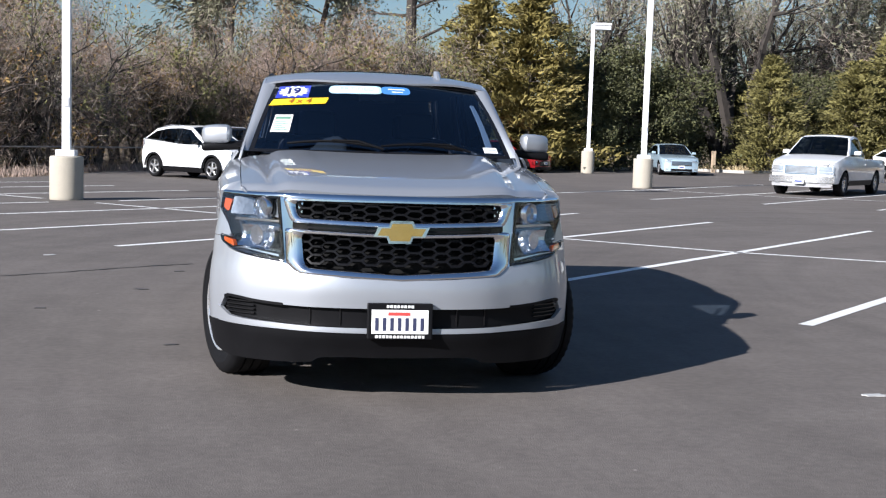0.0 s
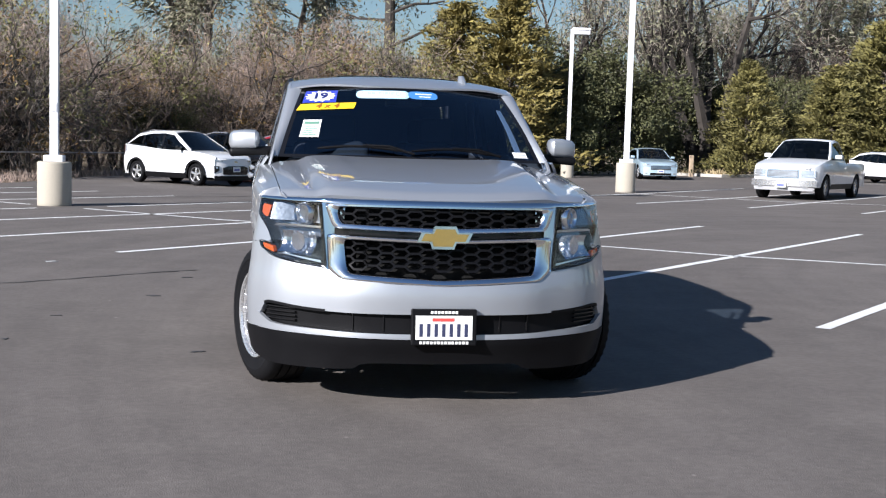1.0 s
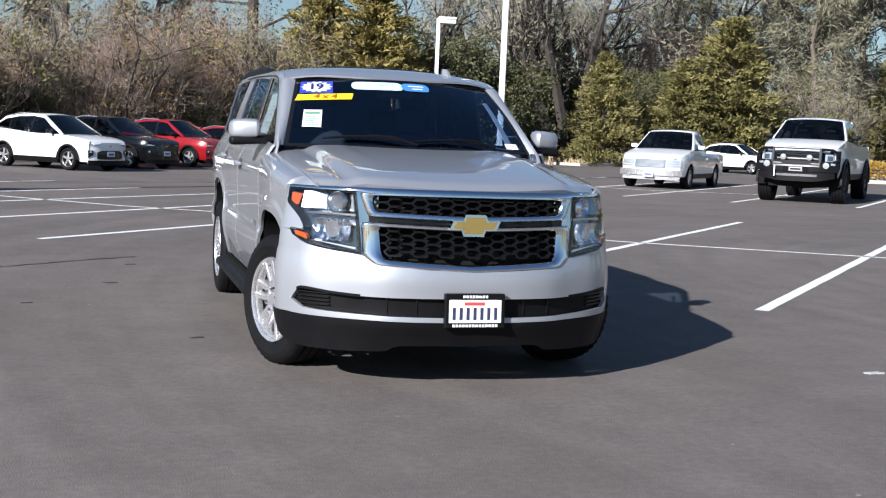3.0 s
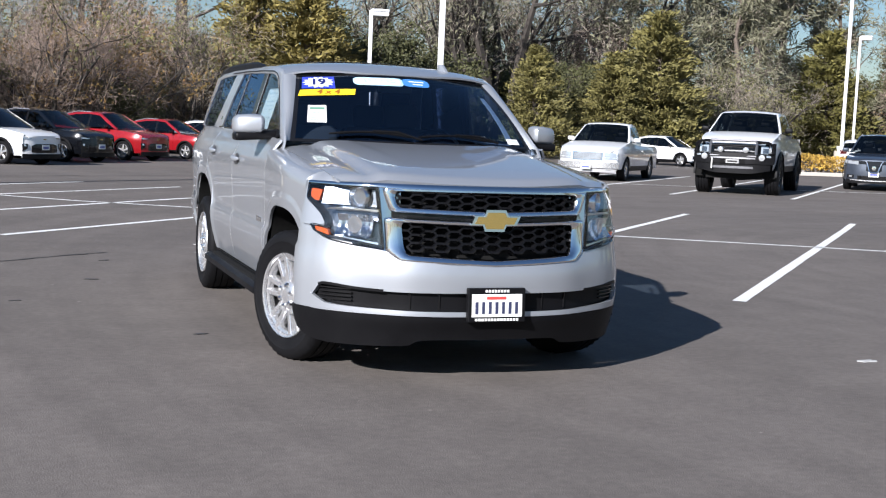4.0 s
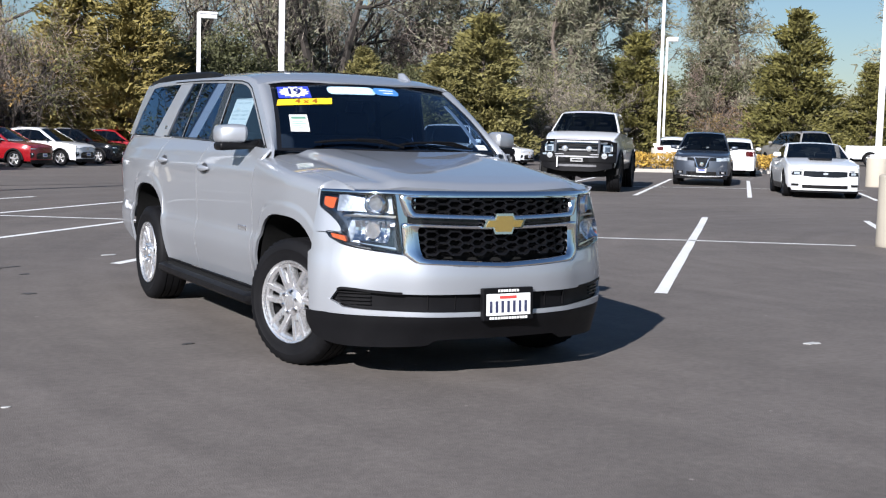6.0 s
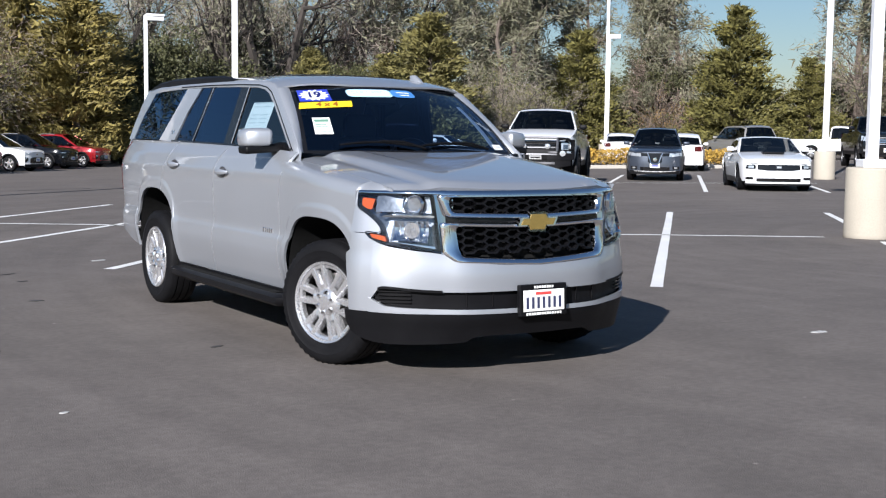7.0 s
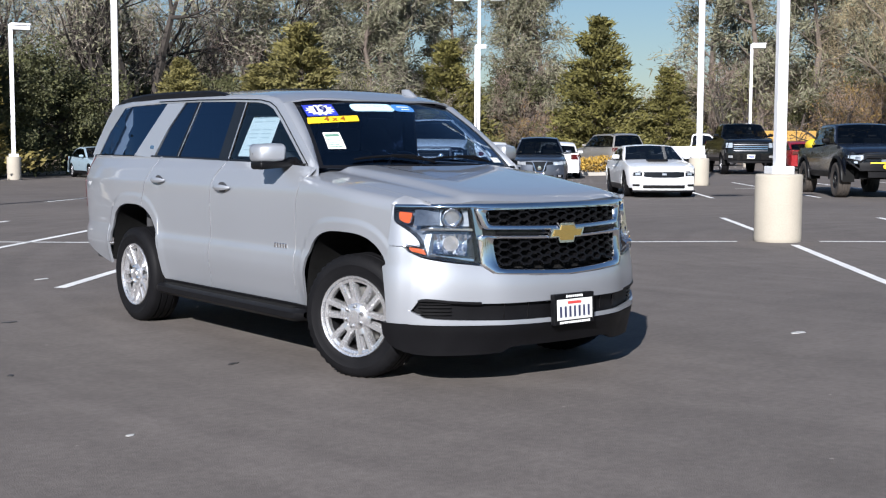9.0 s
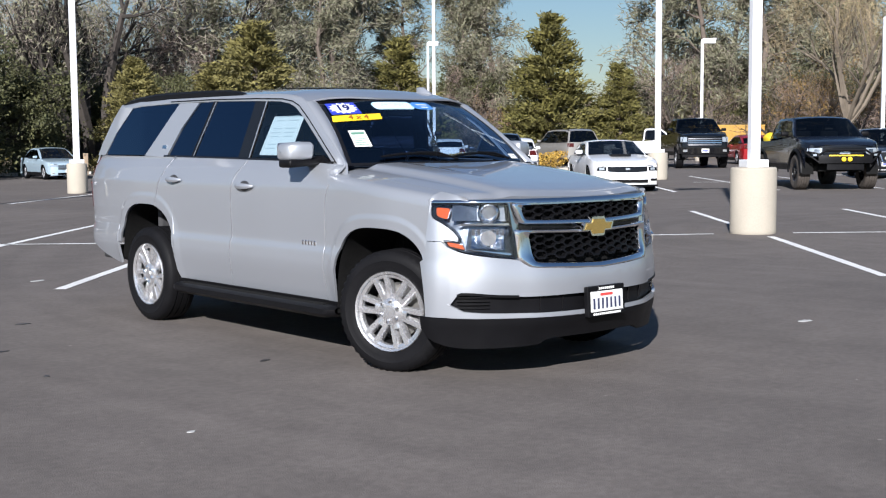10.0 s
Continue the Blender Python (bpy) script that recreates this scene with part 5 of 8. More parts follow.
# headlights
LAMP_BOWL = mat("dark_lamp_bowl", (0.20, 0.225, 0.26), 0.2, 0.85, vary=0.3, scale=14, fine=60)
LAMP_MIRROR = mat("lamp_reflector", (0.84, 0.86, 0.89), 0.16, 1.0, vary=0.12, scale=30, fine=60)
LAMP_PANEL = mat("brushed_lamp_panel", (0.30, 0.33, 0.37), 0.30, 0.9, vary=0.25, scale=14, fine=60)
for s in (-1, 1):
    lamp = new("headlight")
    lamp.parent = suv
    mir = s < 0
    shape = [(0.607, 0.708), (0.632, 0.87), (0.658, 1.030), (0.86, 1.033), (1.12, 1.036), (1.106, 0.955), (1.045, 0.920), (0.976, 0.876), (0.932, 0.828), (0.965, 0.816), (1.040, 0.822), (1.010, 0.786), (0.90, 0.752), (0.76, 0.729)]
    sh = smooth_loop(shape, 0.012, 2)
    q = dict(parent=lamp, mirror=mir)
    P = lambda pts: [(-a, b) for a, b in pts] if mir else pts
    # a dark bowl behind, its rim, and what sits in it
    rows_o = P(sh)
    bm = bmesh.new()
    ring0 = [bm.verts.new(F(a, b, 0.002)) for a, b in rows_o]
    c0 = (sum(a for a, b in rows_o) / len(rows_o), sum(b for a, b in rows_o) / len(rows_o))
    ring1 = [bm.verts.new(F(a + (c0[0] - a) * 0.05, b + (c0[1] - b) * 0.05, -0.06)) for a, b in rows_o]
    for i in range(len(ring0)):
        bm.faces.new((ring0[i], ring0[(i + 1) % len(ring0)], ring1[(i + 1) % len(ring0)], ring1[i]))
    bm.faces.new(ring1)
    part("lamp_bowl", bm, LAMP_BOWL, lamp)
    bm = bmesh.new()
    o = [bm.verts.new(F(a, b, 0.006)) for a, b in rows_o]
    i_ = [bm.verts.new(F(a + (c0[0] - a) * 0.055, b + (c0[1] - b) * 0.055, 0.004)) for a, b in rows_o]
    for i in range(len(o)):
        bm.faces.new((o[i], o[(i + 1) % len(o)], i_[(i + 1) % len(o)], i_[i]))
    part("lamp_rim", bm, BLACK_GLOSS, lamp)
    front_piece("lamp_cover", P(sh), CLEAR, 0.009, 0.002, lamp, "clear plastic cover")
    front_piece("upper_reflector", P([(0.672, 0.925), (0.682, 1.012), (0.90, 1.012), (0.93, 0.93)]), LAMP_PANEL, -0.035, 0.02, lamp)
    cen = F(s * 0.775, 0.972, -0.02)
    outw = (F(s * 0.775, 0.972, 0.1) - cen).normalized()
    rot = outw.to_track_quat("Z", "Y").to_matrix().to_4x4()
    for nm, prof, mt in (("projector_ring", [(0.066, -0.022), (0.062, 0.004), (0.050, 0.016), (0.040, 0.002), (0.037, -0.012)], LAMP_MIRROR), ("projector_lens", [(0.038, 0.0), (0.032, 0.012), (0.020, 0.019), (0.0, 0.022)], CLEAR), ("projector_core", [(0.041, -0.018), (0.02, -0.022), (0.0, -0.024)], BLACK_GLOSS)):
        b = lathe(prof, 24)
        bmesh.ops.transform(b, matrix=Matrix.Translation(cen) @ rot, verts=b.verts[:])
        part(nm, b, mt, lamp, smooth=True)
    rows = [[F(s * a, z, -0.050 + 0.030 * ((a - 0.775) / 0.09) ** 2 + 0.024 * ((z - 0.835) / 0.05) ** 2 + (0.006 if i % 2 else 0)) for z in spread(0.766 + 0.012 * (a - 0.69) / 0.175, 0.884, 6)] for i, a in enumerate(spread(0.685, 0.870, 12))]
    part("lower_reflector", sheet(rows, (0, -1, 0), 0), LAMP_MIRROR, lamp)
    rows = [[F(s * a, z, -0.046 + 0.024 * ((a - 0.80) / 0.13) ** 2) for z in spread(0.93, 1.018, 4)] for a in spread(0.845, 0.985, 9)]
    part("side_reflector", sheet(rows, (0, -1, 0), 0), LAMP_BOWL, lamp, smooth=True)
    cen = F(s * 0.775, 0.832, -0.02)
    b = lathe([(0.044, 0.014), (0.032, -0.006), (0.016, -0.020), (0.0, -0.024)], 24)
    bmesh.ops.transform(b, matrix=Matrix.Translation(cen) @ rot, verts=b.verts[:])
    part("beam_bowl", b, LAMP_MIRROR, lamp, smooth=True)
    front_piece("white_light_strip", P([(0.652, 0.902), (0.654, 0.914), (0.93, 0.914), (0.95, 0.902)]), LAMP_MIRROR, -0.004, 0.02, lamp)
    front_piece("inner_light_strip", P([(0.620, 0.728), (0.668, 1.018), (0.684, 1.018), (0.636, 0.736)]), BLACK_GLOSS, -0.010, 0.02, lamp)
    front_piece("foot_light_strip", P([(0.645, 0.731), (0.645, 0.743), (0.88, 0.770), (0.90, 0.763)]), LAMP_MIRROR, -0.004, 0.02, lamp)
    front_piece("amber_marker", P(smooth_loop([(1.012, 0.940), (1.000, 1.000), (1.082, 1.006), (1.078, 0.962), (1.045, 0.946)], 0.01, 2)), AMBER, 0.000, 0.02, lamp, "amber marker lens")
    front_piece("amber_foot_marker", P(smooth_loop([(0.905, 0.768), (0.922, 0.800), (1.008, 0.810), (0.992, 0.788)], 0.008, 2)), AMBER, 0.000, 0.02, lamp, "amber marker lens")


# ---- parked vehicles ----
def paint(name, rgb, rough=0.3, metal=0.0, coat=1.0):
    return mat(name, rgb, rough, metal, vary=0.02, scale=1.5, fine=800, coat=coat)


WHITE_PAINT = paint("white_car_paint", (0.82, 0.83, 0.84))
BLACK_PAINT = paint("black_car_paint", (0.004, 0.0045, 0.006), 0.15, 0.0, 0.3)
RED_PAINT = paint("red_car_paint", (0.30, 0.007, 0.012), 0.28, 0.25)
GREY_PAINT = paint("dark_grey_car_paint", (0.055, 0.066, 0.088), 0.3, 0.5)
BLUE_PAINT = paint("pale_blue_car_paint", (0.46, 0.60, 0.70), 0.3, 0.3)
TAN_PAINT = paint("silver_beige_car_paint", (0.42, 0.40, 0.37), 0.35, 0.5)
NAVY_PAINT = paint("blue_black_car_paint", (0.006, 0.0075, 0.013), 0.2, 0.0, 0.3)
CAR_GLASS = glass("tinted_car_glass", (0.16, 0.18, 0.19))
LAMP_GLASS = mat("lamp_chrome", (0.72, 0.74, 0.76), 0.12, 0.7, vary=0.2, scale=12, fine=60, coat=1.0)
PLATE_BLUE = mat("plate_print", (0.10, 0.12, 0.35), 0.5)


def car_wheel(parent, R, rim, width, spokes=5, dark=False, lugs=40, deep=0.008):
    wheel = new("wheel")
    wheel.parent = parent
    part("tyre", tyre_mesh(R, rim, width, lugs, deep), RUBBER, wheel, smooth=True)
    part("rim_barrel", rim_barrel(rim, width), BLACK_GLOSS if dark else ALLOY_DARK, wheel, smooth=True)
    bm = bmesh.new()
    face = -width / 2 * 0.84
    for i in range(spokes):
        merge(bm, spoke(0.04, rim - 0.006, 0.05, 0.30 * rim if spokes < 7 else 0.15 * rim, face, face + 0.012, 0.04), Matrix.Rotation(2 * math.pi * i / spokes, 4, "X"))
    merge(bm, lathe([(0.075, face + 0.05), (0.07, face - 0.002), (0.0, face - 0.008)], 20, "x"))
    part("rim", bm, BLACK_GLOSS if dark else ALLOY, wheel, smooth=True)
    part("brake_disc", lathe([(rim * 0.3, 0.0), (rim * 0.72, 0.0), (rim * 0.72, 0.02), (rim * 0.3, 0.02)], 24, "x", closed=True), STEEL, wheel)
    return wheel


def vehicle(name, label, body, dims, line, glass_line, doors, nose, R=0.34, rim=0.22, tw=0.23, sill=0.30, clad=None, category="car", group="", bed=None, spokes=5, dark_rims=False, lugs=40,
            flare=0.0, taper=0.05, tumble=0.38, side_top=None, rear_lamps=True, deep=0.008, mirrors=None, rails=None, nose_low=None):
    """A parked car. dims: length, width, wheelbase, front overhang. line: (y, z) of the bonnet, belt and boot along the
    middle; glass_line: (y, z) from the cowl over the roof to the foot of the rear window; doors: y of the door cuts;
    nose: a function that dresses the front."""
    length, width, base, over = dims
    hw, yF, yR = width / 2, -over, length - over
    thing = tagged(new(name), label, category, group)
    top = curve(line)
    arch = R + 0.055 + flare
    hub = R - 0.008
    plan = curve([(yF, -0.24), (yF + 0.16, -0.135), (yF + 0.32, -0.06), (yF + 0.6, -0.014), (0.2, 0), (base - 0.1, 0), (yR - 0.55, -0.015), (yR - 0.25, -0.05), (yR, -0.13)])
    prof = curve([(sill - 0.05, -0.06), (sill + 0.08, -0.022), (sill + 0.28, -0.006), (sill + 0.42, 0.0), (sill + 0.50, -0.006), (sill + 0.60, -0.035), (sill + 0.72, -0.085)])
    nose_low = sill - 0.05 if nose_low is None else nose_low
    belt_z = side_top or (lambda y: top(y) - 0.02)

    def half(y, z):
        return hw + plan(y) + prof(z)

    def low(y):
        for c in (0.0, base):
            if abs(y - c) < arch:
                return max(sill, hub + math.sqrt(arch * arch - (y - c) ** 2))
        return max(sill, nose_low) if y < 0 else sill

    def columns(a, b, n):
        ys = set(round(v, 4) for v in spread(a, b, n))
        for c in (0.0, base):
            for k in range(17):
                y = round(c - arch * 0.999 * math.cos(math.pi * k / 16), 4)
                if a < y < b:
                    ys.add(y)
        ys = sorted(ys)
        return [y for i, y in enumerate(ys) if i == 0 or y - ys[i - 1] > 0.006]
    cowl, tail = glass_line[0], glass_line[-1]
    cuts = [yF + 0.155] + list(doors) + [yR - 0.06]
    names = ["front_wing"] + (["front_door"] if len(doors) == 2 else ["front_door", "rear_door"]) + ["rear_quarter_panel"]
    panels = {}
    for s in (-1, 1):
        for k, nm in enumerate(names):
            rows = []
            for y in columns(cuts[k] + 0.004, cuts[k + 1] - 0.004, 10):
                zt = belt_z(y)
                rows.append([(s * (half(y, zt) - 0.05), y, zt + 0.012)] + [(s * half(y, z), y, z) for z in spread(zt, low(y), 9)])
            panels[(s, nm)] = part(nm, sheet(rows, (s, 0, 0), 0.014), body, thing, smooth=True)
        for c in (0.0, base):
            rows = [[(s * x, c - (arch + 0.003) * math.cos(math.pi * k / 14), hub - 0.04 + (arch + 0.043) * math.sin(math.pi * k / 14)) for x in (hw - 0.03, hw - 0.32)] for k in range(15)]
            part("wheel_well", sheet(rows, (0, 0, -1), 0), UNDERBODY, thing, smooth=True)
            if clad:
                rows = []
                for k in range(19):
                    a = math.pi * k / 18
                    rows.append([(s * (half(c, hub + 0.3) + dx), c - r * math.cos(a), hub + r * math.sin(a) * 1.0) for r, dx in ((arch - 0.008, 0.004), (arch + 0.005, 0.016 + flare * 0.6), (arch + 0.055, 0.010 + flare * 0.4), (arch + 0.060, -0.006))])
                part("arch_trim", sheet(rows, (s, 0, 0), 0), clad, thing, smooth=True)
        rows = [[(s * (half(y, z) + 0.006), y, z) for z in (sill + 0.09, sill + 0.02, sill - 0.06)] + [(s * (hw - 0.25), y, sill - 0.08)] for y in spread(arch + 0.02, base - arch - 0.02, 6)]
        part("sill", sheet(rows, (s, 0, -0.3), 0.004), clad or BLACK_PLASTIC, thing, smooth=True)
        for y in (0.0, base):
            w = car_wheel(thing, R, rim, tw, spokes, dark_rims, lugs, deep)
            w.matrix_basis = pose(s * (hw - tw / 2 - 0.015 + flare * 0.7), y, R - 0.004, 0, 0, 180 if s > 0 else 0)

    # bonnet, and boot lid or deck
    def skin(nm, a, b, material, parent=thing, lift=0.0):
        rows = []
        for y in spread(a, b, 10):
            w = half(y, belt_z(y)) - 0.055
            zt = belt_z(y) + 0.012
            rows.append([(w * u, y, zt + lift + (max(top(y), zt) - zt + 0.02) * (1 - abs(u) ** 2.2)) for u in spread(-1, 1, 12)])
        return part(nm, sheet(rows, (0, 0, 1), 0.012), material, parent, smooth=True)
    bonnet = skin("bonnet", yF + 0.06, cowl[0] + 0.06, body)
    if not bed and tail[0] < yR - 0.12:
        skin("boot_lid", tail[0] - 0.04, yR - 0.03, body)
    # glasshouse: half width falls with height
    zb = cowl[1]

    def gh(y, z):
        end = max(0.0, (y - (tail[0] - 0.5)) / 0.5)
        return hw - 0.095 - tumble * (z - zb) - taper * end
    gl = curve(glass_line)
    roof_pts = [p for p in glass_line[1:-1]]
    for s in (-1, 1):
        rows = []
        for k, (y, z) in enumerate(glass_line):
            dy = 0.07 if k == 0 else (-0.07 if k == len(glass_line) - 1 else (0.05 if k == 1 else (-0.05 if k == len(glass_line) - 2 else 0)))
            y2, z2 = y + dy, z - (0.055 if 0 < k < len(glass_line) - 1 else 0.0)
            rows.append([(s * (gh(y, z) - 0.05), y, z + 0.014), (s * gh(y, z), y, z), (s * (gh(y2, z2) + 0.012), y2, z2)])
        part("roof_rail", sheet(rows, (s, 0, 0.3), 0.012), body, thing, smooth=True)
        pane_top = [(y + (0.05 if i == 0 else (-0.05 if i == len(roof_pts) - 1 else 0)), z - 0.05) for i, (y, z) in enumerate(roof_pts)]
        full = [(cowl[0] + 0.08, cowl[1] + 0.01)] + pane_top + [(tail[0] - 0.08, tail[1] + 0.01)]

        def clip(pts, a, b):
            """The part of an outline between two upright cuts."""
            for limit, keep in ((a, 1), (b, -1)):
                res = []
                for p, q in zip(pts, pts[1:] + pts[:1]):
                    ip, iq = keep * (p[0] - limit) >= 0, keep * (q[0] - limit) >= 0
                    if ip:
                        res.append(p)
                    if ip != iq:
                        t = (limit - p[0]) / (q[0] - p[0])
                        res.append((limit, p[1] + (q[1] - p[1]) * t))
                pts = res
            return pts
        marks = [cowl[0]] + [d for d in list(doors)[1:] if cowl[0] + 0.3 < d < tail[0] - 0.1] + [tail[0]]
        for a, b in zip(marks, marks[1:]):
            pts = clip(full, a + 0.035, b - 0.035)
            if len(pts) > 2:
                part("side_window", outline(pts, lambda p, q, d: (s * (gh(p, q) + 0.004 + d), p, q), (s, 0, 0), 0.004), CAR_GLASS, thing)
        for d in marks[1:-1]:
            pts = clip(full, d - 0.035, d + 0.035)
            if len(pts) > 2:
                part("window_pillar", outline(pts, lambda p, q, e: (s * (gh(p, q) + 0.003 + e), p, q), (s, 0, 0), 0.03), BLACK_GLOSS, thing)
        # mirror
        mb = rounded_box((-0.10, -0.06, -0.055), (0.10, 0.05, 0.065), 0.035, 3)
        bmesh.ops.translate(mb, vec=(s * (hw + 0.055), cowl[0] + 0.38, cowl[1] + 0.07), verts=mb.verts[:])
        part("wing_mirror", mb, mirrors or body, thing, smooth=True)
        if rails:
            ends = [p for p in glass_line if cowl[0] + 0.9 < p[0] < tail[0] - 0.3]
            part("roof_rack_rail", tube([(s * (gh(y, z) - 0.03), y, z + (0.015 if k in (0, len(ends) - 1) else 0.05)) for k, (y, z) in enumerate(ends)], 0.018, 6), rails, thing, smooth=True)
        ma = rounded_box((-0.08, -0.02, -0.015), (0.08, 0.02, 0.015), 0.008)
        bmesh.ops.translate(ma, vec=(s * (hw - 0.06), cowl[0] + 0.40, cowl[1] + 0.015), verts=ma.verts[:])
        part("mirror_arm", ma, BLACK_PLASTIC, thing)
        # door handles
        for d in list(doors)[1:]:
            zz = belt_z(d) - 0.14
            hb = rounded_box((-0.012, -0.10, -0.014), (0.014, 0.0, 0.014), 0.006)
            bmesh.ops.translate(hb, vec=(s * (half(d, zz) + 0.012), d - 0.06, zz), verts=hb.verts[:])
            part("door_handle", hb, body, panels[(s, "front_door")])
    # roof
    ra, rb = glass_line[2], roof_pts[-1]
    rows = []
    for y in spread(ra[0], rb[0], 12):
        z = gl(y)
        w = gh(y, z) - 0.045
        rows.append([(w * u, y, z + 0.012 + 0.035 * (1 - abs(u) ** 2.2)) for u in spread(-1, 1, 12)])
    roof = part("roof", sheet(rows, (0, 0, 1), 0.01), body, thing, smooth=True)

    def pane(nm, a, b, out, bulge):
        rows = []
        for t in spread(0, 1, 6):
            y, z = a[0] + (b[0] - a[0]) * t, a[1] + (b[1] - a[1]) * t
            w = gh(y, z) - 0.035
            lift = 0.035 * t if out[1] < 0 else 0.035 * t
            rows.append([(w * u, y + bulge * (1 - u * u) * (1 - 0.5 * t), z + lift * (1 - u * u) + 0.008) for u in spread(-1, 1, 12)])
        return part(nm, sheet(rows, out, 0), CAR_GLASS, thing, smooth=True)
    pane("windscreen", cowl, ra, (0, -1, 0.6), -0.12)
    pane("rear_window", tail, rb, (0, 1, 0.4), 0.06 if not bed else 0.0)
    # cabin: floor, dash and seats, so that the panes show a dark inside
    part("cabin_floor", rounded_box((-hw + 0.16, cowl[0] + 0.2, sill + 0.05), (hw - 0.16, tail[0] - 0.15, sill + 0.15), 0.02), CABIN, thing)
    part("dashboard", rounded_box((-hw + 0.17, cowl[0] + 0.12, sill + 0.3), (hw - 0.17, cowl[0] + 0.5, zb - 0.02), 0.05), CABIN, thing)
    for sx in (-0.36, 0.36):
        for sy in ([ra[0] + 0.45] + ([ra[0] + 1.35] if rb[0] - ra[0] > 1.35 else [])):
            part("seat", rounded_box((sx - 0.23, sy, sill + 0.15), (sx + 0.23, sy + 0.16, zb + 0.16), 0.06), SEAT, thing, smooth=True)
            part("head_rest", rounded_box((sx - 0.11, sy + 0.03, zb + 0.18), (sx + 0.11, sy + 0.12, zb + 0.33), 0.03), SEAT, thing, smooth=True)
    part("underbody", rounded_box((-hw + 0.40, yF + 0.25, sill - 0.09), (hw - 0.40, yR - 0.2, sill + 0.12), 0.03), UNDERBODY, thing)
    part("engine_bay", rounded_box((-hw + 0.40, yF + 0.25, sill), (hw - 0.40, cowl[0] + 0.1, top(yF + 0.3) - 0.08), 0.03), UNDERBODY, thing)

    # front and rear skins: x across, bowed
    def front(x, z, d=0.0):
        u = abs(x) / hw
        lean = 0.05 * max(0.0, (z - sill - 0.25)) / 0.5
        return Vector((x, yF + 0.03 + lean + 0.22 * u ** 3.0 - d, z))

    def rear(x, z, d=0.0):
        u = abs(x) / hw
        return Vector((x, yR - 0.02 - 0.14 * u ** 3 + d - 0.03 * max(0.0, z - 0.8), z))

    def face(nm, x0, x1, z0, z1, material, d=0.0, parent=thing, fold=0.02, at=front, n=14):
        out = (0, -1, 0) if at is front else (0, 1, 0)
        lo = z0 if callable(z0) else (lambda x, v=z0: v)
        hi = z1 if callable(z1) else (lambda x, v=z1: v)
        rows = [[at(x, z, d) for z in spread(lo(x), hi(x), 5)] for x in spread(x0, x1, n)]
        return part(nm, sheet(rows, out, fold), material, parent, smooth=True)
    fw = hw - 0.125
    zf = belt_z(yF + 0.10)
    face("front_panel", -fw, fw, nose_low, zf + 0.012, body, 0)
    face("rear_panel", -fw, fw, sill - 0.02, belt_z(yR - 0.06) + 0.02, body, 0, at=rear)
    face("rear_bumper", -fw - 0.02, fw + 0.02, sill - 0.02, sill + 0.24, clad or body, 0.05, at=rear, fold=0.05)
    if rear_lamps:
        zt = belt_z(yR - 0.06)
        for s in (-1, 1):
            face("tail_lamp", s * (fw - 0.30), s * (fw + 0.02), zt - 0.22, zt - 0.03, RED_LENS, 0.02, at=rear)
    face("rear_plate", -0.15, 0.15, sill + 0.36, sill + 0.51, PAPER, 0.03, at=rear, fold=0.005)
    nose(thing, face, front, hw, sill, zf)
    if bed:
        b0 = tail[0] + 0.06
        for s in (-1, 1):
            rows = [[(s * (half(y, belt_z(y)) - 0.05), y, belt_z(y) + 0.014), (s * (half(y, belt_z(y)) - 0.12), y, belt_z(y) + 0.012), (s * (half(y, belt_z(y)) - 0.13), y, sill + 0.35)] for y in spread(b0, yR - 0.08, 6)]
            part("bed_side", sheet(rows, (-s, 0, 0.5), 0), body, thing)
        part("bed_floor", rounded_box((-hw + 0.16, b0, sill + 0.30), (hw - 0.16, yR - 0.08, sill + 0.36), 0.01), BLACK_PLASTIC, thing)
        part("bed_front_wall", rounded_box((-hw + 0.14, b0, sill + 0.3), (hw - 0.14, b0 + 0.05, belt_z(b0) + 0.012), 0.01), body, thing)
        part("tailgate", rounded_box((-hw + 0.16, yR - 0.12, sill + 0.30), (hw - 0.16, yR - 0.05, belt_z(yR - 0.1) + 0.012), 0.015), body, thing)
        part("cab_back", rounded_box((-hw + 0.13, tail[0] - 0.05, sill + 0.2), (hw - 0.13, tail[0] + 0.02, tail[1] + 0.03), 0.02), body, thing)
    return thing


def plate_bits(face, z, d, thing):
    face("number_plate", -0.15, 0.15, z - 0.075, z + 0.075, PAPER, d, fold=0.006, n=2)
    face("plate_bar", -0.11, 0.11, z - 0.04, z + 0.02, PLATE_BLUE, d + 0.003, fold=0.002, n=2)


def nose_ev(thing, face, front, hw, sill, zf):
    face("lower_trim", -hw + 0.12, hw - 0.12, sill - 0.09, sill + 0.05, BLACK_PLASTIC, 0.02)
    face("intake", -0.50, 0.50, lambda x: sill + 0.08 + 0.10 * max(0.0, abs(x) - 0.32), lambda x: sill + 0.34 - 0.35 * max(0.0, abs(x) - 0.34), BLACK_GLOSS, 0.022, n=24)
    for s in (-1, 1):
        face("daylight_lamp", s * 0.50, s * (hw - 0.13), zf - 0.075, zf - 0.03, LAMP_GLASS, 0.016)
        face("headlight", s * 0.62, s * (hw - 0.12), lambda x: sill + 0.12 + 0.6 * max(0.0, hw - 0.12 - abs(x)), sill + 0.34, BLACK_GLOSS, 0.018)
        face("headlight_lens", s * 0.67, s * (hw - 0.16), sill + 0.27, sill + 0.32, LAMP_GLASS, 0.024)
    face("emblem", -0.05, 0.05, zf - 0.10, zf - 0.07, GOLD, 0.02, n=2)
    plate_bits(face, sill + 0.24, 0.034, thing)


GREY_DARK = mat("patterned_dark_panel", (0.10, 0.105, 0.11), 0.35, 0.3, vary=0.4, scale=60, fine=200)


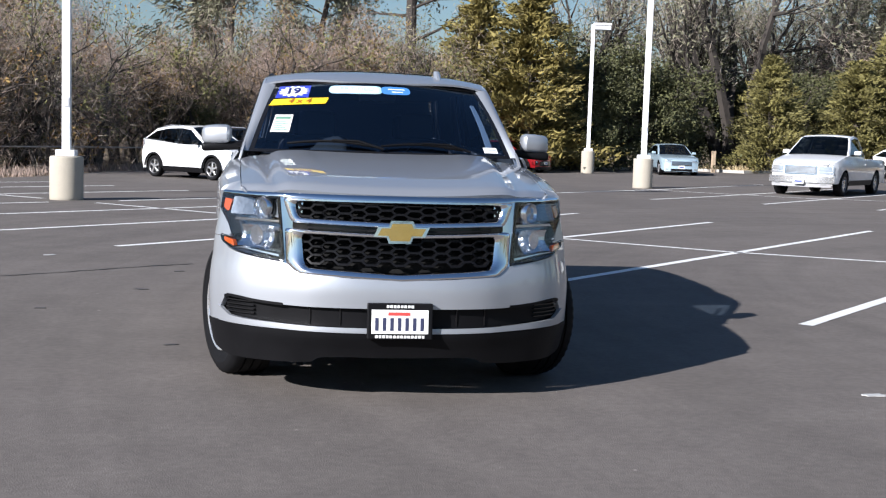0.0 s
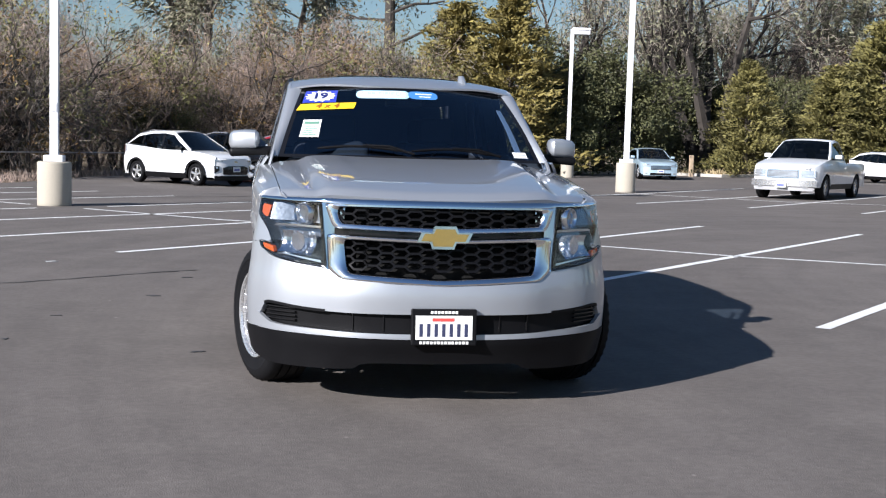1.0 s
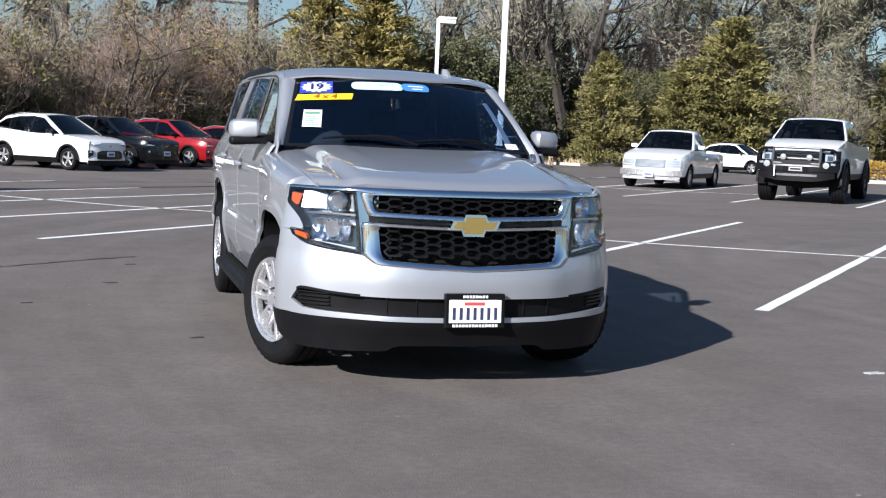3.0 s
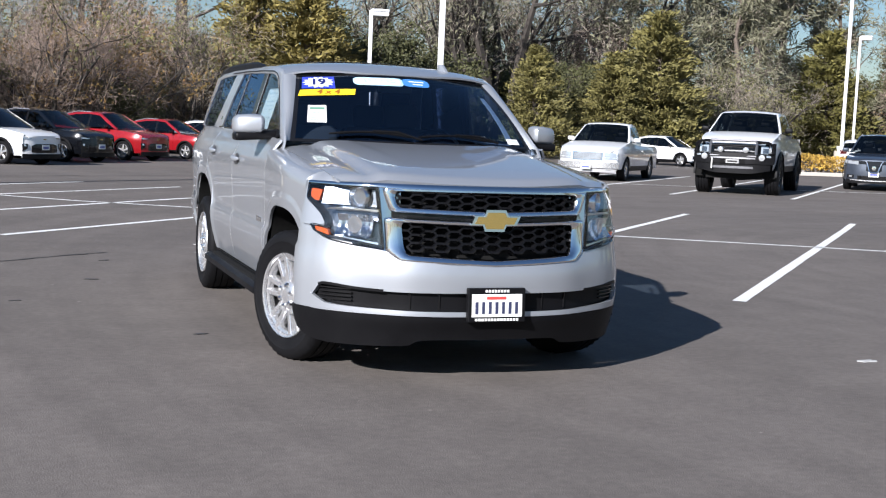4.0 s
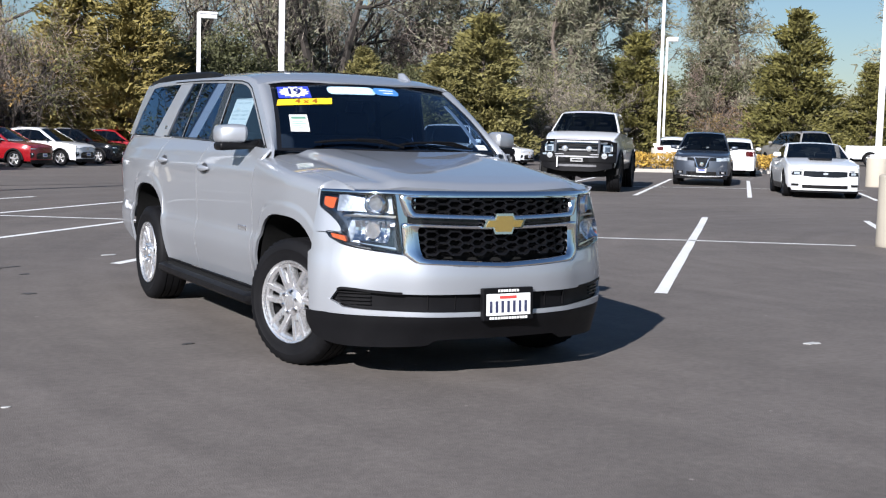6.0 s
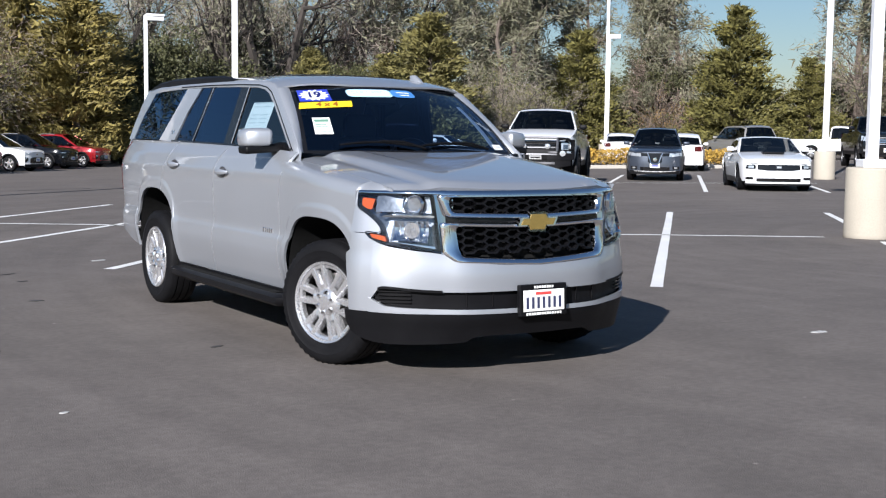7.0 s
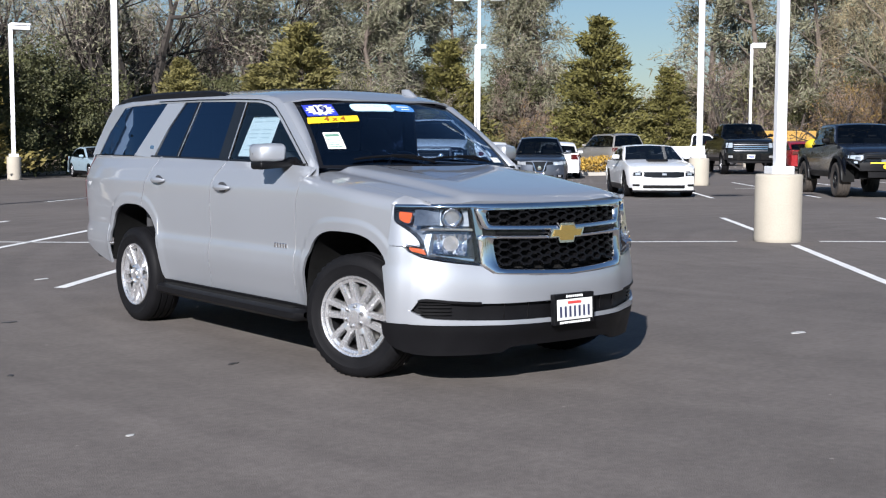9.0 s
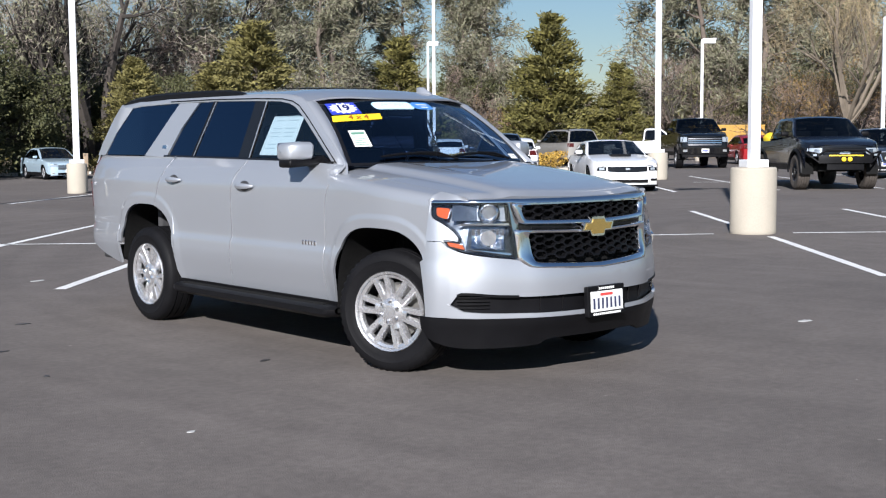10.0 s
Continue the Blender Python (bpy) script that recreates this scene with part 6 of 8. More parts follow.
def nose_old_pickup(thing, face, front, hw, sill, zf):
    face("chrome_bumper", -hw + 0.06, hw - 0.06, sill + 0.02, sill + 0.20, ALLOY, 0.075, fold=0.07)
    face("air_dam", -hw + 0.14, hw - 0.14, sill - 0.10, sill + 0.02, mat("grey_air_dam", (0.34, 0.34, 0.35), 0.6), 0.03)
    face("grille_frame", -0.46, 0.46, sill + 0.25, sill + 0.49, CHROME, 0.030, fold=0.03)
    for k in range(6):
        face("grille_bar", -0.42, 0.42, sill + 0.275 + 0.034 * k, sill + 0.29 + 0.034 * k, LAMP_GLASS, 0.042, fold=0.012)
    face("grille_back", -0.43, 0.43, sill + 0.27, sill + 0.47, GREY_DARK, 0.033, fold=0.003)
    for s in (-1, 1):
        face("headlight", s * 0.50, s * (hw - 0.10), sill + 0.34, sill + 0.48, LAMP_GLASS, 0.022)
        face("turn_lamp", s * 0.50, s * (hw - 0.10), sill + 0.27, sill + 0.325, LAMP_GLASS, 0.020)
        face("fog_lamp", s * 0.58, s * 0.72, sill - 0.03, sill + 0.02, LAMP_GLASS, 0.05)
    plate_bits(face, sill + 0.06, 0.16, thing)


def nose_guarded_pickup(thing, face, front, hw, sill, zf):
    sill += 0.06
    top = zf + 0.075
    face("black_grille", -0.56, 0.56, zf - 0.40, zf - 0.01, BLACK_GLOSS, 0.02)
    for k in range(5):
        face("grille_slat", -0.50, 0.50, zf - 0.34 + 0.062 * k, zf - 0.325 + 0.062 * k, BLACK_PLASTIC, 0.034, fold=0.01)
    face("grille_cross_bar", -0.50, 0.50, zf - 0.19, zf - 0.165, ALLOY_DARK, 0.04, fold=0.012)
    face("steel_bumper", -hw + 0.02, hw - 0.02, sill + 0.08, sill + 0.34, BLACK_PLASTIC, 0.20, fold=0.20)
    face("bumper_foot", -0.90, 0.90, lambda x: sill - 0.16 + 0.20 * max(0.0, abs(x) - 0.45), sill + 0.09, BLACK_PLASTIC, 0.17, fold=0.16)
    face("skid_plate", -0.50, 0.50, sill - 0.04, sill + 0.015, ALLOY_DARK, 0.178, fold=0.02)
    # dark sheet added to stand in for the shade around the axle
    face("axle_shade", -0.70, 0.70, sill - 0.30, sill - 0.12, UNDERBODY, -0.10, fold=0.04)
    part("front_axle", tube([(-hw + 0.2, 0, sill - 0.22), (-0.2, 0, sill - 0.22), (0.0, 0, sill - 0.24), (hw - 0.2, 0, sill - 0.22)], [0.06, 0.07, 0.13, 0.06], 10), UNDERBODY, thing, smooth=True)
    face("bumper_shelf", -0.55, 0.55, sill + 0.20, sill + 0.235, ALLOY_DARK, 0.215, fold=0.01)
    for s in (-1, 1):
        face("headlight_surround", s * 0.565, s * (hw - 0.03), zf - 0.42, zf + 0.03, BLACK_PLASTIC, 0.024, fold=0.10)
        face("headlight", s * 0.64, s * (hw - 0.13), zf - 0.27, zf - 0.05, LAMP_GLASS, 0.030)
        face("headlight_eye", s * 0.69, s * (hw - 0.19), zf - 0.22, zf - 0.10, LAMP_BOWL, 0.036, fold=0.006)
        z0 = sill + 0.30
        bm = bmesh.new()
        tube([front(s * 0.56, z0, 0.24), front(s * 0.56, top - 0.03, 0.20), front(s * 0.54, top, 0.20)], 0.034, 8, bm)
        part("guard_upright", bm, ALLOY_DARK, thing)
        loop = [front(s * 0.57, top - 0.02, 0.20), front(s * 0.82, top - 0.03, 0.20), front(s * 0.94, top - 0.10, 0.20), front(s * 0.96, z0 + 0.06, 0.22), front(s * 0.86, z0 + 0.02, 0.22)]
        part("guard_side_loop", tube(loop, 0.034, 8), BLACK_PLASTIC, thing)
        lamp = lathe([(0.06, 0.0), (0.072, 0.05), (0.06, 0.06), (0.0, 0.066)], 20, "y")
        bmesh.ops.transform(lamp, matrix=Matrix.Translation(front(s * 0.31, zf - 0.15, 0.17)) @ Matrix.Diagonal((1, -1, 1, 1)), verts=lamp.verts[:])
        part("driving_lamp", lamp, LAMP_GLASS, thing, smooth=True)
        fog = lathe([(0.07, 0.0), (0.075, 0.02), (0.0, 0.03)], 16, "y")
        bmesh.ops.transform(fog, matrix=Matrix.Translation(front(s * 0.70, sill + 0.24, 0.215)) @ Matrix.Diagonal((1, -1, 1, 1)), verts=fog.verts[:])
        part("fog_lamp", fog, LAMP_GLASS, thing)
        face("marker_lamp", s * 0.80, s * 0.90, sill + 0.25, sill + 0.30, LAMP_GLASS, 0.212, fold=0.004, n=3)
    for z, r, m in ((top, 0.030, ALLOY_DARK), (zf - 0.05, 0.018, BLACK_PLASTIC), (zf - 0.30, 0.020, ALLOY_DARK)):
        part("guard_bar", tube([front(-0.56, z, 0.21), front(0.56, z, 0.21)], r, 8), m, thing)
    face("winch_slot", -0.30, 0.30, sill + 0.08, sill + 0.19, UNDERBODY, 0.212, fold=0.004, n=2)
    fair = face("fairlead", -0.16, 0.16, sill + 0.085, sill + 0.185, LAMP_GLASS, 0.218, fold=0.004, n=2)
    face("fairlead_slot", -0.12, 0.12, sill + 0.115, sill + 0.150, BLACK_PLASTIC, 0.224, fold=0.004, n=2, parent=fair)
    part("tow_strap", tube([front(-0.50, sill + 0.20, 0.24), front(-0.50, sill - 0.06, 0.25)], 0.018, 6), PAPER, thing)


def nose_crossover(thing, face, front, hw, sill, zf):
    face("lower_trim", -hw + 0.14, hw - 0.14, sill - 0.10, sill + 0.02, BLACK_PLASTIC, 0.02)
    face("chrome_lip", -0.66, 0.66, lambda x: sill - 0.035 + 0.05 * x * x, lambda x: sill - 0.005 + 0.05 * x * x, ALLOY, 0.034, fold=0.012)
    face("lower_grille", -0.46, 0.46, sill + 0.025, sill + 0.125, BLACK_GLOSS, 0.014)
    for k in range(3):
        face("lower_grille_slat", -0.42, 0.42, sill + 0.045 + 0.028 * k, sill + 0.052 + 0.028 * k, BLACK_PLASTIC, 0.022, fold=0.008)
    face("upper_grille", -0.44, 0.44, lambda x: zf - 0.14 + 0.05 * abs(x), zf - 0.035, BLACK_GLOSS, 0.016)
    face("grille", -0.22, 0.22, lambda x: sill + 0.23 + 0.5 * max(0.0, abs(x) - 0.10), zf - 0.05, BLACK_GLOSS, 0.018)
    for s in (-1, 1):
        p = [front(s * 0.25, zf - 0.03, 0.03), front(s * 0.20, zf - 0.10, 0.045), front(s * 0.13, sill + 0.27, 0.055), front(s * 0.09, sill + 0.235, 0.055), front(0, sill + 0.23, 0.055)]
        part("chrome_v_bar", tube(p, 0.024, 6), CHROME, thing)
        face("headlight", s * 0.45, s * (hw - 0.08), lambda x: zf - 0.15 + 0.10 * max(0.0, abs(x) - 0.45), lambda x: zf - 0.035 + 0.06 * max(0.0, abs(x) - 0.45), LAMP_GLASS, 0.016)
        pod = face("fog_lamp_pod", s * 0.56, s * 0.76, sill + 0.055, sill + 0.145, BLACK_PLASTIC, 0.020)
        face("fog_lamp", s * 0.61, s * 0.70, sill + 0.075, sill + 0.125, LAMP_GLASS, 0.026, parent=pod)
    e = lathe([(0.06, 0.0), (0.06, 0.012), (0.0, 0.016)], 20, "y")
    bmesh.ops.transform(e, matrix=Matrix.Translation(front(0, sill + 0.36, 0.03)) @ Matrix.Diagonal((1, -1, 1, 1)), verts=e.verts[:])
    part("emblem", e, CHROME, thing)
    plate_bits(face, sill + 0.175, 0.035, thing)


def nose_muscle(thing, face, front, hw, sill, zf):
    face("lower_splitter", -hw + 0.10, hw - 0.10, sill - 0.10, sill - 0.05, BLACK_PLASTIC, 0.06, fold=0.08)
    face("grille", -0.54, 0.54, lambda x: zf - 0.20 + 0.10 * max(0.0, abs(x) - 0.3), zf - 0.05, BLACK_GLOSS, 0.018)
    face("lower_grille", -0.56, 0.56, sill + 0.00, sill + 0.085, BLACK_GLOSS, 0.020)
    face("emblem", -0.06, 0.06, zf - 0.14, zf - 0.09, ALLOY, 0.028, n=2)
    for s in (-1, 1):
        face("headlight", s * 0.58, s * (hw - 0.12), zf - 0.16, zf - 0.06, BLACK_GLOSS, 0.018)
        face("headlight_lens", s * 0.63, s * (hw - 0.18), zf - 0.14, zf - 0.08, LAMP_GLASS, 0.024)
        face("side_duct", s * 0.64, s * (hw - 0.12), sill + 0.05, sill + 0.11, BLACK_GLOSS, 0.018)
    sc = rounded_box((-0.28, 0.10, 0.0), (0.28, 0.46, 0.055), 0.03, 3)
    bmesh.ops.translate(sc, vec=(0, -0.16, 0.958), verts=sc.verts[:])
    part("bonnet_scoop", sc, BLACK_PLASTIC, thing, "black bonnet scoop", smooth=True)


def nose_big_pickup(thing, face, front, hw, sill, zf):
    face("grille", -0.66, 0.66, sill + 0.30, zf - 0.04, BLACK_GLOSS, 0.02)
    for k in range(4):
        face("grille_bar", -0.66, 0.66, sill + 0.34 + 0.08 * k, sill + 0.375 + 0.08 * k, CHROME if k in (1, 2) else ALLOY_DARK, 0.04, fold=0.02)
    face("front_bumper", -hw + 0.05, hw - 0.05, sill + 0.0, sill + 0.26, BLACK_GLOSS, 0.09, fold=0.08)
    face("lower_dam", -hw + 0.15, hw - 0.15, sill - 0.12, sill + 0.0, BLACK_PLASTIC, 0.04)
    for s in (-1, 1):
        face("headlight", s * 0.70, s * (hw - 0.09), zf - 0.24, zf - 0.05, LAMP_GLASS, 0.018)
        face("fog_lamp", s * 0.70, s * 0.86, sill + 0.08, sill + 0.17, LAMP_GLASS, 0.096)
    plate_bits(face, sill + 0.13, 0.10, thing)


def nose_trail_pickup(thing, face, front, hw, sill, zf):
    sill += 0.10
    face("grille", -0.52, 0.52, zf - 0.38, zf - 0.03, BLACK_GLOSS, 0.02)
    for z in (zf - 0.30, zf - 0.08):
        face("grille_slat", -0.48, 0.48, z, z + 0.02, BLACK_PLASTIC, 0.035, fold=0.012)
    face("grille_bar", -0.52, 0.52, zf - 0.20, zf - 0.165, ALLOY_DARK, 0.036, fold=0.015)
    face("emblem", -0.13, 0.13, zf - 0.215, zf - 0.15, ALLOY, 0.05, n=3)
    face("steel_bumper", -0.66, 0.66, sill + 0.02, sill + 0.22, BLACK_PLASTIC, 0.16, fold=0.14)
    face("skid_plate", -0.45, 0.45, sill - 0.14, sill + 0.02, BLACK_PLASTIC, 0.11, fold=0.08)
    face("light_bar", -0.42, 0.42, sill + 0.195, sill + 0.225, YELLOW_STICKER, 0.175, fold=0.03)
    part("hoop", tube([front(-0.66, sill + 0.22, 0.15), front(-0.48, sill + 0.34, 0.17), front(0.48, sill + 0.34, 0.17), front(0.66, sill + 0.22, 0.15)], 0.026, 8), BLACK_PLASTIC, thing)
    for s in (-1, 1):
        lamp = face("headlight", s * 0.54, s * (hw - 0.10), lambda x: zf - 0.24 + 0.10 * max(0.0, abs(x) - 0.54), zf - 0.07, LAMP_GLASS, 0.018)
        face("headlight_eye", s * 0.60, s * 0.72, zf - 0.20, zf - 0.10, LAMP_BOWL, 0.026, fold=0.006, n=5, parent=lamp)
        part("wing_tube", tube([front(s * 0.64, sill + 0.24, 0.15), front(s * 0.80, sill + 0.28, 0.14), front(s * (hw - 0.04), sill + 0.30, 0.06)], 0.026, 8), BLACK_PLASTIC, thing)
        part("wing_strut", tube([front(s * 0.64, sill + 0.04, 0.15), front(s * (hw - 0.06), sill + 0.27, 0.08)], 0.022, 8), BLACK_PLASTIC, thing)
        face("fog_lamp", s * 0.70, s * 0.78, sill + 0.20, sill + 0.25, LAMP_GLASS, 0.165, n=4)
        spot = lathe([(0.05, 0.0), (0.058, 0.04), (0.05, 0.05), (0.0, 0.055)], 16, "y")
        bmesh.ops.transform(spot, matrix=Matrix.Translation(front(s * 0.075, sill + 0.12, 0.16)) @ Matrix.Diagonal((1, -1, 1, 1)), verts=spot.verts[:])
        part("winch_lamp", spot, YELLOW_STICKER, thing, smooth=True)


def nose_sedan(thing, face, front, hw, sill, zf):
    face("grille", -0.48, 0.48, sill + 0.22, zf - 0.07, GREY_DARK, 0.016)
    for k in range(4):
        face("grille_bar", -0.47, 0.47, sill + 0.235 + 0.05 * k, sill + 0.25 + 0.05 * k, CHROME, 0.026, fold=0.01)
    face("lower_intake", -0.50, 0.50, sill - 0.03, sill + 0.07, BLACK_PLASTIC, 0.016)
    for s in (-1, 1):
        face("headlight", s * 0.50, s * (hw - 0.09), zf - 0.13, zf - 0.04, LAMP_GLASS, 0.016)
        face("fog_lamp", s * 0.62, s * 0.74, sill + 0.02, sill + 0.07, LAMP_GLASS, 0.016)
    plate_bits(face, sill + 0.15, 0.03, thing)


def nose_plain(thing, face, front, hw, sill, zf):
    face("grille", -0.45, 0.45, sill + 0.24, zf - 0.08, BLACK_GLOSS, 0.016)
    face("lower_intake", -0.50, 0.50, sill - 0.03, sill + 0.10, BLACK_PLASTIC, 0.016)
    for s in (-1, 1):
        face("headlight", s * 0.48, s * (hw - 0.09), zf - 0.15, zf - 0.04, LAMP_GLASS, 0.016)
    plate_bits(face, sill + 0.16, 0.03, thing)


HEAD = -43.0            # how the cars in the angled stalls stand: nose towards the first eye

# electric hatchbacks in a row by the shrubs
EV_LINE = [(-0.86, 0.72), (-0.75, 0.86), (-0.4, 0.96), (0.1, 1.02), (0.55, 1.05), (1.5, 1.06), (2.6, 1.14), (3.4, 1.19)]
EV_GLASS = [(0.30, 1.04), (0.80, 1.33), (1.20, 1.55), (1.65, 1.595), (2.25, 1.575), (2.85, 1.485), (3.32, 1.20)]
EV_KW = dict(dims=(4.31, 1.77, 2.675, 0.87), line=EV_LINE, glass_line=EV_GLASS, doors=(0.62, 1.62, 2.55), nose=nose_ev, R=0.335, rim=0.225, tw=0.215, sill=0.27, clad=BLACK_PLASTIC, spokes=5, mirrors=BLACK_GLOSS, rails=ALLOY, group="hatchbacks by the shrubs")
ev = {}
for colour, material, label in (("white", WHITE_PAINT, "white electric hatchback parked nose out by the shrubs"), ("black", BLACK_PAINT, "black electric hatchback parked nose out by the shrubs"), ("red", RED_PAINT, "red electric hatchback parked nose out by the shrubs")):
    ev[colour] = vehicle("hatchback", label, material, **EV_KW)
spots = [("white", 0), ("black", 1), ("red", 2), ("red", 3), ("white", 4), ("black", 5), ("red", 6)]
used = set()
for colour, i in spots:
    m = pose((-2.40, -0.80, 1.10, 3.32, 5.32, 7.25, 9.28)[i], 33.85 + 2.68 * i, 0, 0, 0, 45) @ Matrix.Scale(0.90, 4)
    if colour in used:
        copy_thing(ev[colour], m)
    else:
        ev[colour].matrix_basis = m
        used.add(colour)

# pickups and cars of the next double row
gmc = vehicle("pickup_truck", "white regular cab pickup with a chrome grille", WHITE_PAINT, (5.2, 1.99, 3.02, 0.92),
              [(-0.92, 0.84), (-0.8, 0.93), (-0.3, 1.05), (0.45, 1.16), (1.5, 1.09), (2.1, 1.06), (4.3, 1.05)], [(0.45, 1.16), (0.80, 1.42), (1.10, 1.66), (1.5, 1.71), (1.95, 1.69), (2.05, 1.60), (2.12, 1.10)],
              (0.60, 1.95), nose_old_pickup, R=0.355, rim=0.215, tw=0.24, sill=0.36, category="pickup truck", bed=True, spokes=6)
gmc.matrix_basis = stand(13.98, 33.13, HEAD)
ram = vehicle("pickup_truck", "lifted white crew cab pickup with black bull bar, mud tyres", WHITE_PAINT, (5.85, 2.02, 3.57, 0.95),
              [(-0.95, 1.20), (-0.8, 1.32), (-0.3, 1.46), (0.50, 1.57), (2.6, 1.47), (4.9, 1.45)], [(0.42, 1.57), (0.75, 1.80), (1.02, 2.045), (1.5, 2.09), (2.4, 2.08), (2.75, 2.0), (2.90, 1.50)],
              (0.55, 1.55, 2.55), nose_guarded_pickup, R=0.48, rim=0.23, tw=0.35, sill=0.64, category="pickup truck", bed=True, spokes=6, dark_rims=True, lugs=24, flare=0.06, clad=BLACK_PLASTIC, deep=0.02, mirrors=BLACK_PLASTIC, nose_low=0.86)
ram.matrix_basis = stand(14.77, 26.67, HEAD)
rogue = vehicle("crossover", "dark grey crossover with a chrome v grille", GREY_PAINT, (4.65, 1.84, 2.705, 0.95),
                [(-0.95, 0.86), (-0.82, 0.95), (-0.4, 1.02), (0.1, 1.07), (0.55, 1.12), (1.6, 1.10), (3.5, 1.16)], [(0.40, 1.12), (0.80, 1.38), (1.20, 1.62), (1.8, 1.665), (2.7, 1.63), (3.2, 1.52), (3.50, 1.20)],
                (0.60, 1.62, 2.56), nose_crossover, R=0.355, rim=0.225, tw=0.225, sill=0.32, clad=BLACK_PLASTIC, spokes=5, category="car", rails=ALLOY_DARK)
rogue.matrix_basis = stand(21.3, 29.4, HEAD) @ Matrix.Scale(0.97, 4)
mustang = vehicle("sports_coupe", "white two-door sports coupe with a black bonnet scoop", WHITE_PAINT, (4.78, 1.88, 2.72, 0.98),
                  [(-0.98, 0.68), (-0.85, 0.77), (-0.4, 0.87), (0.2, 0.95), (0.70, 1.0), (2.0, 0.97), (3.0, 0.99), (3.8, 0.96)], [(0.62, 1.0), (1.0, 1.17), (1.42, 1.35), (1.85, 1.375), (2.3, 1.345), (2.7, 1.24), (3.10, 1.0)],
                  (0.60, 2.0), nose_muscle, R=0.345, rim=0.245, tw=0.26, sill=0.25, spokes=10, dark_rims=True, tumble=0.42)
mustang.matrix_basis = stand(19.65, 23.0, -38) @ Matrix.Scale(0.99, 4)
trail = vehicle("pickup_truck", "dark blue off-road pickup with yellow light bar and mud tyres", NAVY_PAINT, (5.35, 1.95, 3.26, 0.90),
                [(-0.90, 1.04), (-0.78, 1.14), (-0.3, 1.25), (0.45, 1.33), (2.6, 1.25), (4.45, 1.24)], [(0.40, 1.33), (0.75, 1.55), (1.06, 1.775), (1.5, 1.82), (2.4, 1.81), (2.75, 1.72), (2.90, 1.28)],
                (0.55, 1.55, 2.50), nose_trail_pickup, R=0.44, rim=0.215, tw=0.31, sill=0.55, category="pickup truck", bed=True, spokes=6, dark_rims=True, lugs=26, flare=0.05, clad=BLACK_PLASTIC, deep=0.016, mirrors=BLACK_PLASTIC, nose_low=0.82)
trail.matrix_basis = stand(23.35, 18.75, -42) @ Matrix.Scale(1.06, 4)
MUDDY_RUBBER = mat("muddy_tyre_rubber", (0.060, 0.050, 0.042), 0.9, vary=0.5, scale=9, fine=60, bump=0.3, dist=0.004)
for wheel in trail.children:
    for piece in wheel.children:
        if piece.name.startswith("tyre"):
            piece.data.materials[0] = MUDDY_RUBBER
hd = vehicle("pickup_truck", "black heavy-duty crew cab pickup with chrome bars", BLACK_PAINT, (6.1, 2.06, 4.0, 0.98),
             [(-0.98, 1.22), (-0.85, 1.33), (-0.3, 1.42), (0.5, 1.48), (2.8, 1.39), (5.1, 1.38)], [(0.45, 1.48), (0.80, 1.72), (1.10, 1.965), (1.6, 2.01), (2.5, 2.0), (2.85, 1.92), (3.0, 1.43)],
             (0.60, 1.62, 2.66), nose_big_pickup, R=0.42, rim=0.25, tw=0.28, sill=0.58, category="pickup truck", bed=True, spokes=6)
hd.matrix_basis = stand(39.0, 34.7, HEAD) @ Matrix.Scale(1.12, 4)
fusion = vehicle("sedan", "pale blue four-door sedan parked at the kerb", BLUE_PAINT, (4.87, 1.85, 2.85, 0.95),
                 [(-0.95, 0.68), (-0.82, 0.78), (-0.4, 0.86), (0.2, 0.93), (0.65, 0.97), (2.0, 0.97), (3.2, 1.02), (3.9, 1.0)], [(0.55, 0.97), (0.95, 1.18), (1.45, 1.41), (2.0, 1.455), (2.6, 1.41), (3.0, 1.28), (3.35, 1.04)],
                 (0.62, 1.68, 2.60), nose_sedan, R=0.33, rim=0.225, tw=0.225, sill=0.25, spokes=10)
fusion.matrix_basis = stand(15.7, 50.2, -6) @ Matrix.Scale(0.90, 4)
# farther cars
far_ev = copy_thing(ev["white"], stand(26.75, 48.75, 28) @ Matrix.Scale(0.92, 4))
far_ev["label"] = "white electric hatchback at the far kerb"
for key in ("group",):
    if key in far_ev:
        del far_ev[key]
SEDAN = dict(dims=(4.8, 1.85, 2.8, 0.95), line=[(-0.95, 0.68), (-0.82, 0.78), (-0.4, 0.86), (0.2, 0.93), (0.65, 0.97), (2.0, 0.97), (3.2, 1.02), (3.85, 1.0)],
             glass_line=[(0.55, 0.97), (0.95, 1.18), (1.45, 1.38), (2.0, 1.43), (2.6, 1.39), (3.0, 1.27), (3.35, 1.04)], doors=(0.62, 1.68, 2.60), nose=nose_sedan, R=0.33, rim=0.225, tw=0.225, sill=0.25, spokes=10)
white_sedan = vehicle("sedan", "white four-door sedan seen from its tail by the hedge", WHITE_PAINT, **SEDAN)
white_sedan.matrix_basis = stand(30.75, 38.35, 137)
white_truck = copy_thing(gmc, stand(53.3, 46.7, 40) @ Matrix.Scale(1.1, 4))
white_truck["label"] = "white pickup parked beyond the black pickup"
grey_crossover = copy_thing(rogue, stand(31.2, 21.6, -55))
grey_crossover["label"] = "dark grey crossover beside the blue off-road pickup"
for x, y, turn in ((30.6, 49.2, 150), (37.8, 50.6, 140)):
    far_car = copy_thing(white_sedan, stand(x, y, turn))
    far_car["label"] = "white four-door sedan behind the hedge island"
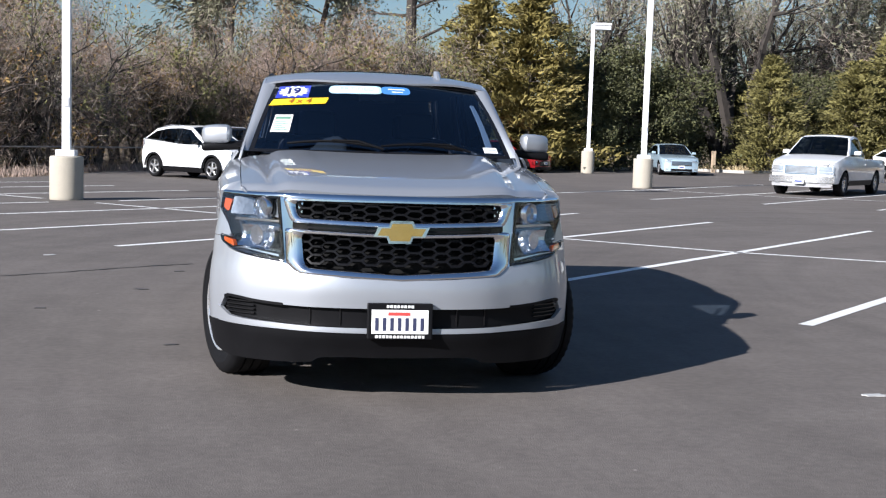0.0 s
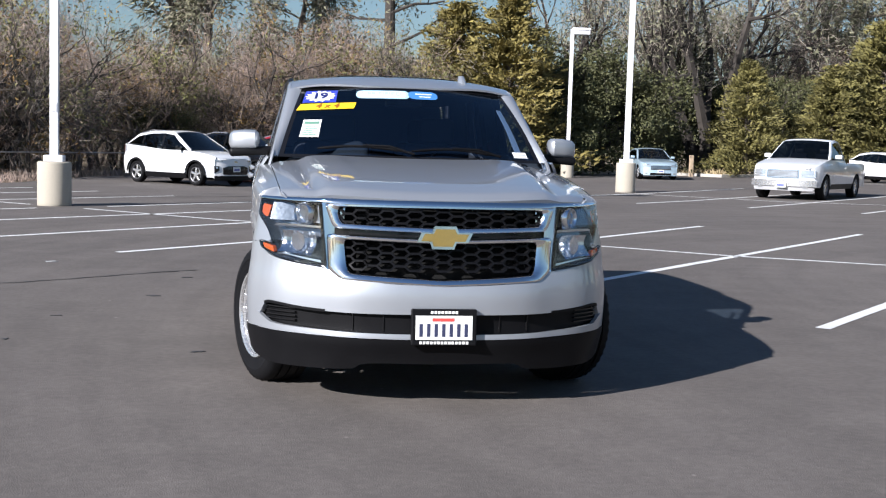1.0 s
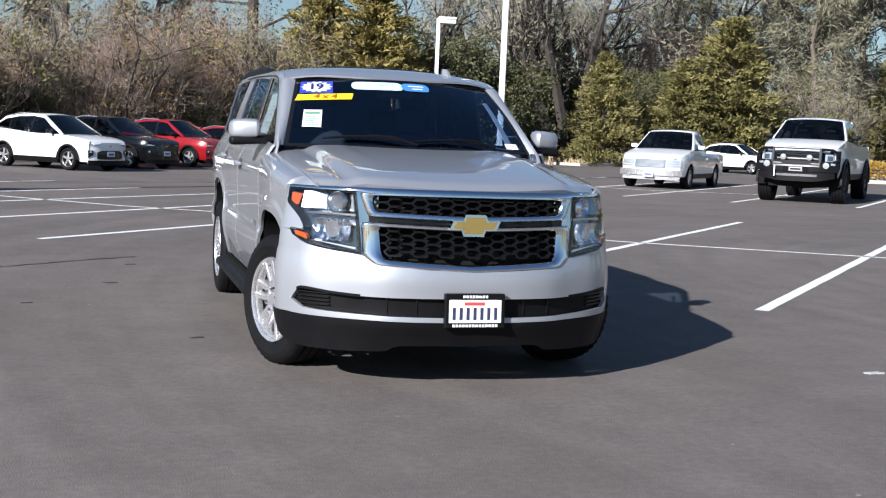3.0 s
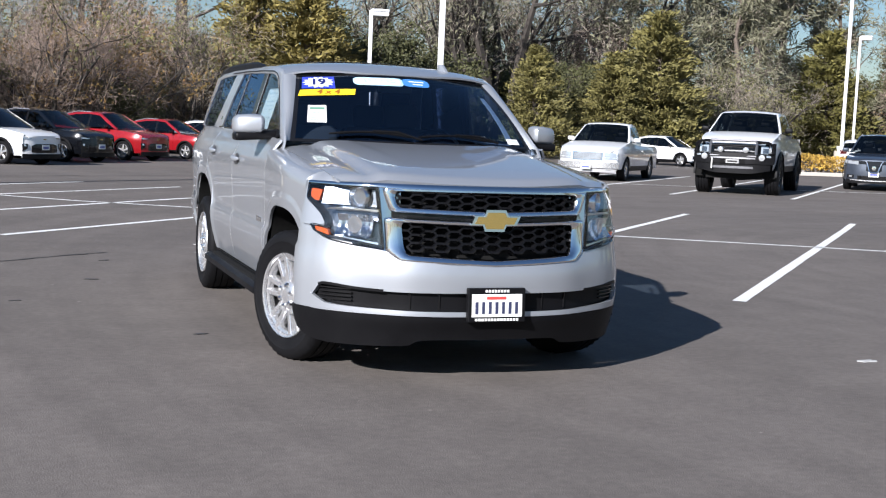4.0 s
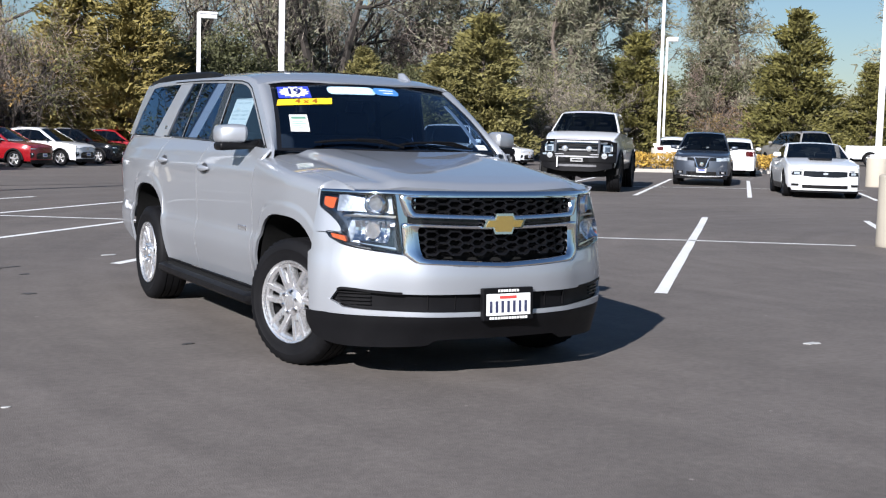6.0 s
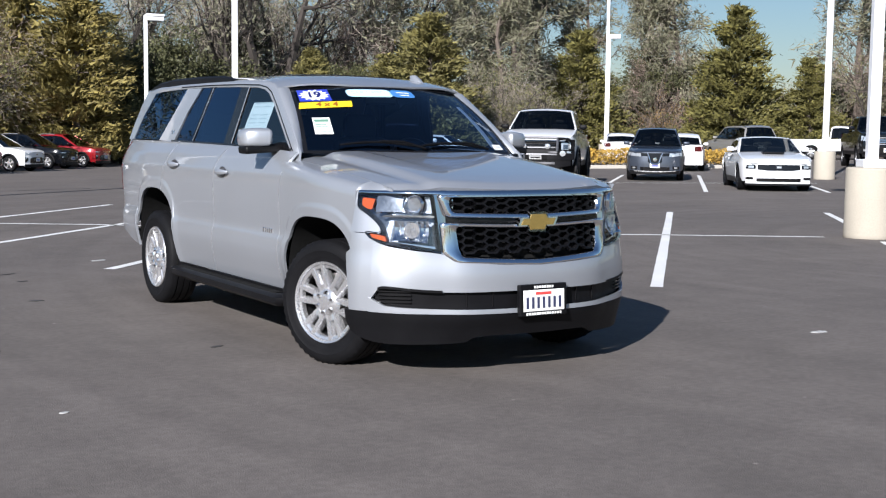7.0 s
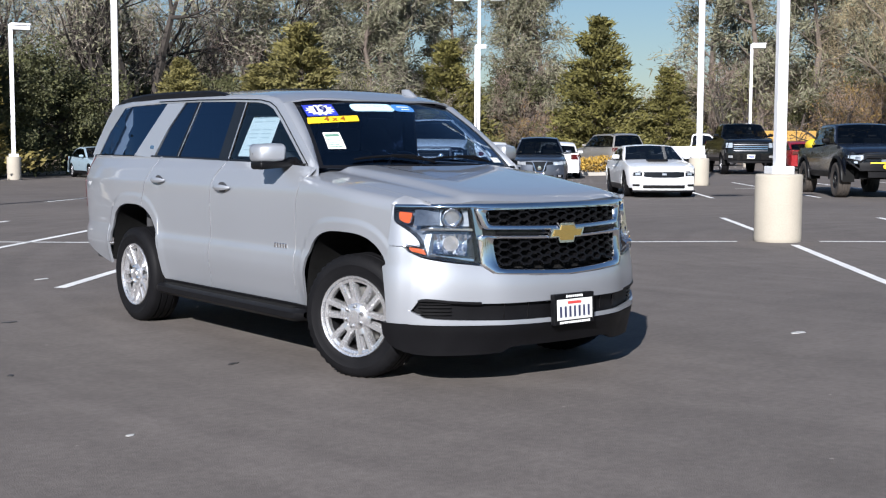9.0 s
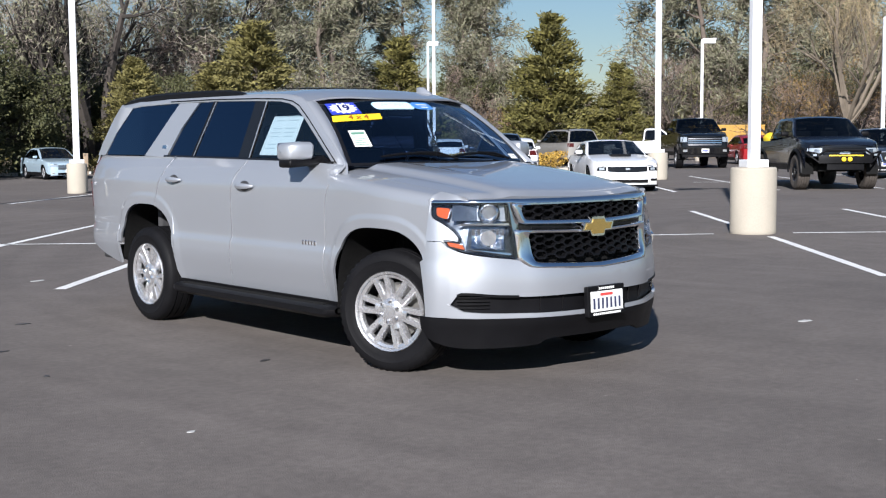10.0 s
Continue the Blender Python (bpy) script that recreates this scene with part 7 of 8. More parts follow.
wagon = vehicle("estate_suv", "silver beige long-roofed suv behind the clipped hedge", TAN_PAINT, (5.3, 2.0, 3.02, 1.0),
                [(-1.0, 1.0), (-0.85, 1.08), (-0.3, 1.14), (0.5, 1.2), (2.0, 1.18), (4.2, 1.2)], [(0.45, 1.2), (0.85, 1.5), (1.18, 1.78), (1.8, 1.83), (3.4, 1.82), (3.95, 1.74), (4.22, 1.2)],
                (0.60, 1.65, 2.65), nose_plain, R=0.37, rim=0.22, tw=0.24, sill=0.38, spokes=6)
wagon.matrix_basis = stand(41.75, 46.6, 156.6)
red_sedan = vehicle("sedan", "red low sedan parked beyond the black pickup", RED_PAINT, **SEDAN)
red_sedan.matrix_basis = stand(47.6, 38.6, 140)


# ---- trees ----
def leaf_material(name, rgb, other, vary=0.35):
    return mat(name, rgb, 0.75, vary=0.38, scale=0.9, fine=3, tint=other, island=vary * 0.7)


BARK = mat("grey_brown_bark", (0.13, 0.105, 0.085), 0.95, vary=0.35, scale=3, fine=25, bump=0.6, dist=0.02)
BARK_DARK = mat("dark_bark", (0.050, 0.042, 0.036), 0.95, vary=0.35, scale=3, fine=25, bump=0.6, dist=0.02)
BARK_PALE = mat("pale_bark", (0.17, 0.14, 0.105), 0.9, vary=0.25, scale=3, fine=25, bump=0.4, dist=0.02)
TWIG_BROWN = leaf_material("brown_twigs", (0.205, 0.150, 0.122), (0.34, 0.26, 0.215), 0.7)
TWIG_GREY = leaf_material("grey_twigs", (0.26, 0.225, 0.185), (0.33, 0.285, 0.235), 0.45)
TWIG_PALE = leaf_material("pale_twigs", (0.27, 0.21, 0.13), (0.34, 0.27, 0.15), 0.4)
LEAF_RUST = leaf_material("rust_leaves", (0.28, 0.13, 0.045), (0.20, 0.145, 0.045), 0.6)
LEAF_OLIVE = leaf_material("olive_leaves", (0.10, 0.108, 0.038), (0.17, 0.16, 0.055), 0.6)
LEAF_SPRUCE = leaf_material("deep_green_needles", (0.095, 0.092, 0.024), (0.145, 0.130, 0.034), 0.5)
LEAF_CEDAR = leaf_material("yellow_green_needles", (0.118, 0.108, 0.033), (0.168, 0.148, 0.046), 0.5)
LEAF_GOLD = leaf_material("yellow_olive_needles", (0.146, 0.122, 0.033), (0.202, 0.163, 0.046), 0.5)
LEAF_PINE = leaf_material("grey_green_needles", (0.140, 0.142, 0.088), (0.195, 0.188, 0.120), 0.45)
LEAF_OAK = leaf_material("dark_green_leaves", (0.055, 0.065, 0.025), (0.085, 0.085, 0.032), 0.55)


class Shape:
    """Collects tubes, and slivers and leaves in bulk, for one mesh."""

    def __init__(self, seed):
        self.rng = np.random.default_rng(seed)
        self.v, self.f, self.n = [], [], 0

    def tube(self, pts, rad, sides=5):
        pts = [Vector(p) for p in pts]
        base = self.n
        vs = []
        for i, p in enumerate(pts):
            d = (pts[min(i + 1, len(pts) - 1)] - pts[max(i - 1, 0)]).normalized()
            a = d.orthogonal().normalized()
            b = d.cross(a)
            for k in range(sides):
                w = 2 * math.pi * k / sides
                vs.append(tuple(p + (a * math.cos(w) + b * math.sin(w)) * rad[i]))
        self.v.append(np.array(vs))
        for i in range(len(pts) - 1):
            for k in range(sides):
                k2 = (k + 1) % sides
                self.f.append((base + i * sides + k, base + i * sides + k2, base + (i + 1) * sides + k2, base + (i + 1) * sides + k))
        self.n += len(vs)

    def leaves(self, centres, size, stretch=2.0, lean=None):
        """Small pointed leaves at the centres, long way along lean or any way."""
        c = np.asarray(centres, float)
        m = len(c)
        a = self.rng.normal(size=(m, 3)) if lean is None else np.asarray(lean) + self.rng.normal(size=(m, 3)) * 0.45
        a /= np.linalg.norm(a, axis=1, keepdims=True)
        b = np.cross(a, self.rng.normal(size=(m, 3)))
        b /= np.linalg.norm(b, axis=1, keepdims=True)
        s = size * self.rng.uniform(0.6, 1.4, (m, 1))
        tri = np.stack([c - a * s * stretch / 2 - b * s * 0.35, c - a * s * stretch / 2 * 0.6 + b * s * 0.5, c + a * s * stretch / 2], axis=1).reshape(-1, 3)
        self.v.append(tri)
        self.f += [(self.n + 3 * i, self.n + 3 * i + 1, self.n + 3 * i + 2) for i in range(m)]
        self.n += 3 * m

    def mesh(self, name, material):
        me = bpy.data.meshes.new(name)
        me.from_pydata(np.concatenate(self.v).tolist(), [], self.f)
        me.materials.append(material)
        me.update()
        return me


def grow(wood, rng, p, d, length, r, depth, tips, spread_=0.7, lift=0.15, forks=3, wander=0.18):
    """A limb with bends and forks. tips gathers (place, way) along the thin ends."""
    pts, rad = [p.copy()], [r]
    n = 4
    q = p.copy()
    for i in range(n):
        d = (d + Vector(rng.normal(size=3)) * wander + Vector((0, 0, lift * 0.3))).normalized()
        q = q + d * length / n
        pts.append(q.copy())
        rad.append(r * (1 - 0.55 * (i + 1) / n))
        if depth == 0:
            tips.append((q.copy(), d.copy()))
    wood.tube(pts, rad, 5 if r > 0.04 else 3)
    if depth == 0:
        return
    for k in range(forks + (1 if rng.random() < 0.5 else 0)):
        t = rng.uniform(0.35, 1.0)
        i = min(n - 1, int(t * n))
        at = pts[i].lerp(pts[i + 1], t * n - i if i < n else 1)
        nd = (d + Vector(rng.normal(size=3)) * spread_ + Vector((0, 0, lift))).normalized()
        grow(wood, rng, at, nd, length * rng.uniform(0.45, 0.72), rad[i] * 0.6, depth - 1, tips, spread_, lift, forks, wander)


def tree(name, label, wood_mesh, crown_mesh, extra=None):
    t = tagged(new(name), label, "tree", "")
    for nm, me in (("trunk", wood_mesh), ("crown", crown_mesh), ("foliage", extra)):
        if me:
            o = new(nm, me)
            o.parent = t
    return t


def clumps(rng, ends, m):
    """Picks of branch ends that favour some, so that foliage gathers in clumps."""
    w = rng.random(len(ends)) ** 3 + 0.02
    return rng.choice(len(ends), m, p=w / w.sum())


def make_thicket(seed, twig_mat, leaf_mat):
    wood, twigs, leaf = Shape(seed), Shape(seed + 1), Shape(seed + 2)
    rng = wood.rng
    tips = []
    for k in range(11):
        a = rng.uniform(0, 2 * math.pi)
        r = rng.uniform(0, 2.2)
        grow(wood, rng, Vector((r * math.cos(a), r * math.sin(a), -0.1)), Vector((0.35 * math.cos(a), 0.35 * math.sin(a), 1)).normalized(), rng.uniform(2.6, 4.4), rng.uniform(0.07, 0.15), 2, tips, 0.75, 0.25, 3, 0.22)
    P_ = np.array([t[0] for t in tips])
    D_ = np.array([t[1] for t in tips])
    idx = clumps(rng, P_, 8000)
    c = P_[idx] + rng.normal(size=(8000, 3)) * 0.34
    c[:, 2] = np.maximum(c[:, 2], 0.1)
    twigs.leaves(c, 0.012, 36.0, D_[idx] * 0.8 + rng.normal(size=(8000, 3)) * 0.55)
    low = np.stack([rng.normal(size=2200) * 1.8, rng.normal(size=2200) * 1.8, rng.uniform(0.0, 2.4, 2200)], axis=1)
    twigs.leaves(low, 0.013, 36.0, rng.normal(size=(2200, 3)) * 0.6 + np.array([0.0, 0.0, 0.5]))
    idx = clumps(rng, P_, 7500)
    keep = P_[idx]
    patch = np.sin(keep[:, 0] * 1.7 + keep[:, 2] * 1.3) + np.cos(keep[:, 1] * 1.9) > -0.1
    leaf.leaves(keep[patch] + rng.normal(size=(patch.sum(), 3)) * 0.30, 0.080, 1.6)
    return wood.mesh("trunk", BARK_DARK), twigs.mesh("crown", twig_mat), leaf.mesh("foliage", leaf_mat)


def make_cedar(seed, leaf_mat):
    wood, leaf = Shape(seed), Shape(seed + 1)
    rng = wood.rng
    H = 7.4
    wood.tube([(0, 0, -0.1), (0.05, 0, 2.5), (0.0, 0.06, 5), (0.02, 0, H)], [0.22, 0.16, 0.09, 0.02], 7)
    cs, ls = [], []
    for k in range(190):
        z = 0.5 + (H - 0.7) * (k / 190) ** 0.92
        a = rng.uniform(0, 2 * math.pi)
        reach = (2.9 * (1 - z / H) ** 0.7 + 0.22) * rng.uniform(0.5, 1.25)
        e = Vector((reach * math.cos(a), reach * math.sin(a), z - 0.10 * reach + 0.22))
        wood.tube([(0, 0, z - 0.15), e * 0.55 + Vector((0, 0, z - 0.05)) * 0.45, e], [0.03, 0.018, 0.006], 3)
        m = int(34 + 52 * reach)
        t = rng.uniform(0.22, 1.05, m) ** 0.8
        base = np.array([0, 0, z]) * (1 - t[:, None]) + np.array(e) * t[:, None]
        side = rng.normal(size=(m, 3)) * np.array([0.20, 0.20, 0.13]) * (0.5 + 0.5 * reach / 2)
        cs.append(base + side)
        ls.append(np.tile(np.array([math.cos(a), math.sin(a), 0.35]), (m, 1)))
    leaf.leaves(np.concatenate(cs), 0.115, 2.4, np.concatenate(ls))
    return wood.mesh("trunk", BARK), leaf.mesh("crown", leaf_mat)


def make_pine_grey(seed, leaf_mat=None):
    wood, twigs, leaf = Shape(seed), Shape(seed + 1), Shape(seed + 2)
    rng = wood.rng
    H = 13.0
    x = y = 0.0
    pts, rad = [Vector((0, 0, -0.1))], [0.30]
    for i in range(8):
        x += rng.normal() * 0.18
        y += rng.normal() * 0.18
        pts.append(Vector((x, y, H * (i + 1) / 8)))
        rad.append(0.30 * (1 - 0.9 * (i + 1) / 8))
    wood.tube(pts, rad, 7)
    tips = []
    for k in range(34):
        z = rng.uniform(0.16, 0.98) * H
        i = min(7, int(z / H * 8))
        p = pts[i].lerp(pts[i + 1], z / H * 8 - i)
        a = rng.uniform(0, 2 * math.pi)
        grow(wood, rng, p, Vector((math.cos(a), math.sin(a), 0.45)).normalized(), rng.uniform(1.8, 3.4) * (1.15 - 0.6 * z / H), 0.06, 1, tips, 0.6, 0.1, 4, 0.2)
    P_ = np.array([t[0] for t in tips])
    D_ = np.array([t[1] for t in tips])
    m = 9000
    idx = clumps(rng, P_, m)
    leaf.leaves(P_[idx] + rng.normal(size=(m, 3)) * 0.26, 0.09, 4.2, D_[idx] + np.array([0, 0, -0.5]))
    idx = rng.integers(0, len(P_), 2500)
    twigs.leaves(P_[idx] + rng.normal(size=(2500, 3)) * 0.32, 0.022, 22.0)
    return wood.mesh("trunk", BARK), leaf.mesh("crown", LEAF_PINE), twigs.mesh("foliage", TWIG_GREY)


def make_oak(seed):
    wood, leaf = Shape(seed), Shape(seed + 1)
    rng = wood.rng
    wood.tube([(0, 0, -0.1), (0.1, 0, 1.0), (0.0, 0.1, 2.0)], [0.34, 0.27, 0.24], 7)
    tips = []
    for k in range(9):
        a = rng.uniform(0, 2 * math.pi)
        grow(wood, rng, Vector((0, 0.1, rng.uniform(1.0, 2.0))), Vector((math.cos(a), math.sin(a), rng.uniform(0.35, 1.5))).normalized(), rng.uniform(2.4, 3.8), 0.13, 2, tips, 0.7, 0.2, 3, 0.2)
    P_ = np.array([t[0] for t in tips])
    m = 9500
    idx = clumps(rng, P_, m)
    c = P_[idx] + rng.normal(size=(m, 3)) * np.array([0.32, 0.32, 0.22])
    low = np.stack([rng.normal(size=1800) * 1.7, rng.normal(size=1800) * 1.7, rng.uniform(0.1, 2.6, 1800)], axis=1)
    pts = np.concatenate([c, low])
    leaf.leaves(np.concatenate([pts, pts + leaf.rng.normal(size=pts.shape) * 0.16]), 0.105, 1.6)
    return wood.mesh("trunk", BARK_DARK), leaf.mesh("crown", LEAF_OAK)


def make_bare(seed, wood_mat, twig_mat, H=9.0, stems=4, droop=0.15, leafy=0):
    wood, twigs = Shape(seed), Shape(seed + 1)
    rng = wood.rng
    tips = []
    wood.tube([(0, 0, -0.1), (0.08, 0.02, H * 0.12), (0.0, 0.08, H * 0.24)], [0.24, 0.17, 0.14], 7)
    for k in range(stems + 3):
        a = 2 * math.pi * k / (stems + 3) + rng.uniform(-0.4, 0.4)
        grow(wood, rng, Vector((0, 0.08, H * rng.uniform(0.12, 0.25))), Vector((0.55 * math.cos(a), 0.55 * math.sin(a), 1)).normalized(), H * rng.uniform(0.36, 0.5), 0.12, 3, tips, 0.55, droop, 2, 0.16)
    P_ = np.array([t[0] for t in tips])
    D_ = np.array([t[1] for t in tips])
    m = 6500
    idx = rng.integers(0, len(P_), m)
    twigs.leaves(P_[idx] + rng.normal(size=(m, 3)) * 0.34, 0.015, 34.0, D_[idx] * 0.8 + rng.normal(size=(m, 3)) * 0.4)
    return wood.mesh("trunk", wood_mat), twigs.mesh("crown", twig_mat)


def make_big_dark(seed):
    wood, twigs, leaf = Shape(seed), Shape(seed + 1), Shape(seed + 2)
    rng = wood.rng
    tips = []
    for k in range(5):
        a = 2 * math.pi * k / 5 + rng.uniform(-0.4, 0.4)
        lean = rng.uniform(0.08, 0.4)
        grow(wood, rng, Vector((0.3 * math.cos(a), 0.3 * math.sin(a), -0.1)), Vector((lean * math.cos(a), lean * math.sin(a), 1)).normalized(), rng.uniform(6.0, 8.5), rng.uniform(0.22, 0.36), 3, tips, 0.6, 0.12, 3, 0.12)
    P_ = np.array([t[0] for t in tips])
    D_ = np.array([t[1] for t in tips])
    m = 5000
    idx = rng.integers(0, len(P_), m)
    twigs.leaves(P_[idx] + rng.normal(size=(m, 3)) * 0.4, 0.022, 26.0, D_[idx])
    m = 3600
    idx = rng.integers(0, len(P_), m)
    leaf.leaves(P_[idx] + rng.normal(size=(m, 3)) * 0.45, 0.10, 2.6)
    return wood.mesh("trunk", BARK_DARK), twigs.mesh("crown", TWIG_GREY), leaf.mesh("foliage", LEAF_PINE)


def make_tall_trunk(seed):
    wood, leaf = Shape(seed), Shape(seed + 1)
    rng = wood.rng
    wood.tube([(0, 0, -0.1), (0.05, 0, 4), (-0.05, 0.1, 8), (0.1, 0, 13)], [0.36, 0.30, 0.24, 0.12], 8)
    tips = []
    for k in range(14):
        z = rng.uniform(5, 13)
        a = rng.uniform(0, 2 * math.pi)
        grow(wood, rng, Vector((0, 0, z)), Vector((math.cos(a), math.sin(a), 0.4)).normalized(), rng.uniform(2, 3.6), 0.09, 2, tips, 0.6, 0.1, 2, 0.2)
    P_ = np.array([t[0] for t in tips])
    idx = rng.integers(0, len(P_), 5000)
    leaf.leaves(P_[idx] + rng.normal(size=(5000, 3)) * 0.4, 0.10, 2.4)
    return wood.mesh("trunk", BARK_DARK), leaf.mesh("crown", LEAF_PINE)


# cedar, oak, thicket: last entries are unseen trees, added to block the bright horizon
PLACES = {
    "bare": [(-9.5, 41.4, 0.62, 276), (-7.5, 43.8, 0.55, 57), (-5.8, 46.0, 0.6, 287), (-2.3, 47.3, 0.62, 50), (0.4, 50.3, 0.6, 222), (-10.1, 49.4, 0.8, 314), (-0.5, 52.3, 0.75, 75), (2.7, 56.2, 0.8, 78), (29.7, 67.6, 1.1, 130), (54.7, 79.4, 1.0, 284), (61.6, 73.8, 1.0, 132), (70.2, 60.1, 1.0, 339)],
    "bare_pale": [(60.0, 39.5, 1.2, 39), (65.6, 37.5, 1.0, 309)],
    "big_dark": [(22.3, 62.0, 1.1, 348), (21.5, 66.6, 0.95, 322), (15.7, 70.3, 1.0, 108), (25.6, 77.1, 1.0, 173), (32.3, 71.8, 1.15, 28), (27.7, 71.9, 1.1, 54), (38.2, 73.0, 1.1, 248)],
    "golden_cedar": [(9.8, 53.7, 1.15, 194), (7.9, 56.0, 1.15, 244)],
    "cedar": [(22.4, 56.6, 0.72, 52), (26.9, 56.8, 0.82, 23), (29.8, 57.2, 1.10, 217), (61.7, -20.0, 0.97, 303), (58.1, -32.2, 1.19, 344), (18.2, -59.5, 0.96, 199), (-5.0, -57.7, 1.07, 65), (-49.0, 35.6, 1.19, 348), (-20.7, 53.9, 1.0, 352)],
    "oak": [(-10.9, 40.0, 0.5, 5), (-10.0, 42.3, 0.42, 78), (-5.2, 46.6, 0.42, 101), (2.4, 51.2, 0.5, 330), (6.9, 59.8, 0.9, 104), (15.4, 58.0, 1.05, 74), (12.7, 56.6, 0.85, 339), (19.0, 63.2, 1.0, 249), (26.4, 60.3, 0.75, 108), (24.5, 66.8, 0.9, 1), (30.9, 70.5, 1.0, 122), (36.3, 62.8, 0.7, 295), (63.1, 79.9, 0.95, 254), (62.9, 78.9, 0.8, 17), (58.2, 81.9, 0.7, 65), (67.8, 69.2, 0.8, 344), (75.4, 66.4, 0.9, 71), (73.5, 55.5, 0.9, 128), (72.2, 50.3, 0.9, 279), (72.0, 42.7, 1.0, 287), (43.9, 71.7, 0.8, 33), (90.8, 69.2, 1.6, 359), (96.3, 60.6, 1.6, 58), (95.4, 66.0, 1.5, 17), (96.9, 55.4, 1.6, 355), (92.4, 77.1, 1.4, 192), (62.3, 73.0, 1.2, 85), (-34.6, 126.1, 1.15, 164), (-27.1, 121.2, 1.15, 20), (-22.1, 130.2, 1.15, 12), (-14.6, 124.4, 1.15, 302), (-7.5, 119.2, 1.15, 263), (-1.0, 132.5, 1.15, 227), (6.2, 129.7, 1.15, 38), (12.9, 123.4, 1.15, 54), (20.9, 128.9, 1.15, 106), (26.7, 121.4, 1.15, 360), (35.2, 125.8, 1.15, 351), (39.9, 117.6, 1.15, 176), (47.8, 119.4, 1.15, 172), (50.9, 110.3, 1.15, 145), (55.3, 105.5, 1.15, 136), (76.2, 124.4, 1.0, 346), (78.9, 115.4, 1.0, 180), (81.7, 107.4, 1.0, 32), (86.4, 101.9, 1.0, 282), (98.2, 103.7, 1.0, 130), (102.4, 97.4, 1.0, 279), (105.9, 90.9, 1.0, 239), (111.1, 85.8, 1.0, 131), (114.3, 79.5, 1.0, 101), (114.9, 72.0, 1.0, 277), (120.9, 67.9, 1.0, 106), (127.4, 64.0, 1.0, 234), (60.8, 16.3, 1.02, 279), (59.8, 4.2, 1.01, 294), (63.3, -7.8, 0.97, 232), (41.7, -51.5, 1.09, 259), (6.9, -66.0, 1.1, 10), (-46.0, -40.0, 0.98, 220), (-56.9, -19.6, 1.15, 312), (-63.6, -8.9, 1.19, 198), (-59.5, 3.1, 1.04, 122), (-61.1, 15.2, 1.14, 151), (-59.6, 27.8, 1.01, 56), (-43.2, 46.3, 1.14, 238), (-32.1, 51.4, 1.05, 221)],
    "pine_grey": [(-3.8, 56.2, 1.05, 46), (-5.6, 60.1, 0.95, 1), (0.9, 66.2, 1.0, 354), (-13.2, 57.0, 1.1, 346), (33.5, 68.0, 1.0, 60), (40.0, 65.2, 1.0, 112), (54.6, 80.2, 1.1, 173), (62.0, 73.9, 1.05, 21), (47.6, 80.0, 1.1, 270), (53.0, 79.8, 1.15, 304), (57.3, 78.1, 1.1, 7), (72.6, 63.6, 1.35, 272), (79.1, 61.6, 1.35, 335), (78.5, 55.2, 1.2, 124), (91.1, 57.6, 1.3, 13), (68.4, 55.8, 1.2, 122), (72.2, 53.9, 1.25, 333), (76.2, 51.3, 1.2, 196), (76.5, 46.8, 1.25, 112), (47.5, 73.9, 1.15, 114), (42.3, 75.1, 1.1, 64), (63.4, 73.5, 1.15, 146), (60.8, 74.4, 1.0, 214)],
    "spruce": [(34.1, 66.5, 1.0, 244), (59.1, 81.6, 0.75, 114), (58.4, 62.6, 1.36, 208), (62.8, 59.7, 0.92, 3), (51.4, 71.2, 1.16, 70)],
    "tall_trunk": [(4.8, 58.0, 1.0, 314)],
    "thicket": [(-11.5, 36.8, 1.0, 224), (-10.1, 38.2, 0.95, 267), (-8.9, 40.5, 0.95, 286), (-8.2, 45.7, 0.85, 339), (-6.6, 47.9, 0.7, 266), (-4.7, 48.6, 0.72, 332), (-2.8, 48.7, 1.05, 10), (-1.0, 50.3, 1.0, 168), (1.0, 52.2, 1.0, 340), (3.0, 53.6, 1.0, 234), (5.2, 54.9, 0.95, 324), (-11.1, 46.2, 1.2, 41), (-8.3, 53.8, 0.85, 169), (-3.9, 54.2, 0.8, 89), (0.6, 56.2, 1.15, 196), (4.4, 58.0, 1.1, 207), (61.5, 80.8, 0.9, 8), (36.9, 60.0, 1.0, 351), (68.6, 55.6, 1.2, 189), (67.9, 41.7, 1.2, 269), (64.1, 44.3, 1.0, 340), (65.4, 68.8, 0.9, 123), (72.4, 67.0, 0.9, 220), (60.4, 71.0, 0.8, 331), (47.7, -40.0, 0.92, 130), (30.4, -57.2, 1.07, 337), (-17.9, -62.6, 1.07, 15), (-28.0, -54.9, 0.91, 321), (-35.3, -45.2, 1.02, 197), (-54.6, -31.5, 1.1, 135)],
}
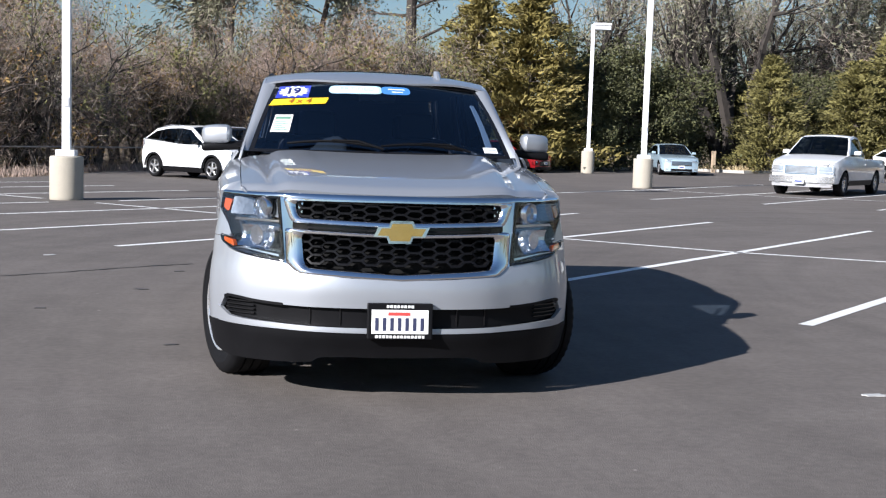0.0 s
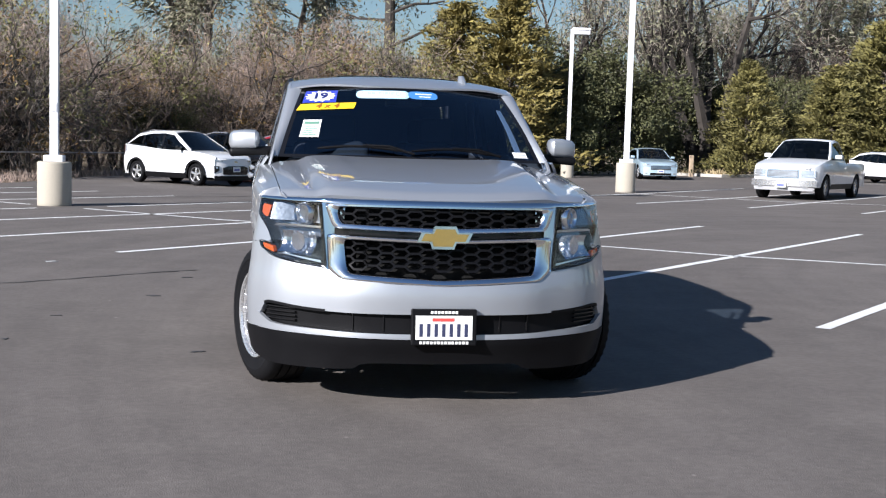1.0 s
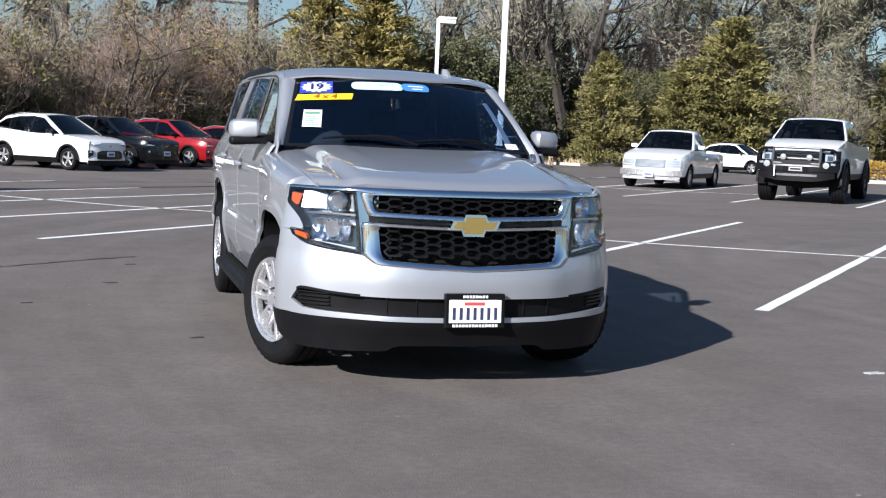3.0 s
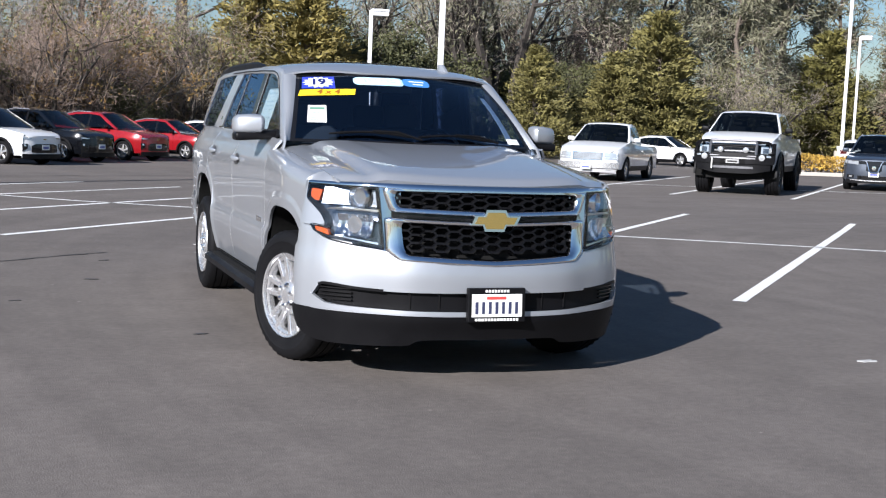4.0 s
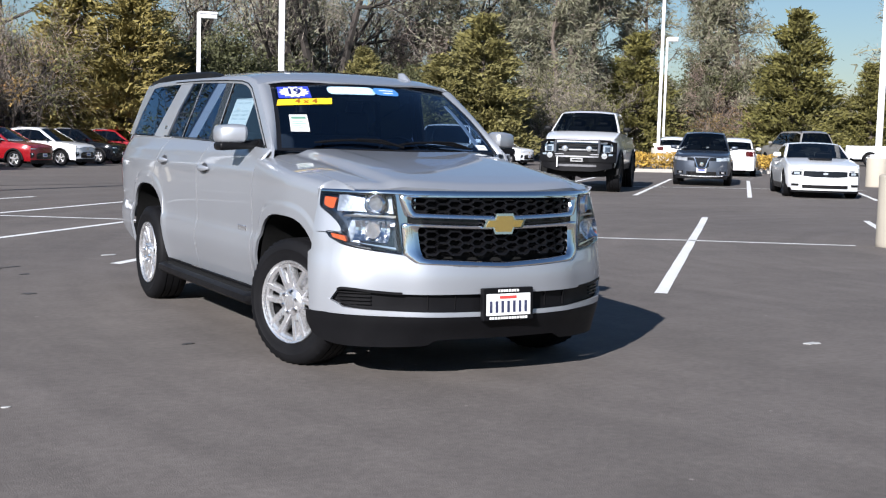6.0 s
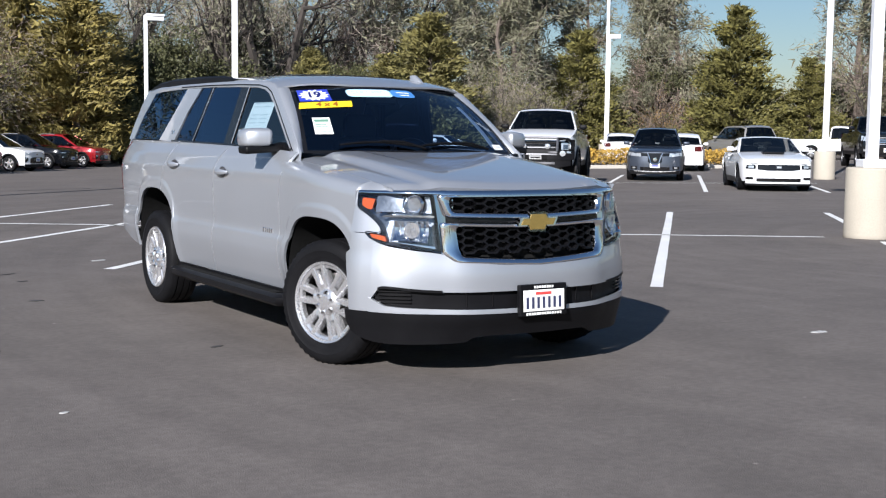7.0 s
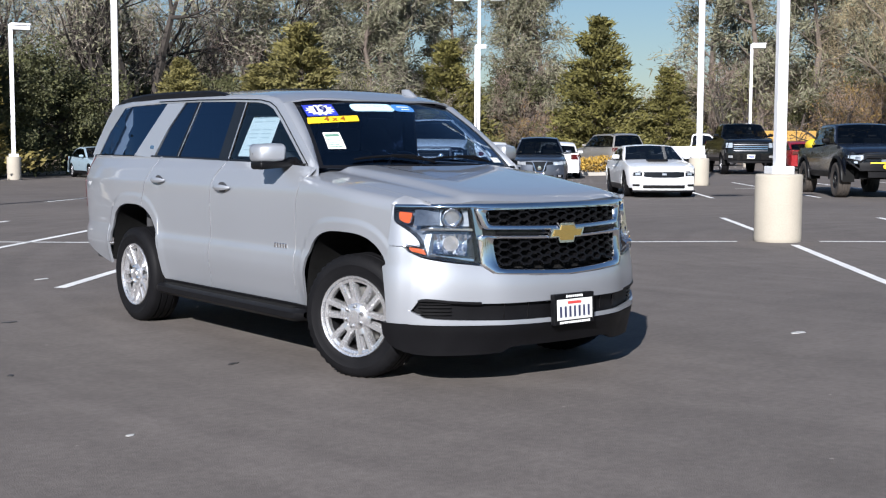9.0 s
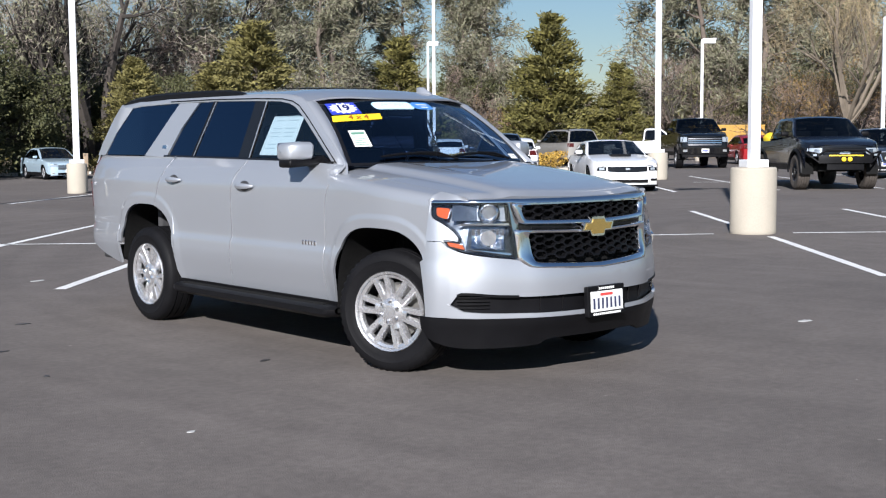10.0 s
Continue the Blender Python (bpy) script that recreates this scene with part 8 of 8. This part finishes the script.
KINDS = {
    "thicket": ("shrub", "tall brown leafless thicket with a few rusty leaves", [make_thicket(11, TWIG_BROWN, LEAF_RUST), make_thicket(12, TWIG_GREY, LEAF_OLIVE), make_thicket(13, TWIG_BROWN, LEAF_OLIVE), make_thicket(14, TWIG_BROWN, LEAF_RUST)]),
    "cedar": ("conifer_tree", "yellow-green cone-shaped conifer with drooping sprays", [make_cedar(s, LEAF_CEDAR) for s in (21, 22, 23)]),
    "golden_cedar": ("conifer_tree", "tall yellow-olive conifer with feathery sprays", [make_cedar(s, LEAF_GOLD) for s in (21, 22)]),
    "spruce": ("conifer_tree", "deep green cone-shaped conifer with dense sprays", [make_cedar(s, LEAF_SPRUCE) for s in (26, 27)]),
    "pine_grey": ("pine_tree", "tall airy grey-green pine with thin foliage", [make_pine_grey(s) for s in (31, 32, 33)]),
    "oak": ("oak_tree", "dense dark green evergreen oak", [make_oak(s) for s in (41, 42)]),
    "bare": ("bare_tree", "leafless grey-brown tree with fine twigs", [make_bare(s, BARK, TWIG_BROWN) for s in (51, 52)]),
    "bare_pale": ("bare_tree", "pale leafless tree with fanned-out branches", [make_bare(61, BARK_PALE, TWIG_PALE, 10.5, 6, 0.2)]),
    "big_dark": ("tree", "large dark many-stemmed tree with bare upper twigs", [make_big_dark(s) for s in (71, 72)]),
    "tall_trunk": ("pine_tree", "tall tree with a bare dark trunk", [make_tall_trunk(81)]),
}
for kind, (name, label, meshes) in KINDS.items():
    for i, (x, y, k, turn) in enumerate(PLACES[kind]):
        me = meshes[i % len(meshes)]
        t = tree(name, label, me[0], me[1], me[2] if len(me) > 2 else None)
        t.matrix_basis = pose(x, y, rise(x) - 0.06, 0, 0, turn) @ Matrix.Diagonal((k, k, k * (1 + 0.08 * math.sin(turn)), 1))


# ---- hedges, verge and small things ----
HEDGE_LEAF = leaf_material("orange_yellow_hedge", (0.34, 0.19, 0.03), (0.42, 0.27, 0.05), 0.5)
HEDGE_WOOD = mat("hedge_stems", (0.08, 0.06, 0.04), 0.9, vary=0.3)
STRAW = leaf_material("dry_grass", (0.36, 0.27, 0.15), (0.44, 0.35, 0.20), 0.5)
CONTAINER = mat("ochre_steel", (0.50, 0.29, 0.06), 0.5, vary=0.15, scale=1.5, fine=30)
TARP = mat("yellow_tarp", (0.60, 0.46, 0.02), 0.5, vary=0.12, scale=6, fine=60, bump=0.4, dist=0.02)
WOOD_POST = mat("weathered_post", (0.42, 0.32, 0.22), 0.9, vary=0.25, scale=6, fine=60, bump=0.3, dist=0.01)
TAR = mat("crack_filler", (0.030, 0.029, 0.029), 0.7, vary=0.3, scale=4, fine=40)
OIL = mat("oil_spot", (0.035, 0.033, 0.033), 0.55, vary=0.3, scale=12, fine=60)
SCRAP = mat("pale_litter", (0.46, 0.46, 0.45), 0.8, vary=0.15, scale=30, fine=120)


def clipped_hedge(x0, y0, x1, y1, depth=1.3, height=0.75):
    """A clipped hedge: woody core and thousands of small leaves with an uneven face."""
    hedge = tagged(new("hedge"), "low clipped hedge with orange-yellow leaves in a kerbed island", "hedge", "hedges of the islands")
    d = Vector((x1 - x0, y1 - y0, 0))
    n = d.length
    turn = math.degrees(math.atan2(d.y, d.x))
    rng = np.random.default_rng(int(n * 100))
    sh = Shape(int(n * 10))
    m = int(2600 * n / 3)
    u = rng.uniform(0, n, m)
    v = rng.uniform(-depth / 2, depth / 2, m)
    w = rng.uniform(0.05, 1, m) ** 0.6 * height
    bump = 0.08 * np.sin(u * 2.3) + 0.05 * np.sin(u * 5.1 + v * 3)
    sh.leaves(np.stack([u, v + 0.06 * rng.normal(size=m), w * (1 + bump)], axis=1), 0.07, 1.5)
    o = new("foliage", sh.mesh("foliage", HEDGE_LEAF))
    o.parent = hedge
    for k in range(int(n * 3)):
        a, b = rng.uniform(0, n), rng.uniform(-depth / 3, depth / 3)
        wood = Shape(7 + k)
        wood.tube([(a, b, -0.05), (a + rng.normal() * 0.1, b + rng.normal() * 0.1, height * 0.8)], [0.02, 0.008], 4)
        o = new("stem", wood.mesh("stem", HEDGE_WOOD))
        o.parent = hedge
    hedge.matrix_basis = pose(x0, y0, rise((x0 + x1) / 2) + 0.06, 0, 0, turn)
    return hedge


def island(x0, y0, x1, y1, depth=2.2):
    """A kerbed planting island."""
    d = Vector((x1 - x0, y1 - y0, 0)).normalized()
    s = Vector((-d.y, d.x, 0)) * depth / 2
    a, b = Vector((x0, y0, 0)) - d * 0.5, Vector((x1, y1, 0)) + d * 0.5
    ring = [a - s, b - s, b + s, a + s]
    kerb([(p.x, p.y) for p in ring + ring[:1]])
    bm = bmesh.new()
    vs = [bm.verts.new((p.x, p.y, rise(p.x) + 0.09)) for p in ring]
    bm.faces.new(vs)
    bmesh.ops.recalc_face_normals(bm, faces=bm.faces[:])
    if bm.faces[:][0].normal.z < 0:
        bmesh.ops.reverse_faces(bm, faces=bm.faces[:])
    tagged(part("planting_bed", bm, SOIL), "brown soil bed inside the kerbed island", "planting bed", kind="structure")


island(26.21, 41.6, 34.2, 38.6)
clipped_hedge(26.47, 41.42, 29.82, 40.24)
clipped_hedge(31.3, 39.7, 34.1, 38.6)


def verge(name, pts, count, wide, tall, seed, material, label, category="dry grass"):
    """Tufts of dry stalks strewn along a broken line."""
    rng = np.random.default_rng(seed)
    sh = Shape(seed)
    cs = []
    for (x0, y0), (x1, y1) in zip(pts, pts[1:]):
        n = int(count * math.hypot(x1 - x0, y1 - y0))
        t = rng.uniform(0, 1, n)
        d = np.array([-(y1 - y0), x1 - x0]) / math.hypot(x1 - x0, y1 - y0)
        off = np.abs(rng.normal(size=n)) * wide + 0.25
        x = x0 + (x1 - x0) * t + d[0] * off
        y = y0 + (y1 - y0) * t + d[1] * off
        z = np.array([rise(v) for v in x]) + rng.uniform(0.0, tall, n)
        cs.append(np.stack([x, y, z], axis=1))
    c = np.concatenate(cs)
    sh.leaves(c, 0.035, 9.0, np.tile([0, 0, 1.2], (len(c), 1)))
    ob = new(name, sh.mesh(name, material))
    return tagged(ob, label, category, kind="stuff")


verge("dry_grass", EDGE[6:11], 150, 1.2, 0.30, 91, STRAW, "dry straw-coloured grass along the kerb")
verge("leaf_litter", EDGE[1:6], 110, 1.0, 0.12, 92, TWIG_BROWN, "brown fallen twigs along the shrubs")

# wire fence behind the shrubs' foot: posts and top rail
for i in range(9):
    a = Vector((-13.4, 26.6, 0)).lerp(Vector((3.4, 52.9, 0)), i / 8)
    post = tagged(part("fence_post", lathe([(0.03, -0.1), (0.03, 0.82), (0.0, 0.85)], 10), STEEL), "grey steel fence post in front of the shrubs", "fence post", "fence posts")
    post.matrix_basis = pose(a.x, a.y, -0.05)
tagged(part("fence_rail", tube([(-13.4, 26.6, 0.74), (3.4, 52.9, 0.74)], 0.02, 8), STEEL), "long grey steel top rail of the fence", "fence rail")

for x, y in ((19.33, 55.77), (24.77, 58.07)):
    p = tagged(part("wooden_post", rounded_box((-0.09, -0.09, -0.1), (0.09, 0.09, 1.05), 0.02), WOOD_POST), "short weathered wooden post in the verge", "post", "wooden posts")
    p.matrix_basis = pose(x, y, rise(x) - 0.02)

# steel container in the distance
box_thing = tagged(new("shipping_container"), "ochre yellow corrugated steel container beyond the cars", "container")
for nm, size in (("container_body", ((-2.4, -1.2, 0.12), (2.4, 1.2, 2.1))),):
    part(nm, rounded_box(*size, 0.03), CONTAINER, box_thing)
for i in range(16):
    x = -2.3 + 4.6 * i / 15
    part("rib", rounded_box((x - 0.07, -1.235, 0.25), (x + 0.07, -1.19, 2.0), 0.012, 1), CONTAINER, box_thing)
for z in (0.16, 2.06):
    part("rail", rounded_box((-2.4, -1.25, z - 0.07), (2.4, -1.19, z + 0.07), 0.01, 1), CONTAINER, box_thing)
for sx in (-2.2, 2.2):
    for sy in (-1.0, 1.0):
        part("foot", rounded_box((sx - 0.12, sy - 0.12, -0.02), (sx + 0.12, sy + 0.12, 0.13), 0.01, 1), CONTAINER, box_thing)
box_thing.matrix_basis = stand(62.2, 50.0, -38)

# tarp bundle in the bed of the off-road pickup
bm = bmesh.new()
bmesh.ops.create_icosphere(bm, subdivisions=3, radius=0.27)
for v in bm.verts:
    k = 1 + 0.30 * noise.noise(v.co * 2.5) + 0.12 * noise.noise(v.co * 7)
    v.co = Vector((v.co.x * 1.15, v.co.y * 0.9, max(v.co.z, -0.30) * 0.85)) * k
bundle = tagged(part("tarp_bundle", bm, TARP, smooth=True), "crumpled bright yellow tarp bundle in the pickup bed", "tarp")
bundle.matrix_basis = trail.matrix_basis @ pose(-0.72, 3.3, 1.30) @ Matrix.Scale(0.75, 4)


def strip(name, pts, width, material, label, category, lift=0.004):
    """A thin flat ragged band on the asphalt."""
    bm = bmesh.new()
    rows = []
    for i, (x, y) in enumerate(pts):
        a, b = Vector(pts[max(0, i - 1)]), Vector(pts[min(len(pts) - 1, i + 1)])
        d = (b - a).normalized()
        s = Vector((-d.y, d.x)) * width * random.uniform(0.4, 1.3) / 2
        rows.append([bm.verts.new((x + s.x, y + s.y, rise(x) + lift)), bm.verts.new((x - s.x, y - s.y, rise(x) + lift))])
    for a, b in zip(rows, rows[1:]):
        bm.faces.new((a[0], a[1], b[1], b[0]))
    bmesh.ops.recalc_face_normals(bm, faces=bm.faces[:])
    if bm.faces[:][0].normal.z < 0:
        bmesh.ops.reverse_faces(bm, faces=bm.faces[:])
    return tagged(part(name, bm, material), label, category, kind="structure")


def wander(a, b, n=24, sway=0.06):
    res = []
    for i in range(n + 1):
        t = i / n
        res.append((a[0] + (b[0] - a[0]) * t + sway * math.sin(7 * t + a[0]) + random.uniform(-1, 1) * sway * 0.4, a[1] + (b[1] - a[1]) * t + sway * math.sin(9 * t + 1)))
    return res


strip("asphalt_crack", wander((-3.95, 10.9), (-1.9, 12.6)), 0.035, TAR, "thin dark crack in the asphalt", "crack")
strip("asphalt_crack", wander((-6.6, 9.2), (-3.95, 10.9)), 0.030, TAR, "thin dark crack in the asphalt", "crack")
strip("asphalt_crack", wander((-9.0, 24.6), (4.0, 30.5), 50, 0.15), 0.07, TAR, "thin dark crack in the asphalt", "crack")


def spot(name, x, y, r, material, label, category, stretch=1.6, turn=0.0):
    bm = bmesh.new()
    n = 14
    vs = []
    for k in range(n):
        a = 2 * math.pi * k / n
        q = r * random.uniform(0.65, 1.2)
        vs.append(bm.verts.new((q * stretch * math.cos(a), q * math.sin(a), 0)))
    f = bm.faces.new(vs)
    r_ = bmesh.ops.extrude_face_region(bm, geom=[f])
    bmesh.ops.translate(bm, vec=(0, 0, 0.004), verts=[v for v in r_["geom"] if isinstance(v, bmesh.types.BMVert)])
    bmesh.ops.recalc_face_normals(bm, faces=bm.faces[:])
    o = tagged(part(name, bm, material), label, category)
    o.matrix_basis = pose(x, y, rise(x) + 0.0005, 0, 0, turn)
    return o


for x, y, r, st, tn in ((-1.651, 7.895, 0.035, 2.2, 20), (-2.15, 10.55, 0.045, 2.0, 0), (-2.75, 9.4, 0.03, 2.4, 10), (-1.95, 11.9, 0.04, 2.2, 30), (-2.9, 8.35, 0.03, 1.6, 60), (-4.3, 6.4, 0.02, 1.5, 0), (0.2, 3.6, 0.015, 1.4, 0)):
    tagged(spot("oil_stain", x, y, r * 0.62, OIL, "small dark oil stain on the asphalt", "stain", st, tn), kind="structure")
for x, y, r, st in ((2.31, 6.476, 0.040, 1.8), (-2.969, 6.506, 0.015, 1.8), (-0.83, 13.43, 0.045, 2.0), (-3.4, 13.2, 0.04, 1.8), (-4.9, 8.8, 0.02, 1.6)):
    spot("litter_scrap", x, y, r, SCRAP, "small flat pale scrap of litter on asphalt", "litter", st, random.uniform(0, 90))
